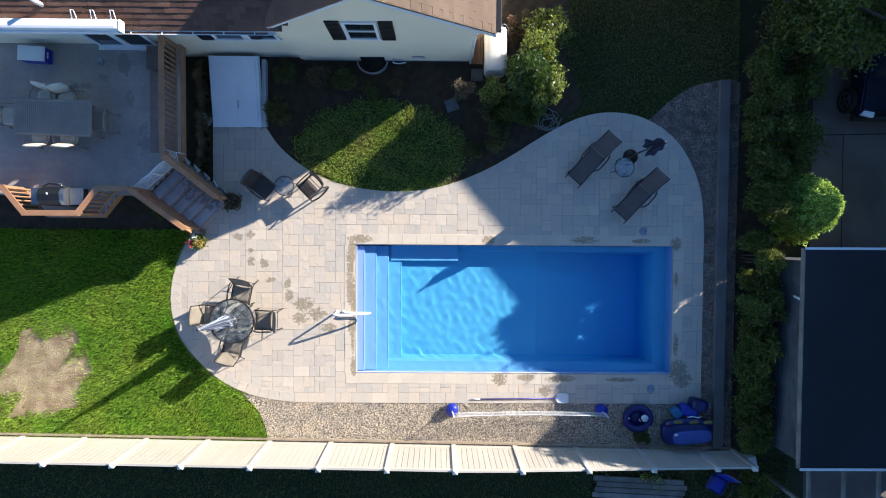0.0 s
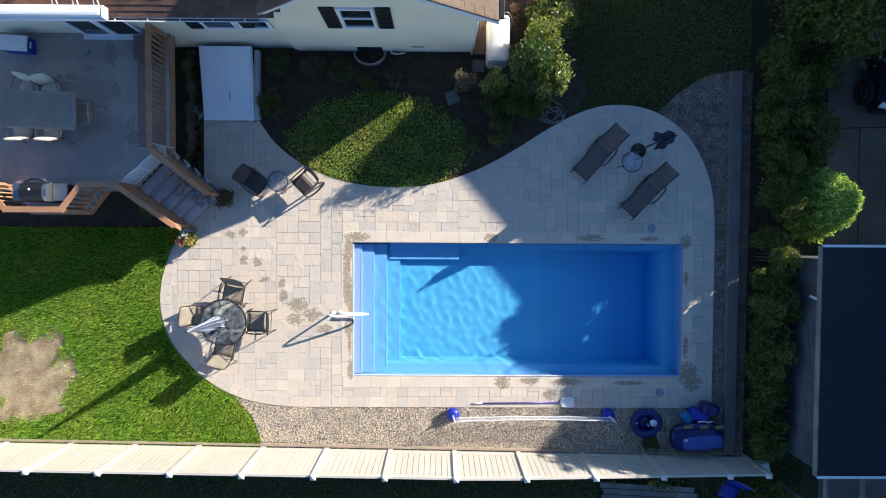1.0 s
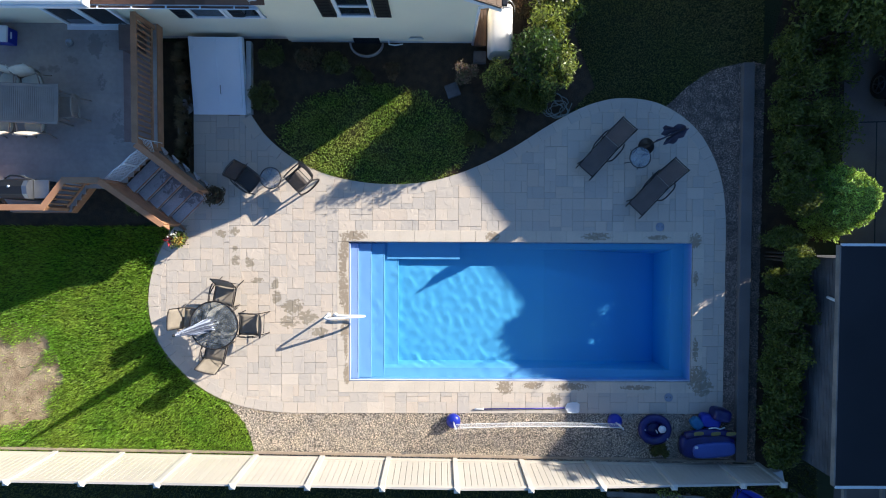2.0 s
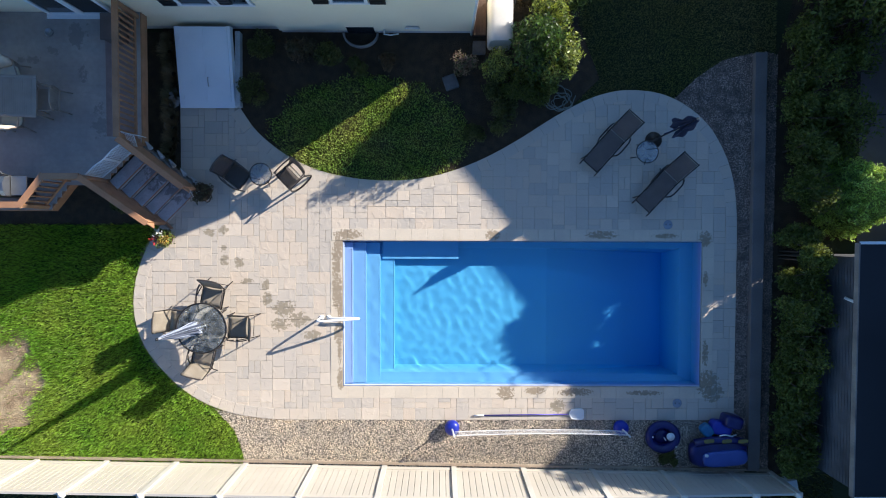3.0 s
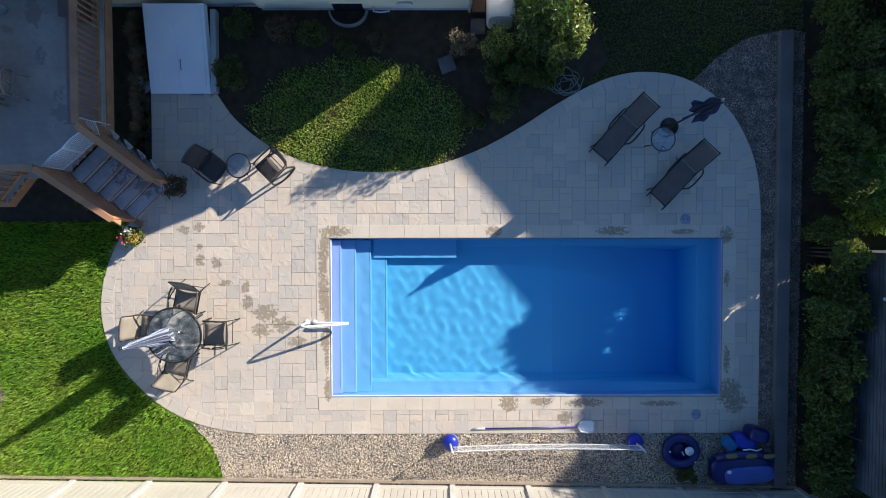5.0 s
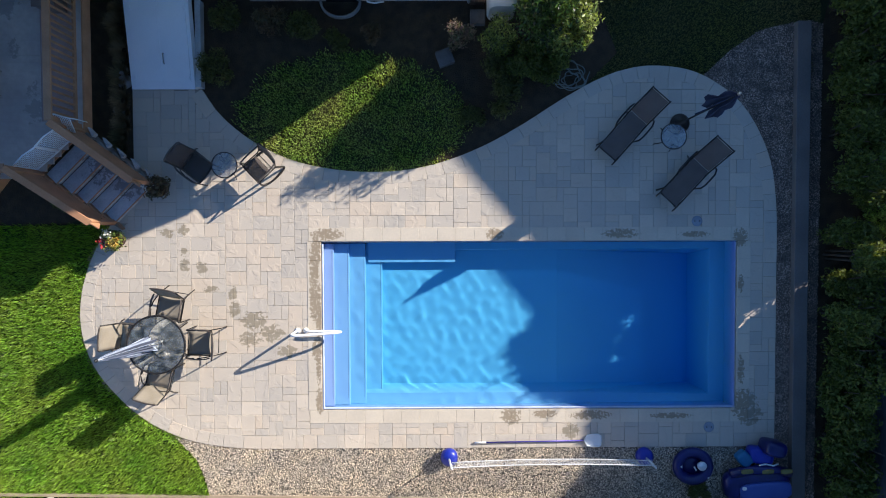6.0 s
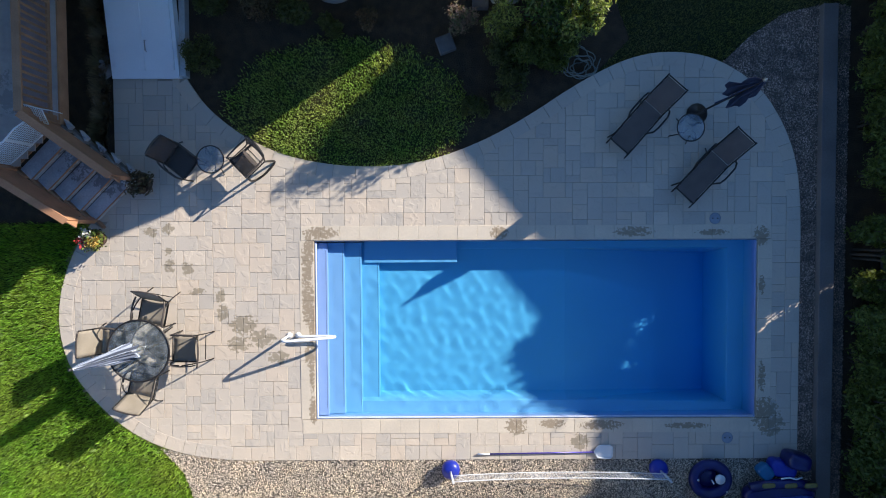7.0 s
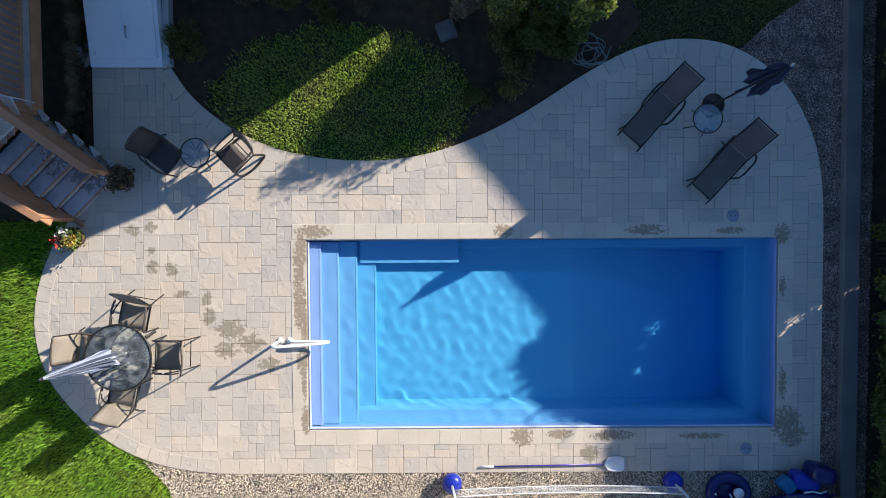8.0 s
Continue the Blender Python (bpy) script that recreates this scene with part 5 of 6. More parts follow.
# skimmer lids
for x, y in ((3.65, 2.26), (3.95, -2.26)):
    sk = thing("skimmer_cover", "round pale plastic skimmer cover in the paving", "skimmer cover", (x, y, 0.0), 0, "skimmer covers")
    part("lid", lathed((0, 0, 0), [(0.115, 0.0), (0.115, 0.006), (0.10, 0.009)], 28), mat("lid_plastic", (0.30, 0.33, 0.38), None, 5, 60, 0.5) if x < 3.8 else bpy.data.materials["lid_plastic"], sk)
    for s in (-0.05, 0.05):
        part("finger_hole", lathed((s, 0, 0.0085), [(0.014, 0), (0.014, 0.002)], 10), BLACK, sk)

# leaf skimmer net
net = thing("skimmer_net", "white leaf skimmer net on a violet pole", "pool net", (0, 0, 0.0))
part("pole", tubed([(-0.95, -2.57, 0.025), (1.20, -2.54, 0.025)], 0.016, 8), PURPLE, net)
part("grip", tubed([(-1.20, -2.575, 0.025), (-0.95, -2.57, 0.025)], 0.02, 8), WHITE, net)
bm = bmesh.new()
hp = [(1.20, -2.54), (1.27, -2.42), (1.38, -2.40), (1.52, -2.40), (1.57, -2.44), (1.57, -2.63), (1.52, -2.67), (1.38, -2.67), (1.27, -2.65)]
part("frame", tubed([(x, y, 0.03) for x, y in hp], 0.016, 6, True), WHITE, net)
bm = bmesh.new()
bm.faces.new([bm.verts.new((x, y, 0.022)) for x, y in hp])
part("mesh", bm, WHITE, net)

# volleyball net for the pool
vb = thing("pool_volleyball_net", "sagging white net between two blue bases", "volleyball net")
for x in (-1.76, 2.50):
    part("base", lathed((x, -2.86, 0.0), [(0.15, 0.0), (0.185, 0.06), (0.185, 0.16), (0.12, 0.22), (0.03, 0.24)], 24), POOL_BLUE, vb, "blue water-filled base")
    part("pole", tubed([(x, -2.86, 0.22), (x + 0.02, -2.86, 0.48), (x + 0.05, -2.89, 0.70)], 0.022, 8), WHITE, vb)
def netline(f, z0, sag):
    return (-1.70 + 4.26 * f, -2.875 + 0.02 * f, z0 - sag * 4 * f * (1 - f))
for z0, nm in ((0.67, "top_cord"), (0.38, "bottom_cord")):
    part(nm, tubed([netline(k / 24, z0, 0.13) for k in range(25)], 0.010, 5), NET_WHITE, vb)
bm = bmesh.new()
for k in range(1, 72):
    tube(bm, [netline(k / 72, 0.38, 0.13), netline(k / 72, 0.67, 0.13)], 0.0025, 4)
for i in range(1, 6):
    tube(bm, [netline(k / 24, 0.38 + 0.29 * i / 6, 0.13) for k in range(25)], 0.0025, 4)
part("mesh", bm, NET_WHITE, vb)

# inflatables heaped at the end of the gravel
fl = thing("swim_ring", "deflating navy swim ring with white cup", "inflatable", (3.55, -3.08, 0))
part("tube", tubed(ring_pts((0, 0, 0.11), 0.33, 28, 0.30), 0.13, 10, True, 0.8), NAVY, fl)
part("floor", lathed((0, 0, 0.05), [(0.28, 0), (0.28, 0.02)], 24), NAVY, fl)
part("cup", lathed((0.17, 0.03, 0.12), [(0.07, 0), (0.10, 0.08), (0.10, 0.10)], 20), WHITE, fl)
part("valve", lathed((-0.28, 0.02, 0.20), [(0.025, 0), (0.02, 0.03)], 10), WHITE, fl)
part("valve", lathed((0.30, -0.22, 0.18), [(0.03, 0), (0.02, 0.05)], 10), WHITE, fl)
part("tag", boxed((0.05, -0.05, 0.14), (0.03, 0.10, 0.02), 30, 0.005), WHITE, fl)
def cushion(c, s, rz=0.0, tilt=0.0, n=14):
    """A puffed body."""
    bm = bmesh.new()
    bmesh.ops.create_uvsphere(bm, u_segments=20, v_segments=12, radius=1.0)
    for v in bm.verts:
        for i in range(3):
            v.co[i] = math.copysign(abs(v.co[i]) ** 0.55, v.co[i])
    bmesh.ops.transform(bm, matrix=pose(*c, tilt, 0, rz) @ Matrix.Diagonal((s[0] / 2, s[1] / 2, s[2] / 2, 1)), verts=bm.verts[:])
    for f in bm.faces:
        f.smooth = True
    return bm
boat = thing("inflatable_boat", "heap of navy and light blue inflatable loungers", "inflatable", (4.9, -3.28, 0))
part("hull", cushion((0.0, -0.16, 0.20), (1.45, 0.68, 0.40), 4), NAVY, boat)
part("cushion", cushion((0.10, -0.24, 0.40), (1.12, 0.40, 0.16), 5), SKYBLUE, boat, "light blue cushion")
part("side_tube", tubed([(-0.62, 0.10, 0.30), (-0.2, 0.20, 0.36), (0.3, 0.22, 0.36), (0.66, 0.12, 0.32)], 0.10, 10), NAVY, boat)
for x in (-0.32, 0.12, 0.52):
    part("stripe", cushion((x, 0.20, 0.445), (0.26, 0.10, 0.05), 5), YELLOW, boat, "yellow stripe")
part("label_patch", cushion((-0.38, -0.16, 0.46), (0.09, 0.07, 0.04)), WHITE, boat)
ring2 = thing("pool_float", "royal blue and teal inflatable armchair", "inflatable", (4.95, -2.80, 0))
part("seat", cushion((0.0, 0.0, 0.22), (0.55, 0.36, 0.36), -10), POOL_BLUE, ring2)
part("back", cushion((0.22, 0.20, 0.34), (0.48, 0.34, 0.50), -12), NAVY, ring2)
part("arm", cushion((-0.36, -0.06, 0.26), (0.28, 0.34, 0.26), 40), TEAL, ring2, "teal armrest")
part("piping", tubed([(-0.1, -0.16, 0.40), (0.05, -0.13, 0.42), (0.2, -0.17, 0.41), (0.32, -0.13, 0.40)], 0.018, 6), WHITE, ring2)

# flower pots
def bloom(at, r, h, mats, label, pot=True):
    t = thing("flower_pot", label, "flower pot", at)
    if pot:
        part("pot", lathed((0, 0, 0), [(r * 0.5, 0), (r * 0.72, h * 0.5), (r * 0.78, h * 0.52), (r * 0.7, h * 0.5)], 20), TERRA, t)
    for m_, n, sz, nm, off in mats:
        k = 1.0 if nm == "foliage" else 0.5
        v, f = leaves(lump(n, (off[0], off[1], h * (0.75 if k == 1.0 else 0.95)), (r * k, r * k, h * 0.42 * k), 0.3), sz, 0.3, 0.6)
        raw_part(nm, v, f, m_, t)["kind"] = "stuff"
    return t


bloom((-8.88, 1.90, 0), 0.27, 0.42, [(LEAF_YELLOW, 420, 0.03, "foliage", (0, 0)), (GOLD_PETAL, 170, 0.026, "gold_flowers", (0.06, -0.07)), (WHITE_PETAL, 60, 0.03, "white_flowers", (-0.06, 0.12)), (RED, 34, 0.04, "red_flowers", (-0.14, -0.04))], "terracotta pot of red, white and gold flowers")
bloom((-7.93, 3.02, 0), 0.28, 0.42, [(LEAF_RUST, 620, 0.032, "foliage", (0, 0)), (WHITE_PETAL, 30, 0.022, "white_flowers", (-0.14, 0.0))], "dark pot of rusty foliage beside the stairs")

# ---- on the deck ----
dt = thing("deck_table", "rectangular taupe metal table with pierced top", "table", (-11.86, 5.03, DZ), -2)
L, W = 0.97, 0.45
bm = bmesh.new()
for c, s in (((0, W - 0.03, 0.73), (2 * L, 0.07, 0.025)), ((0, -W + 0.03, 0.73), (2 * L, 0.07, 0.025)), ((L - 0.03, 0, 0.73), (0.07, 2 * W - 0.14, 0.025)), ((-L + 0.03, 0, 0.73), (0.07, 2 * W - 0.14, 0.025))):
    box(bm, c, s, 0, 0.01)
part("top_frame", bm, TABLE_GREY, dt)
bm = bmesh.new()
for k in range(38):
    box(bm, (-L + 0.08 + (2 * L - 0.16) * k / 37, 0, 0.731), (0.037, 2 * W - 0.13, 0.012))
for k in range(17):
    box(bm, (0, -W + 0.08 + (2 * W - 0.16) * k / 16, 0.727), (2 * L - 0.13, 0.034, 0.012))
part("pierced_top", bm, TABLE_GREY, dt)
for x in (-L + 0.1, L - 0.1):
    for y in (-W + 0.08, W - 0.08):
        part("leg", tubed([(x, y, 0.0), (x * 0.97, y * 0.95, 0.4), (x, y, 0.72)], 0.022, 8), TABLE_GREY, dt)
G2 = "chairs round the deck table"
def deck_chair(x, y, rz, cushioned=True):
    """Cast metal dining chair with a cream cushion; it faces +y."""
    t = thing("deck_chair", "taupe metal deck chair with cream cushion" if cushioned else "bare taupe metal deck chair", "chair", (x, y, DZ), rz, G2)
    if cushioned:
        part("seat", cushion((0, 0.0, 0.44), (0.46, 0.46, 0.07)), CREAM, t, "cream seat cushion")
    part("seat_frame", boxed((0, 0, 0.395), (0.48, 0.48, 0.03), 0, 0.01), TABLE_GREY, t)
    bm = tubed([(-0.24, -0.22, 0.42), (-0.25, -0.29, 0.75), (-0.14, -0.34, 0.90), (0, -0.35, 0.93), (0.14, -0.34, 0.90), (0.25, -0.29, 0.75), (0.24, -0.22, 0.42)], 0.018, 6)
    part("back_frame", bm, TABLE_GREY, t)
    bm = bmesh.new()
    for k in range(-4, 5):
        tube(bm, [(0.05 * k, -0.23, 0.44), (0.055 * k, -0.31, 0.75), (0.05 * k, -0.345, 0.90)], 0.008, 5)
    for k in range(6):
        tube(bm, [(-0.22, -0.24 - 0.017 * k, 0.5 + 0.06 * k), (0.22, -0.24 - 0.017 * k, 0.5 + 0.06 * k)], 0.006, 4)
    part("back_lattice", bm, TABLE_GREY, t)
    if cushioned:
        part("back_cushion", cushion((0, -0.285, 0.70), (0.44, 0.09, 0.46), 0, 13), CREAM, t, "cream back cushion")
    for s in (-1, 1):
        part("armrest", tubed([(s * 0.25, -0.28, 0.62), (s * 0.29, -0.05, 0.66), (s * 0.28, 0.18, 0.64), (s * 0.25, 0.22, 0.42)], 0.016, 6), TABLE_GREY, t)
        part("leg", tubed([(s * 0.23, 0.22, 0.40), (s * 0.25, 0.25, 0.0)], 0.016, 6), TABLE_GREY, t)
        part("leg", tubed([(s * 0.22, -0.20, 0.40), (s * 0.24, -0.28, 0.0)], 0.016, 6), TABLE_GREY, t)
for x, y, rz in ((-12.20, 5.54, 168), (-11.66, 5.50, 194), (-12.36, 4.62, 2), (-11.63, 4.62, -2), (-10.84, 5.00, 88), (-13.10, 5.10, -90)):
    deck_chair(x, y, rz, rz != 88)

grill = thing("gas_grill", "stainless and black gas grill with side shelves", "grill", (-11.72, 3.05, DZ), 0)
part("cabinet", boxed((0, 0, 0.42), (0.66, 0.46, 0.74), 0, 0.015), BLACK, grill)
part("side_shelf", boxed((-0.50, 0, 0.82), (0.30, 0.42, 0.04), 0, 0.012), STEEL, grill)
part("side_shelf", boxed((0.48, 0, 0.82), (0.34, 0.42, 0.04), 0, 0.012), STEEL, grill)
bm = bmesh.new()
for k in range(6):
    box(bm, (0.68, -0.16 + 0.065 * k, 0.80), (0.05, 0.03, 0.05), 0, 0.008)
part("tool_hook", bm, BLACK, grill)
bm = bmesh.new()
prof = [(-0.23, 0.80), (-0.22, 0.95), (-0.12, 1.06), (0.05, 1.08), (0.18, 1.0), (0.23, 0.80)]
a_ = [bm.verts.new((-0.35, y, z)) for y, z in prof]
b_ = [bm.verts.new((0.19, y, z)) for y, z in prof]
for i in range(5):
    bm.faces.new((a_[i], b_[i], b_[i + 1], a_[i + 1]))
bm.faces.new(a_)
bm.faces.new(b_[::-1])
part("lid", bm, BLACK, grill, "black enamel lid")
bm = bmesh.new()
a_ = [bm.verts.new((0.192, y * 1.02, z + 0.006)) for y, z in prof]
b_ = [bm.verts.new((0.30, y * 1.02, z + 0.006)) for y, z in prof]
for i in range(5):
    bm.faces.new((a_[i], b_[i], b_[i + 1], a_[i + 1]))
bm.faces.new(a_)
bm.faces.new(b_[::-1])
part("lid", bm, STEEL, grill, "stainless lid end")
part("handle", tubed([(-0.2, 0.24, 0.95), (-0.2, 0.30, 0.97), (0.2, 0.30, 0.97), (0.2, 0.24, 0.95)], 0.014, 6), STEEL, grill)
part("gauge", lathed((-0.1, 0.05, 1.075), [(0.03, 0), (0.03, 0.012)], 14), WHITE, grill)
part("cover_fold", tubed([(-0.3, 0.24, 0.9), (-0.1, 0.30, 1.0), (0.1, 0.29, 1.0), (0.3, 0.22, 0.9)], 0.02, 6), BLACK, grill)
for x in (-0.28, 0.28):
    for y in (-0.18, 0.18):
        part("caster", lathed((x, y, 0.0), [(0.03, 0), (0.03, 0.06)], 10), BLACK, grill)

cool = thing("cooler", "blue ice chest with white lid", "cooler", (-12.62, 6.72, DZ), -3)
part("body", boxed((0, 0, 0.17), (0.66, 0.36, 0.34), 0, 0.03), POOL_BLUE, cool)
part("lid", boxed((0, 0, 0.365), (0.68, 0.38, 0.06), 0, 0.02), WHITE, cool)
for s in (-1, 1):
    part("handle", boxed((s * 0.345, 0, 0.25), (0.03, 0.16, 0.03), 0, 0.008), WHITE, cool)
dish = thing("pet_bowl", "small round steel pet bowl on the deck", "bowl", (-11.05, 6.62, DZ))
part("bowl", lathed((0, 0, 0), [(0.09, 0), (0.10, 0.01), (0.085, 0.05), (0.075, 0.05), (0.06, 0.015)], 24), STEEL, dish)
runner = thing("runner_mat", "faded brown runner mat along the deck railing", "mat", (-9.44, 5.35, DZ))
part("mat", boxed((0, 0, 0.006), (0.66, 2.2, 0.010), 0, 0.003), mat("faded_brown_weave", (0.33, 0.225, 0.19), (0.27, 0.185, 0.155), 4, 150, 0.95), runner)
bin_ = thing("deck_box", "small brown storage box beside the railing", "storage box", (-9.42, 6.62, DZ))
part("box", boxed((0, 0, 0.22), (0.40, 0.55, 0.42), 0, 0.02), mat("brown_resin", (0.17, 0.12, 0.10), None, 3, 60, 0.6), bin_)
part("lid", boxed((0, 0, 0.445), (0.44, 0.59, 0.035), 0, 0.01), bpy.data.materials["brown_resin"], bin_)

# ---- beside the house ----
tank = thing("oil_tank", "upright white oblong oil tank on legs", "oil tank", (-0.66, 7.08, 0))
bm = bmesh.new()
sq = lambda q: math.copysign(abs(q) ** 0.55, q)
prof = [(0.29 * sq(math.cos(a)), 0.58 + (0.16 if math.sin(a) > 0 else -0.16) + 0.28 * sq(math.sin(a))) for a in np.linspace(0, 2 * math.pi, 28, endpoint=False) + 0.11]
r0 = [bm.verts.new((x, -0.50, z)) for x, z in prof]
r1 = [bm.verts.new((x, 0.52, z)) for x, z in prof]
for i in range(28):
    f = bm.faces.new((r0[i], r0[(i + 1) % 28], r1[(i + 1) % 28], r1[i]))
    f.smooth = True
for r_, y, s in ((r0, -0.56, -1), (r1, 0.58, 1)):
    c = [bm.verts.new((v.co.x * 0.9, y, 0.58 + (v.co.z - 0.58) * 0.94)) for v in r_]
    for i in range(28):
        bm.faces.new((r_[i], c[i], c[(i + 1) % 28], r_[(i + 1) % 28]))
    bm.faces.new(c)
bmesh.ops.recalc_face_normals(bm, faces=bm.faces[:])
part("tank_body", bm, mat("dull_white_enamel", (0.64, 0.61, 0.57), (0.57, 0.545, 0.51), 3, 60, 0.55, bump=0.05, grain=0.06), tank)
for x in (-0.22, 0.22):
    for y in (-0.4, 0.42):
        part("leg", tubed([(x, y, 0.0), (x, y, 0.36)], 0.025, 8), STEEL, tank)
part("fill_pipe", tubed(spline([(0.05, 0.45, 0.99), (0.05, 0.5, 1.1), (0.18, 0.6, 1.13), (0.33, 0.5, 0.95), (0.36, 0.4, 0.4)]), 0.012, 6), STEEL, tank)
gate3 = thing("wood_panel", "brown stained wooden panel beside the tank", "wood panel", (-1.10, 7.3, 0))
for k in range(4):
    part("slat", boxed((-0.06 + 0.075 * (k - 1), 0, 0.30), (0.065, 0.9, 0.05), 0, 0.005), BROWN_WOOD, gate3)
for y in (-0.35, 0.35):
    part("bearer", boxed((-0.03, y, 0.13), (0.3, 0.07, 0.29)), BROWN_WOOD, gate3)
blk = thing("stone_block", "square grey stone block in the mulch", "stone block", (-1.82, 5.78, -0.04), 20)
part("block", boxed((0, 0, 0.08), (0.34, 0.34, 0.17), 0, 0.02), STONE, blk)
blk2 = thing("stepping_block", "grey concrete block beside the house corner", "stone block", (-1.12, 6.62, -0.04), 0)
part("block", boxed((0, 0, 0.10), (0.32, 0.30, 0.2), 0, 0.02), STONE, blk2)
hose = thing("garden_hose", "loosely coiled pale garden hose at the bed's edge", "garden hose", (0.82, 5.34, 0))
pts = []
for k in range(190):
    a = 0.2 * k
    r = 0.27 + 0.10 * math.sin(0.071 * k + 1.0) + 0.03 * math.sin(0.9 * k)
    pts.append((r * math.cos(a) + 0.11 * math.sin(0.047 * k), 0.78 * r * math.sin(a) + 0.09 * math.cos(0.063 * k), 0.0 + 0.001 * k))
part("coil", tubed(pts, 0.012, 5), mat("grey_green_hose", (0.17, 0.20, 0.18), None, 5, 60, 0.5), hose)
for x, y, s in ((-8.72, 5.3, 0.16), (-8.75, 5.55, 0.11), (-8.85, 4.7, 0.13)):
    st = thing("rock", "rounded pale fieldstone in the mulch strip", "rock", (x, y, -0.04), 40 * x)
    bm = bmesh.new()
    bmesh.ops.create_icosphere(bm, subdivisions=2, radius=s)
    for v in bm.verts:
        v.co *= 1 + 0.18 * noise.noise(v.co * 9 + Vector((x, y, 0)))
        v.co.z *= 0.6
    part("stone", bm, CONCRETE, st)

# ---- planting ----
for x, y, r, h, lf, lab in ((-6.48, 6.62, 0.36, 0.6, LEAF_BED, "dark green rounded shrub against the house"), (-5.50, 6.48, 0.36, 0.6, LEAF_RUST, "rust-tinged shrub in the mulch bed"),
                            (-4.76, 6.32, 0.38, 0.75, LEAF_BED, "dark upright shrub near the window well"), (-4.08, 6.15, 0.24, 0.4, LEAF_BED, "small dark shrub in the mulch bed"),
                            (-3.32, 6.25, 0.26, 0.45, LEAF_RUST, "small rusty shrub in the mulch bed"), (-6.62, 5.50, 0.38, 0.65, LEAF_BED, "rounded shrub beside the cellar hatch"),
                            (-0.62, 4.9, 0.5, 0.7, LEAF_BED, "low spreading shrub at the bed's edge"), (-1.25, 4.5, 0.25, 0.35, LEAF_BED, "small low shrub near the lawn"),
                            (-10.0, 2.85, 0.28, 0.5, LEAF_BED, "small shrub below the deck stairs"), (3.72, -3.62, 0.22, 0.4, LEAF_BED, "weedy green plant against the fence")):
    shrub("shrub", (x, y, -0.05), r * 1.2, h, lf, lab, 3200, 0.034)
shrub("flowering_shrub", (-1.55, 6.15, -0.05), 0.34, 1.0, LEAF_PINK, "shrub with pale pink fading blooms", 1500, 0.032)
shrub("hydrangea", (-0.74, 5.98, -0.05), 0.48, 1.5, LEAF_YELLOW, "leafy green shrub beside the oil tank", 4500, 0.036)
shrub("bush", (0.12, 6.28, -0.05), 0.68, 2.6, LEAF, "tall green bush in the bed", 6500, 0.05, clumps=24)
shrub("bush", (0.66, 5.98, -0.05), 0.56, 2.35, LEAF_YELLOW, "tall yellow-green bush in sunlight", 4200, 0.052, clumps=18)
shrub("bush", (0.78, 7.65, -0.05), 0.68, 1.6, LEAF_YELLOW, "yellow-green bush beside the tank", 4600, 0.052, clumps=18)
shrub("bush", (0.36, 6.92, -0.05), 0.5, 2.4, LEAF_YELLOW, "leafy green bush in the row beside the house", 4200, 0.052, clumps=22)
shrub("bush", (-0.15, 5.65, -0.05), 0.5, 1.0, LEAF_DARK, "dark low bush in front of the row", 5000, 0.036, clumps=12)
shrub("bush", (0.36, 5.58, -0.05), 0.42, 0.75, LEAF_DARK, "dark low bush spreading beside the hose", 4500, 0.036, clumps=12)
shrub("bush", (-0.62, 5.5, -0.05), 0.45, 0.7, LEAF_BED, "dull dark low bush under the hydrangea", 4000, 0.036, clumps=12)
shrub("bush", (0.0, 7.9, -0.05), 0.45, 1.0, LEAF_RUST, "thin brownish bush behind the tank", 2600, 0.034, clumps=8)
shrub("bush", (0.25, 5.42, -0.05), 0.32, 0.6, LEAF_DARK, "low dark bush over the hose", 3600, 0.036)
for k in range(13):
    x, y, r, h = -8.76 + 0.05 * math.sin(5 * k), 3.55 + 0.27 * k, 0.27 + 0.05 * math.sin(3 * k), 0.38 + 0.08 * math.sin(7 * k)
    g = thing("ornamental_grass", "tuft of dry ornamental grass in the strip", "grass tuft", (x, y, -0.04), 0, "grass tufts by the deck")
    n = 520
    a, l = rng.uniform(0, 6.28, n), rng.uniform(0.5, 1.0, n)
    b0 = np.stack([0.05 * np.cos(a), 0.05 * np.sin(a), np.zeros(n)], 1)
    tipp = np.stack([r * l * np.cos(a), r * l * np.sin(a), h * (1.1 - 0.6 * l)], 1)
    sd = np.stack([-np.sin(a), np.cos(a), np.zeros(n)], 1) * 0.006
    v = np.stack([b0 - sd, b0 + sd, tipp], 1).reshape(-1, 3)
    raw_part("blades", v, np.arange(3 * n).reshape(n, 3), DRY_GRASS, g)

# hedge between kerb and garage
def hedge(at, rx, ry, h, label, n, leaf=LEAF_DARK, low=0.08):
    t = thing("hedge_shrub", label, "hedge", at, 0, "hedge by the kerb")
    bm = bmesh.new()
    for k in range(6):
        a = 1.05 * k
        tube(bm, [(0.1 * math.cos(a), 0.1 * math.sin(a), 0), (0.3 * rx * math.cos(a), 0.3 * ry * math.sin(a), h * 0.4), (0.6 * rx * math.cos(a), 0.6 * ry * math.sin(a), h * 0.85)], [0.03, 0.02, 0.008], 5)
    part("stem", bm, BARK, t)
    pts = crown_points(n, (0, 0, h * (1 + low) / 2), (rx, ry, h * (1 - low) / 2), 16, 0.66, 0.48)
    pts[:, 2] = np.maximum(pts[:, 2], 0.02)
    v, f = leaves(pts, 0.045)
    raw_part("crown", v, f, leaf, t)
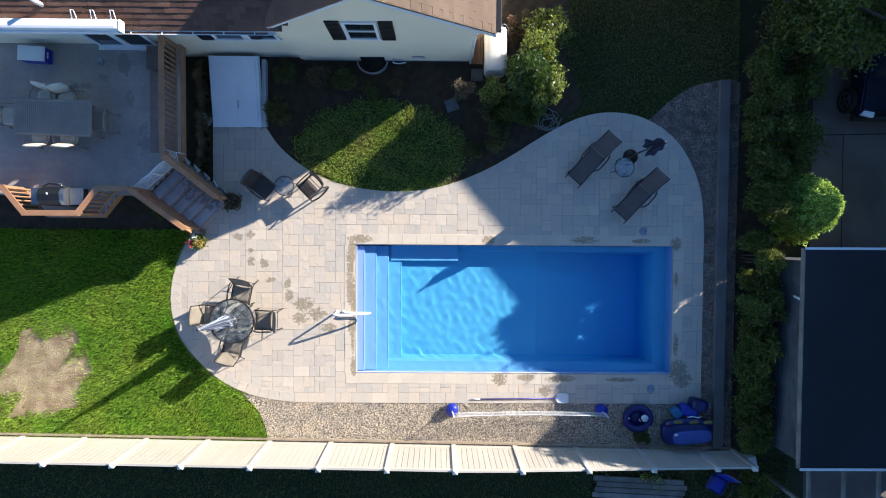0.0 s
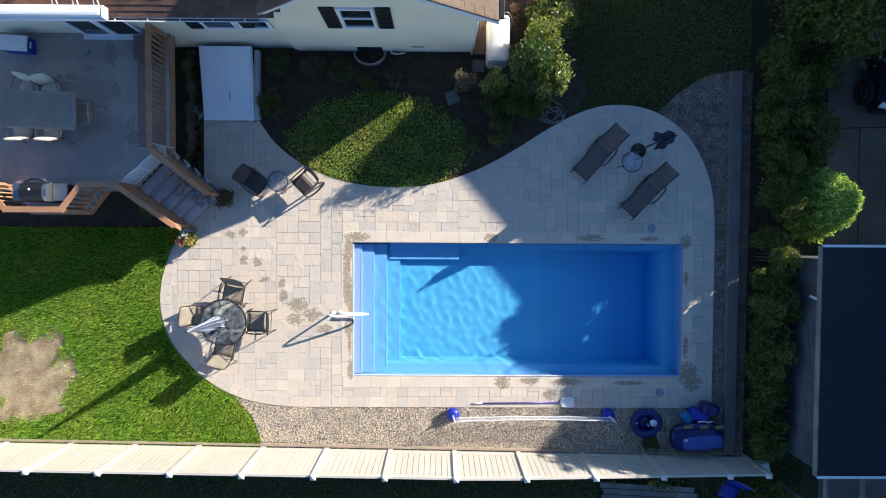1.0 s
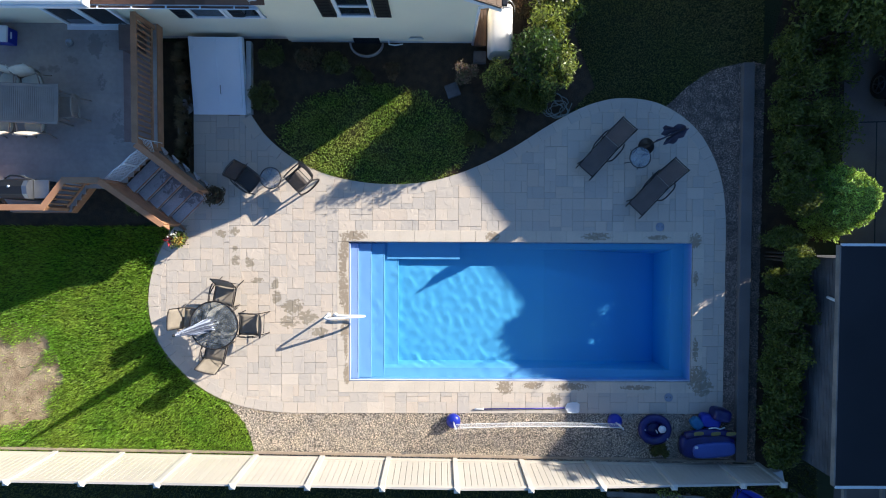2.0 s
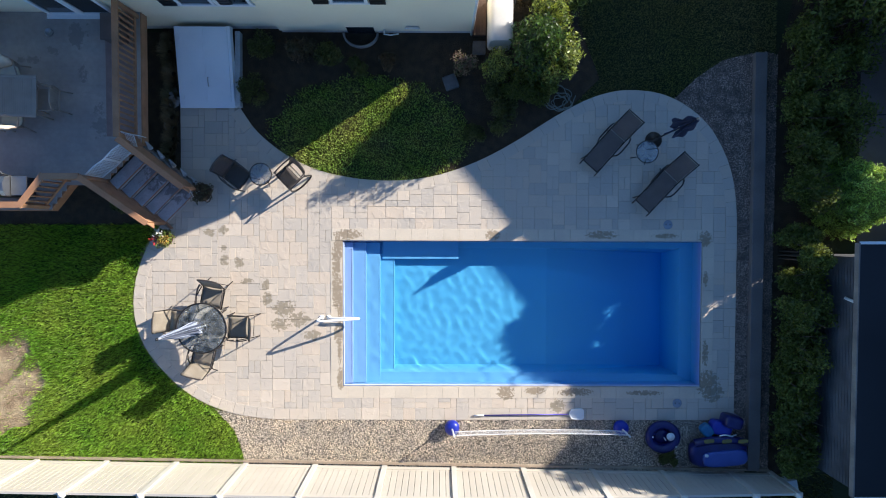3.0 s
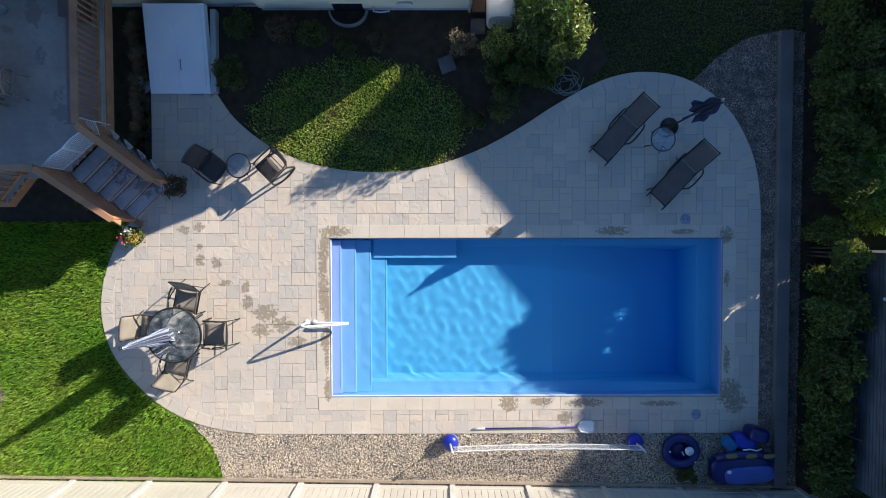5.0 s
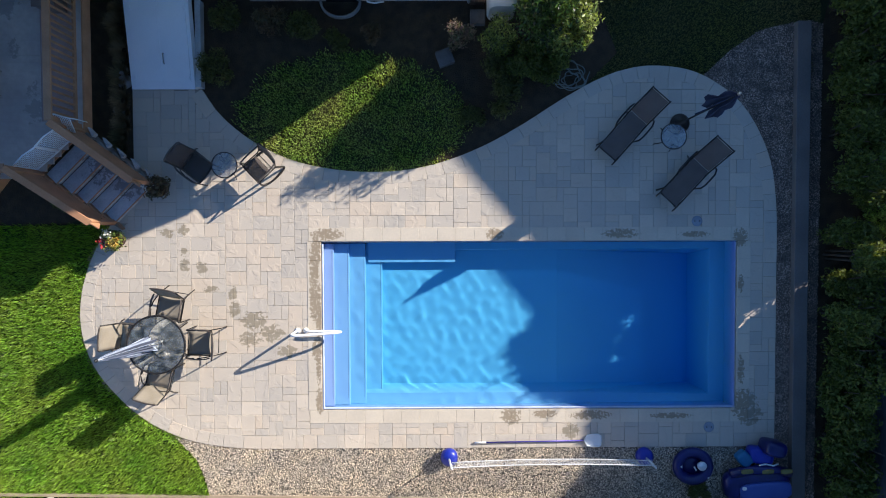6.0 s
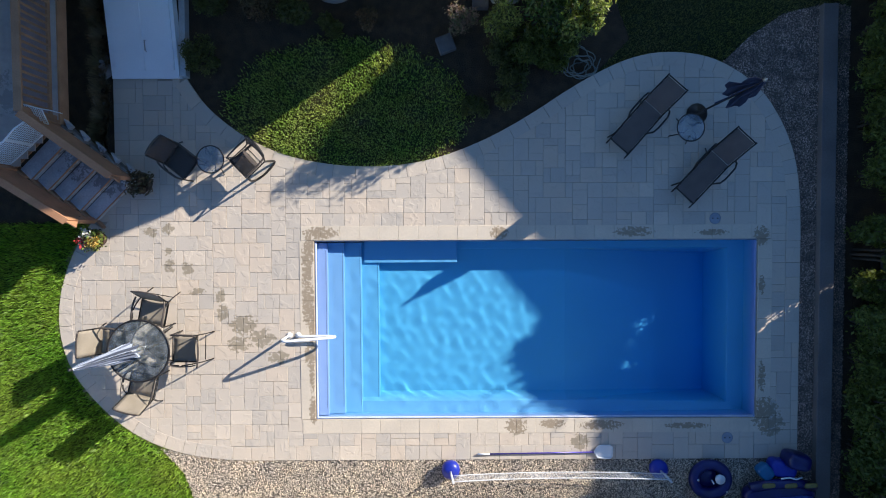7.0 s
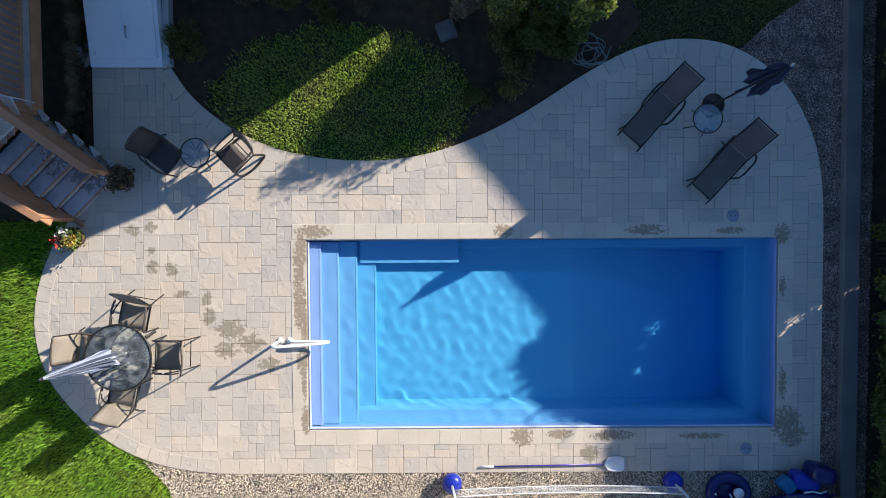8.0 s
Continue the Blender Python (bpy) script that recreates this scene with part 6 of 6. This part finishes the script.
for k, (y, h, rx) in enumerate(((-3.3, 1.5, 0.50), (-2.4, 1.75, 0.48), (-1.5, 1.6, 0.5), (-0.6, 1.9, 0.48), (0.25, 2.0, 0.50), (0.9, 1.5, 0.46), (1.99, 1.4, 0.5), (3.1, 1.75, 0.55), (4.1, 1.6, 0.6), (5.0, 1.7, 0.62), (5.9, 1.9, 0.65), (6.8, 1.8, 0.65))):
    hedge((6.52 + 0.05 * (k % 2) + (0.12 if y > 2.5 else -0.03), y, -0.06), rx, 0.42 if 0.5 < y < 2.3 else 0.62, h, "dark green hedge shrub beside the gravel strip", 5500)
# shrub added with a high crown to cut the sun spot in the pool
hedge((6.55, 1.52, -0.06), 0.42, 0.36, 1.85, "dark green hedge shrub with raised crown to narrow a sunbeam", 5000, LEAF_DARK, 0.56)
hedge((7.6, 4.6, -0.06), 0.6, 0.9, 1.5, "dark green hedge shrub along the driveway", 4500)
hedge((7.7, 6.2, -0.06), 0.6, 0.9, 1.6, "dark green hedge shrub along the driveway", 4500)

# clipped arborvitae with sunlit top
av = thing("arborvitae", "rounded bright green arborvitae between hedge and driveway", "conifer", (7.84, 2.95, -0.06))
part("trunk", tubed([(0, 0, 0), (0.02, 0, 1.0), (0, 0, 1.6)], [0.07, 0.05, 0.02], 8), BARK, av)
n = 26000
up_ = rng.uniform(0, 1, n) ** 1.2
ang = rng.uniform(0, 6.28, n)
tuft = np.sin(9 * ang + 21 * up_) * np.sin(5 * ang - 17 * up_) + 0.7 * np.sin(14 * ang - 9 * up_)
wob = 1 + 0.07 * np.sin(5 * ang + 9 * up_) + 0.12 * tuft
rad = np.sqrt(np.clip(1 - up_ ** 1.2, 0.002, 1)) * wob * rng.uniform(0.66, 1.0, n) ** 0.7
pts = np.stack([0.66 * rad * np.cos(ang), 0.98 * rad * np.sin(ang), 0.05 + 2.1 * up_ * (1 + 0.03 * tuft)], 1)
v, f = leaves(pts, 0.06, 0.0, 0.2)
raw_part("crown", v, f, LEAF_CEDAR, av)
v, f = leaves(lump(6000, (0, 0, 0.80), (0.44, 0.70, 0.74), 0.1), 0.10)
raw_part("inner_foliage", v, f, LEAF_CEDAR, av)


def tree(at, h, r, low, leaf, label, n=9000, clumps=30, size=0.09):
    t = thing("tree", label, "tree", at)
    bm = tubed([(0, 0, -0.05), (0.05, 0.02, h * 0.3), (0.0, 0.08, h * 0.62), (0.05, 0.0, h * 0.92)], [0.16, 0.12, 0.07, 0.02], 9)
    part("trunk", bm, BARK, t)
    for k in range(8):
        a = 0.8 * k
        z0 = low + (h - low) * 0.08 * k
        bm = tubed([(0, 0, z0), (r * 0.4 * math.cos(a), r * 0.4 * math.sin(a), z0 + 0.35), (r * 0.85 * math.cos(a), r * 0.85 * math.sin(a), z0 + 0.8)], [0.06, 0.04, 0.012], 6)
        part("limb", bm, BARK, t)
    pts = crown_points(n, (0, 0, (h + low) / 2), (r, r, (h - low) / 2), clumps, 0.68, 0.38)
    v, f = leaves(pts, size)
    raw_part("crown", v, f, leaf, t)


tree((7.9, 8.1, -0.06), 3.1, 1.9, 0.5, LEAF_DARK, "broad leafy dark green tree over the driveway", 26000, 44, 0.06)
# unseen trees, added to shade the driveway, garage and side yard
for x, y, h, r in ((6.4, 10.6, 3.7, 2.0), (13.0, 5.9, 2.1, 1.1), (13.0, 4.5, 2.2, 1.1), (13.0, 3.0, 6.8, 1.4), (13.0, 1.0, 7.2, 1.7), (13.0, -2.0, 7.0, 1.8), (13.2, 6.9, 2.1, 1.0), (13.0, -5.5, 6.5, 1.8)):
    tree((x, y, -0.06), h, r, 0.4, LEAF_DARK, "unseen leafy tree added to shade the driveway side", 12000, 50, 0.24)
# unseen crowns, added and flattened to shape the shadow in the pool
for x, y, h, r, lo_ in ((12.62, 6.95, 5.6, 1.15, 4.92), (13.0, 4.45, 5.38, 1.32, 4.58)):
    tree((x, y, -0.06), h, r, lo_, LEAF_DARK, "unseen high-crowned tree added to shape the pool shadow", 14000, 60, 0.2)
# unseen trees, added to keep skylight off the right side
for x, y, h, r in ((15.5, -3.6, 13.0, 3.3), (15.5, -10.0, 12.0, 3.3)):
    tree((x, y, -0.06), h, r, 1.5, LEAF_DARK, "unseen tall tree added to block skylight", 16000, 60, 0.42)
# unseen house across the driveway, added to cast the shade edge on patio and pool
nb = thing("shade_house", "unseen narrow gabled house added to cast the patio shade", "house", (13.5, 14.45, -0.06))
HX, HY, HE, HR = 2.1, 6.0, 5.85, 7.47
bm = bmesh.new()
lo = [bm.verts.new((0.25, y, z)) for y, z in ((-HY + 0.25, 0), (HY - 0.25, 0), (HY - 0.25, HE - 0.05), (0, HR - 0.12), (-HY + 0.25, HE - 0.05))]
hi = [bm.verts.new((HX, v.co.y, v.co.z)) for v in lo]
bm.faces.new(lo)
bm.faces.new(hi[::-1])
for i in range(5):
    bm.faces.new((lo[i], hi[i], hi[(i + 1) % 5], lo[(i + 1) % 5]))
bmesh.ops.recalc_face_normals(bm, faces=bm.faces[:])
part("wall", bm, SIDING, nb)
for s in (-1, 1):
    part("roof", paneled([(-0.05, s * HY, HE), (HX + 0.2, s * HY, HE), (HX + 0.2, 0, HR), (-0.05, 0, HR)][::s], 0.12), SHINGLE, nb)

for y, z in ((-3.2, 1.5), (3.2, 1.5), (-3.2, 4.3), (0.0, 4.3), (3.2, 4.3)):
    w = part("window", boxed((0.22, y, z), (0.08, 1.1, 1.4), 0, 0.01), WHITE, nb, "white window frame")
    part("pane", boxed((0.175, y, z), (0.02, 0.92, 1.22)), PANE, w)
nd = part("door", boxed((0.22, 0.0, 1.05), (0.08, 1.0, 2.1), 0, 0.01), WHITE, nb, "white entrance door")
part("handle", lathed((0.15, 0.35, 1.02), [(0.03, 0.0), (0.03, 0.05)], 10), STEEL, nd)

# ---- parked car ----
car = thing("car", "dark blue parked car with alloy wheels", "car", (10.08, 7.35, -0.045))
bm = bmesh.new()
prof = [(-1.85, 0.35), (-1.9, 0.62), (-1.82, 0.86), (-1.2, 1.0), (-0.95, 1.02), (-0.35, 1.46), (0.3, 1.56), (1.3, 1.52), (2.0, 1.08), (2.15, 0.9), (2.15, 0.4)]
for s, x in ((1, -0.86), (1, 0.86)):
    for y, z in prof:
        bm.verts.new((x * (0.86 if z > 1.2 else 1.0), y, z))
bm.verts.ensure_lookup_table()
k = len(prof)
for i in range(k):
    j = (i + 1) % k
    bm.faces.new([bm.verts[q] for q in (i, k + i, k + j, j)])
bm.faces.new([bm.verts[q] for q in range(k)])
bm.faces.new([bm.verts[q] for q in range(2 * k - 1, k - 1, -1)])
bmesh.ops.recalc_face_normals(bm, faces=bm.faces[:])
bmesh.ops.bevel(bm, geom=bm.edges[:], offset=0.05, segments=2, affect="EDGES")
body = part("body", bm, CAR_PAINT, car)
part("windscreen", paneled([(-0.66, -0.93, 1.06), (0.66, -0.93, 1.06), (0.60, -0.40, 1.46), (-0.60, -0.40, 1.46)], 0.02), PANE, car)
part("bumper", boxed((0, -1.92, 0.48), (1.7, 0.14, 0.22), 0, 0.04), BLACK, car)
for s in (-1, 1):
    part("headlight", boxed((s * 0.62, -1.86, 0.76), (0.34, 0.16, 0.12), s * 12, 0.03), WHITE, car, "clear headlight")
    part("mirror", boxed((s * 0.95, -0.75, 1.05), (0.16, 0.10, 0.12), 0, 0.03), CAR_PAINT, car)
    for y in (-1.42, 1.38):
        bm = lathed((0, 0, 0), [(0.18, -0.11), (0.33, -0.11), (0.36, -0.07), (0.36, 0.07), (0.33, 0.11), (0.18, 0.11)], 28)
        bmesh.ops.transform(bm, matrix=pose(s * 0.86, y, 0.36, 0, 90, 0), verts=bm.verts[:])
        w = part("wheel", bm, RUBBER, car, "black tyre")
        bm = bmesh.new()
        for q in range(5):
            a = 2 * math.pi * q / 5
            tube(bm, [(s * 0.975, y, 0.36), (s * 0.98, y + 0.2 * math.cos(a), 0.36 + 0.2 * math.sin(a))], 0.022, 6)
        tube(bm, [(s * 0.975, y + 0.21 * math.cos(a), 0.36 + 0.21 * math.sin(a)) for a in np.linspace(0, 6.28, 20, endpoint=False)], 0.018, 6, True)
        part("rim", bm, ALLOY, w)

# ---- beyond the fence ----
pile = thing("plank_stack", "stack of weathered grey planks behind the fence", "planks", (3.6, -5.35, -0.05), -3)
for k in range(7):
    part("plank", boxed((0.05 * (k % 3), 0.16 * k - 0.5, 0.12), (2.6, 0.14, 0.05), 0, 0.005), OLD_WOOD, pile)
for x in (-0.9, 0.9):
    part("bearer", boxed((x, 0, 0.045), (0.1, 1.1, 0.09)), OLD_WOOD, pile)
shrub("dry_plant", (3.9, -4.75, -0.05), 0.4, 0.9, LEAF_YELLOW, "dry yellowish plant behind the fence", 260, 0.04)
shrub("bush", (6.65, -4.9, -0.05), 0.5, 1.2, LEAF_DARK, "dark bush at the fence corner", 1600, 0.06)
ch = sling_chair("folding_chair", (5.75, -4.85, -0.05), 150, POOL_BLUE, "garden chair with blue seat behind the fence", "chairs behind the fence")
crate = thing("storage_crate", "pale plastic crate beside the garage", "crate", (6.75, -4.3, -0.05), 12)
part("crate", boxed((0, 0, 0.16), (0.35, 0.3, 0.3), 0, 0.02), WHITE, crate)

# ---- grass ----
def blades(name, x, y, z, label, hgt=0.06, wid=0.007, material=GRASS, droop=0.75):
    n = len(x)
    a, l = rng.uniform(0, 6.28, n), rng.uniform(0.5, 1.25, n) * hgt
    lean = rng.uniform(0.1, droop, n)
    b0 = np.stack([x, y, np.full(n, z)], 1)
    sd = np.stack([-np.sin(a), np.cos(a), np.zeros(n)], 1) * wid * rng.uniform(0.7, 1.4, (n, 1))
    tipp = b0 + np.stack([np.cos(a) * l * lean, np.sin(a) * l * lean, l], 1)
    v = np.stack([b0 - sd, b0 + sd, tipp], 1).reshape(-1, 3)
    ob = raw_ob(name, v, np.arange(3 * n).reshape(n, 3), material)
    return tagged(ob, label, "grass", kind="stuff")


def scatter(n, x0, x1, y0, y1):
    return rng.uniform(x0, x1, n), rng.uniform(y0, y1, n)


x, y = scatter(330000, -16.5, -6.9, -3.95, 2.6)
keep = ~inside(PATIO, x, y) & ~inside(GRAVEL_AREAS[0], x, y)
inp = inside(PATCH, x, y)
wear = ((x + 13.42) / 1.5) ** 2 + ((y + 1.92) / 1.38) ** 2 + 0.25 * np.sin(3.1 * x + 2 * y) + 0.22 * np.sin(5.3 * y - 3.7 * x) + 0.12 * np.sin(11 * x) * np.sin(9 * y)
keep &= ~inp | (rng.uniform(size=len(x)) < np.clip((wear - 0.72) * 1.8, 0.02, 1))
keep &= y < 2.22
clump_ = np.sin(3.1 * x + 1.7 * np.sin(2.3 * y)) * np.sin(2.7 * y + 1.3 * np.sin(1.9 * x))
keep &= rng.uniform(size=len(x)) < 0.78 + 0.22 * clump_
blades("lawn_grass", x[keep], y[keep], -0.06, "thick green mown lawn grass", 0.11, 0.0105)
x, y = scatter(30000, -15.0, -11.8, -3.5, -0.4)
keep = inside(PATCH, x, y) & (rng.uniform(size=len(x)) < 0.35)
blades("dead_grass", x[keep], y[keep], -0.05, "dead straw-coloured grass", 0.05, 0.006, STRAW)
x, y = scatter(85000, -6.7, -1.2, 3.2, 6.2)
rim_ = ((x + 3.8) / 2.52) ** 2 + ((y - 4.5) / 1.47) ** 2 + 0.05 * np.sin(5 * y + 3 * x) + 0.04 * np.sin(13 * x)
bare_ = 0.72 + 0.28 * np.sin(4.3 * x + 2.1 * np.sin(3.1 * y)) * np.sin(3.9 * y - 1.2 * x)
keep = (rng.uniform(size=len(x)) < np.clip((1.06 - rim_) * 3, 0, 1) * bare_) & ~inside(PATIO, x, y)
blades("island_grass", x[keep], y[keep], -0.045, "short dry grass of the small lawn", 0.085, 0.0125, GRASS_DRY, 0.5)
keep &= (rim_ > 0.80 - 0.12 * np.sin(7 * x)) & (x < -3.9) & (y < 4.1) & (rng.uniform(size=len(x)) < 0.5)
blades("dry_edge_grass", x[keep], y[keep], -0.04, "dry straw-coloured grass along the paving", 0.08, 0.008, STRAW)
x, y = scatter(90000, 1.2, 6.3, 5.3, 11)
keep = ~inside(PATIO, x, y) & ~inside(GRAVEL_AREAS[0], x, y) & ~inside(BED, x, y) & ~inside(SIDE_BED, x, y)
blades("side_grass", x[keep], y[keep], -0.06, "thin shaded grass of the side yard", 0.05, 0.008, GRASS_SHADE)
x, y = scatter(60000, -16, 8, -7, -4.1)
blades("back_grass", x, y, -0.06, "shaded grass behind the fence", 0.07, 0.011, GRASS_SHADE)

# ---- gravel stones ----
def stones(name, poly, dens, size, label, material=GRAVEL, part_of=None):
    xs, ys = [p[0] for p in poly], [p[1] for p in poly]
    area = (max(xs) - min(xs)) * (max(ys) - min(ys))
    x, y = scatter(int(area * dens), min(xs), max(xs), min(ys), max(ys))
    k = inside(poly, x, y)
    if part_of is not None:
        k &= part_of(x, y)
    x, y = x[k], y[k]
    n = len(x)
    o = np.array([(1, 0, 0), (-0.9, 0.1, 0), (0.1, 1, 0), (0, -1, 0.1), (0.1, 0, 0.8), (0, 0.1, -0.6), (0.62, 0.62, 0.35), (-0.6, -0.62, 0.3)])
    hull = [(4, 0, 6), (4, 6, 2), (6, 0, 2), (4, 2, 1), (4, 1, 7), (4, 7, 3), (7, 1, 3), (4, 3, 0), (5, 2, 0), (5, 1, 2), (5, 3, 1), (5, 0, 3)]
    a = rng.uniform(0, 6.28, n)
    c, s = np.cos(a)[:, None], np.sin(a)[:, None]
    sz = size * rng.uniform(0.55, 1.45, (n, 1))
    q = o[None] * (1 + 0.25 * rng.normal(size=(n, 8, 1)))
    q = q * np.stack([np.ones(n), rng.uniform(0.6, 1, n), rng.uniform(0.55, 0.9, n)], 1)[:, None]
    vx = (q[..., 0] * c - q[..., 1] * s) * sz + x[:, None]
    vy = (q[..., 0] * s + q[..., 1] * c) * sz + y[:, None]
    vz = q[..., 2] * sz - 0.028 + rng.uniform(0, 0.016, (n, 1))
    v = np.stack([vx, vy, vz], -1).reshape(-1, 3)
    f = (np.array(hull)[None] + 8 * np.arange(n)[:, None, None]).reshape(-1, 3)
    return tagged(raw_ob(name, v, f, material), label, "gravel", kind="stuff")


def east(x, y):
    """The darker gravel along the kerb, its shade put into the colour; it mingles with the tan one at the corner."""
    return x + 0.5 * (y + 3.3) + 0.12 * np.sin(7 * y) + 0.25 * rng.normal(size=len(x)) > 4.9


stones("gravel_stones", GRAVEL_AREAS[0], 3000, 0.0125, "loose rounded grey and tan gravel stones", GRAVEL, lambda x, y: ~east(x, y))
stones("dark_gravel_stones", GRAVEL_AREAS[0], 3000, 0.012, "loose dark grey gravel stones beside the kerb", GRAVEL_GREY, east)
stones("gravel_strip_stones", GRAVEL_AREAS[1], 2600, 0.012, "loose dark gravel stones beyond the kerb", GRAVEL_GREY)

# ---- coping stones and pavers ----
def slab_mesh(name, poly, material, z=0.0, thick=0.05, ch=0.004):
    """A slab over a convex outline with chamfered upper edges."""
    c = np.mean(poly, axis=0)
    bm = bmesh.new()
    lo = [bm.verts.new((x, y, z - thick)) for x, y in poly]
    md = [bm.verts.new((x, y, z - ch * 0.7)) for x, y in poly]
    hi = []
    for x, y in poly:
        d = np.array((x, y)) - c
        k = 1 - ch * 1.4 / max(np.linalg.norm(d), 0.02)
        hi.append(bm.verts.new((*(c + d * k), z)))
    bm.faces.new(hi)
    n = len(poly)
    for a, b in ((lo, md), (md, hi)):
        for i in range(n):
            bm.faces.new((a[i], a[(i + 1) % n], b[(i + 1) % n], b[i]))
    me = bpy.data.meshes.new(name)
    bm.to_mesh(me)
    bm.free()
    me.materials.append(material)
    return me


def place(name, me, parent, x=0.0, y=0.0, z=0.0, rz=0.0):
    ob = new(name, me)
    ob.parent = parent
    ob.matrix_basis = pose(x, y, z, 0, 0, rz)
    return ob


J, JC = 0.003, 0.002          # half joints of the pavers and of the coping
side = slab_mesh("coping_long", [(-0.2 + JC, -0.146), (0.2 - JC, -0.146), (0.2 - JC, 0.146), (-0.2 + JC, 0.146)], COPING, 0, 0.05, 0.003)
end_ = slab_mesh("coping_end", [(-0.146, -0.2046 + JC), (0.146, -0.2046 + JC), (0.146, 0.2046 - JC), (-0.146, 0.2046 - JC)], COPING, 0, 0.05, 0.003)
YC, XC = PY + 0.026 + 0.147, PX + 0.034 + 0.147
for k in range(24):
    for s in (-1, 1):
        place("coping_stone", side, pool, -4.6 + 0.4 * k, s * YC, 0.004 + 0.002 * rng.uniform())
for k in range(9):
    for s in (-1, 1):
        place("coping_stone", end_, pool, s * XC, -1.637 + 0.4093 * k, 0.004 + 0.002 * rng.uniform())

# edge stones along the curves
CURVED = []
for line in (low, top):
    arr = np.array(line)
    seg = np.r_[0, np.cumsum(np.hypot(*np.diff(arr, axis=0).T))]
    s_at = np.arange(0, seg[-1], 0.03)
    pts = np.stack([np.interp(s_at, seg, arr[:, 0]), np.interp(s_at, seg, arr[:, 1])], 1)
    tan = np.gradient(pts, axis=0)
    tan /= np.linalg.norm(tan, axis=1, keepdims=True)
    nor = np.stack([-tan[:, 1], tan[:, 0]], 1)
    CURVED.append((pts, nor))
BW = 0.27
for pts, nor in CURVED:
    i = 0
    while i < len(pts) - 6:
        j = min(i + int(rng.integers(9, 16)), len(pts) - 1)
        if len(pts) - 1 - j < 6:
            j = len(pts) - 1
        g = 0.004
        tdir = (pts[j] - pts[i]) / np.linalg.norm(pts[j] - pts[i])
        mid_ = (i + j) // 2
        poly = [pts[i] + tdir * g, pts[mid_], pts[j] - tdir * g, pts[j] - tdir * g + nor[j] * BW, pts[mid_] + nor[mid_] * BW, pts[i] + tdir * g + nor[i] * BW]
        place("edge_stone", slab_mesh("edge_stone", [tuple(p) for p in poly], PAVER, 0.001, 0.05, 0.003), patio)
        i = j

# pavers on a 15 cm grid, in mixed sizes
U = 0.15
CX0, CX1, CY0, CY1 = -66, 36, -18, 40
taken = {}
RX, RY = round((PX + CW) / U), round((PY + CW - 0.02) / U)
def free(cx, cy):
    return (cx, cy) not in taken and CX0 <= cx < CX1 and CY0 <= cy < CY1 and not (-RX <= cx < RX and -RY <= cy < RY)
sizes = [(3, 2), (2, 3), (2, 2), (2, 1), (1, 2), (2, 2), (3, 2), (2, 2)]
pieces = []
prng = random.Random(11)
for cy in range(CY0, CY1):
    for cx in range(CX0, CX1):
        if not free(cx, cy):
            continue
        opts = sizes[:]
        prng.shuffle(opts)
        for w, h in opts + [(1, 1)]:
            cells = [(cx + a, cy + b) for a in range(w) for b in range(h)]
            if cy < -15 and cx < -36 < cx + w or cx >= 33 and cy < 12 < cy + h:
                continue
            if all(free(*c) for c in cells):
                for c in cells:
                    taken[c] = 1
                pieces.append((cx * U, cy * U, w * U, h * U))
                break
allp = np.concatenate([c[0] for c in CURVED])
alln = np.concatenate([c[1] for c in CURVED])
ENDS = (0, len(CURVED[0][0]) - 1, len(CURVED[0][0]), len(allp) - 1)


def clip(poly, p, nrm):
    out = []
    for a, b in zip(poly, poly[1:] + poly[:1]):
        da, db = (np.array(a) - p) @ nrm, (np.array(b) - p) @ nrm
        if da >= 0:
            out.append(a)
        if (da >= 0) != (db >= 0):
            t = da / (da - db)
            out.append((a[0] + (b[0] - a[0]) * t, a[1] + (b[1] - a[1]) * t))
    return out


shared, laid = {}, []
for x, y, w, h in pieces:
    c = np.array((x + w / 2, y + h / 2))
    d = np.hypot(*(allp - c).T)
    i = int(d.argmin())
    sd = (c - allp[i]) @ alln[i]
    past_end = i in ENDS and abs((c - allp[i]) @ (alln[i][1], -alln[i][0])) > 0.02
    if d[i] < 0.75 and not past_end:
        if sd < -0.25:
            continue
        p = allp[i] + alln[i] * (BW - 0.004)
        rect = [(x + J, y + J), (x + w - J, y + J), (x + w - J, y + h - J), (x + J, y + h - J)]
        poly = clip(rect, p, alln[i])
        if len(poly) < 3:
            continue
        ar = 0.5 * abs(sum(a[0] * b[1] - b[0] * a[1] for a, b in zip(poly, poly[1:] + poly[:1])))
        if ar < 0.0012:
            continue
        laid.append((c, w, h, None if len(poly) == 4 and ar > (w - 2 * J) * (h - 2 * J) * 0.999 else poly))
    elif inside(PATIO, [c[0]], [c[1]])[0]:
        laid.append((c, w, h, None))
laid.sort(key=lambda q: math.hypot(q[0][0] + 4.6, q[0][1] - 1.0))
fv, ff = [], []
for k, (c, w, h, poly) in enumerate(laid):
    dz = 0.003 * prng.random() - 0.003
    if poly is None:
        key = (round(w / U), round(h / U))
        if key not in shared:
            a, b = w / 2 - J, h / 2 - J
            shared[key] = [slab_mesh("paver", [(-a, -b), (a, -b), (a, b), (-a, b)], m_) for m_ in (PAVER,)][0]
        me, ox, oy = shared[key], c[0], c[1]
    else:
        me, ox, oy = slab_mesh("paver_cut", poly, PAVER), 0.0, 0.0
    if k < 300:
        place("paver", me, patio, ox, oy, dz)
    else:
        b0 = len(fv)
        fv += [(v.co.x + ox, v.co.y + oy, v.co.z + dz) for v in me.vertices]
        ff += [tuple(b0 + i for i in f.vertices) for f in me.polygons]
field = raw_ob("paver_field", fv, ff, PAVER_FIELD)
field.parent = patio
field["kind"] = "stuff"
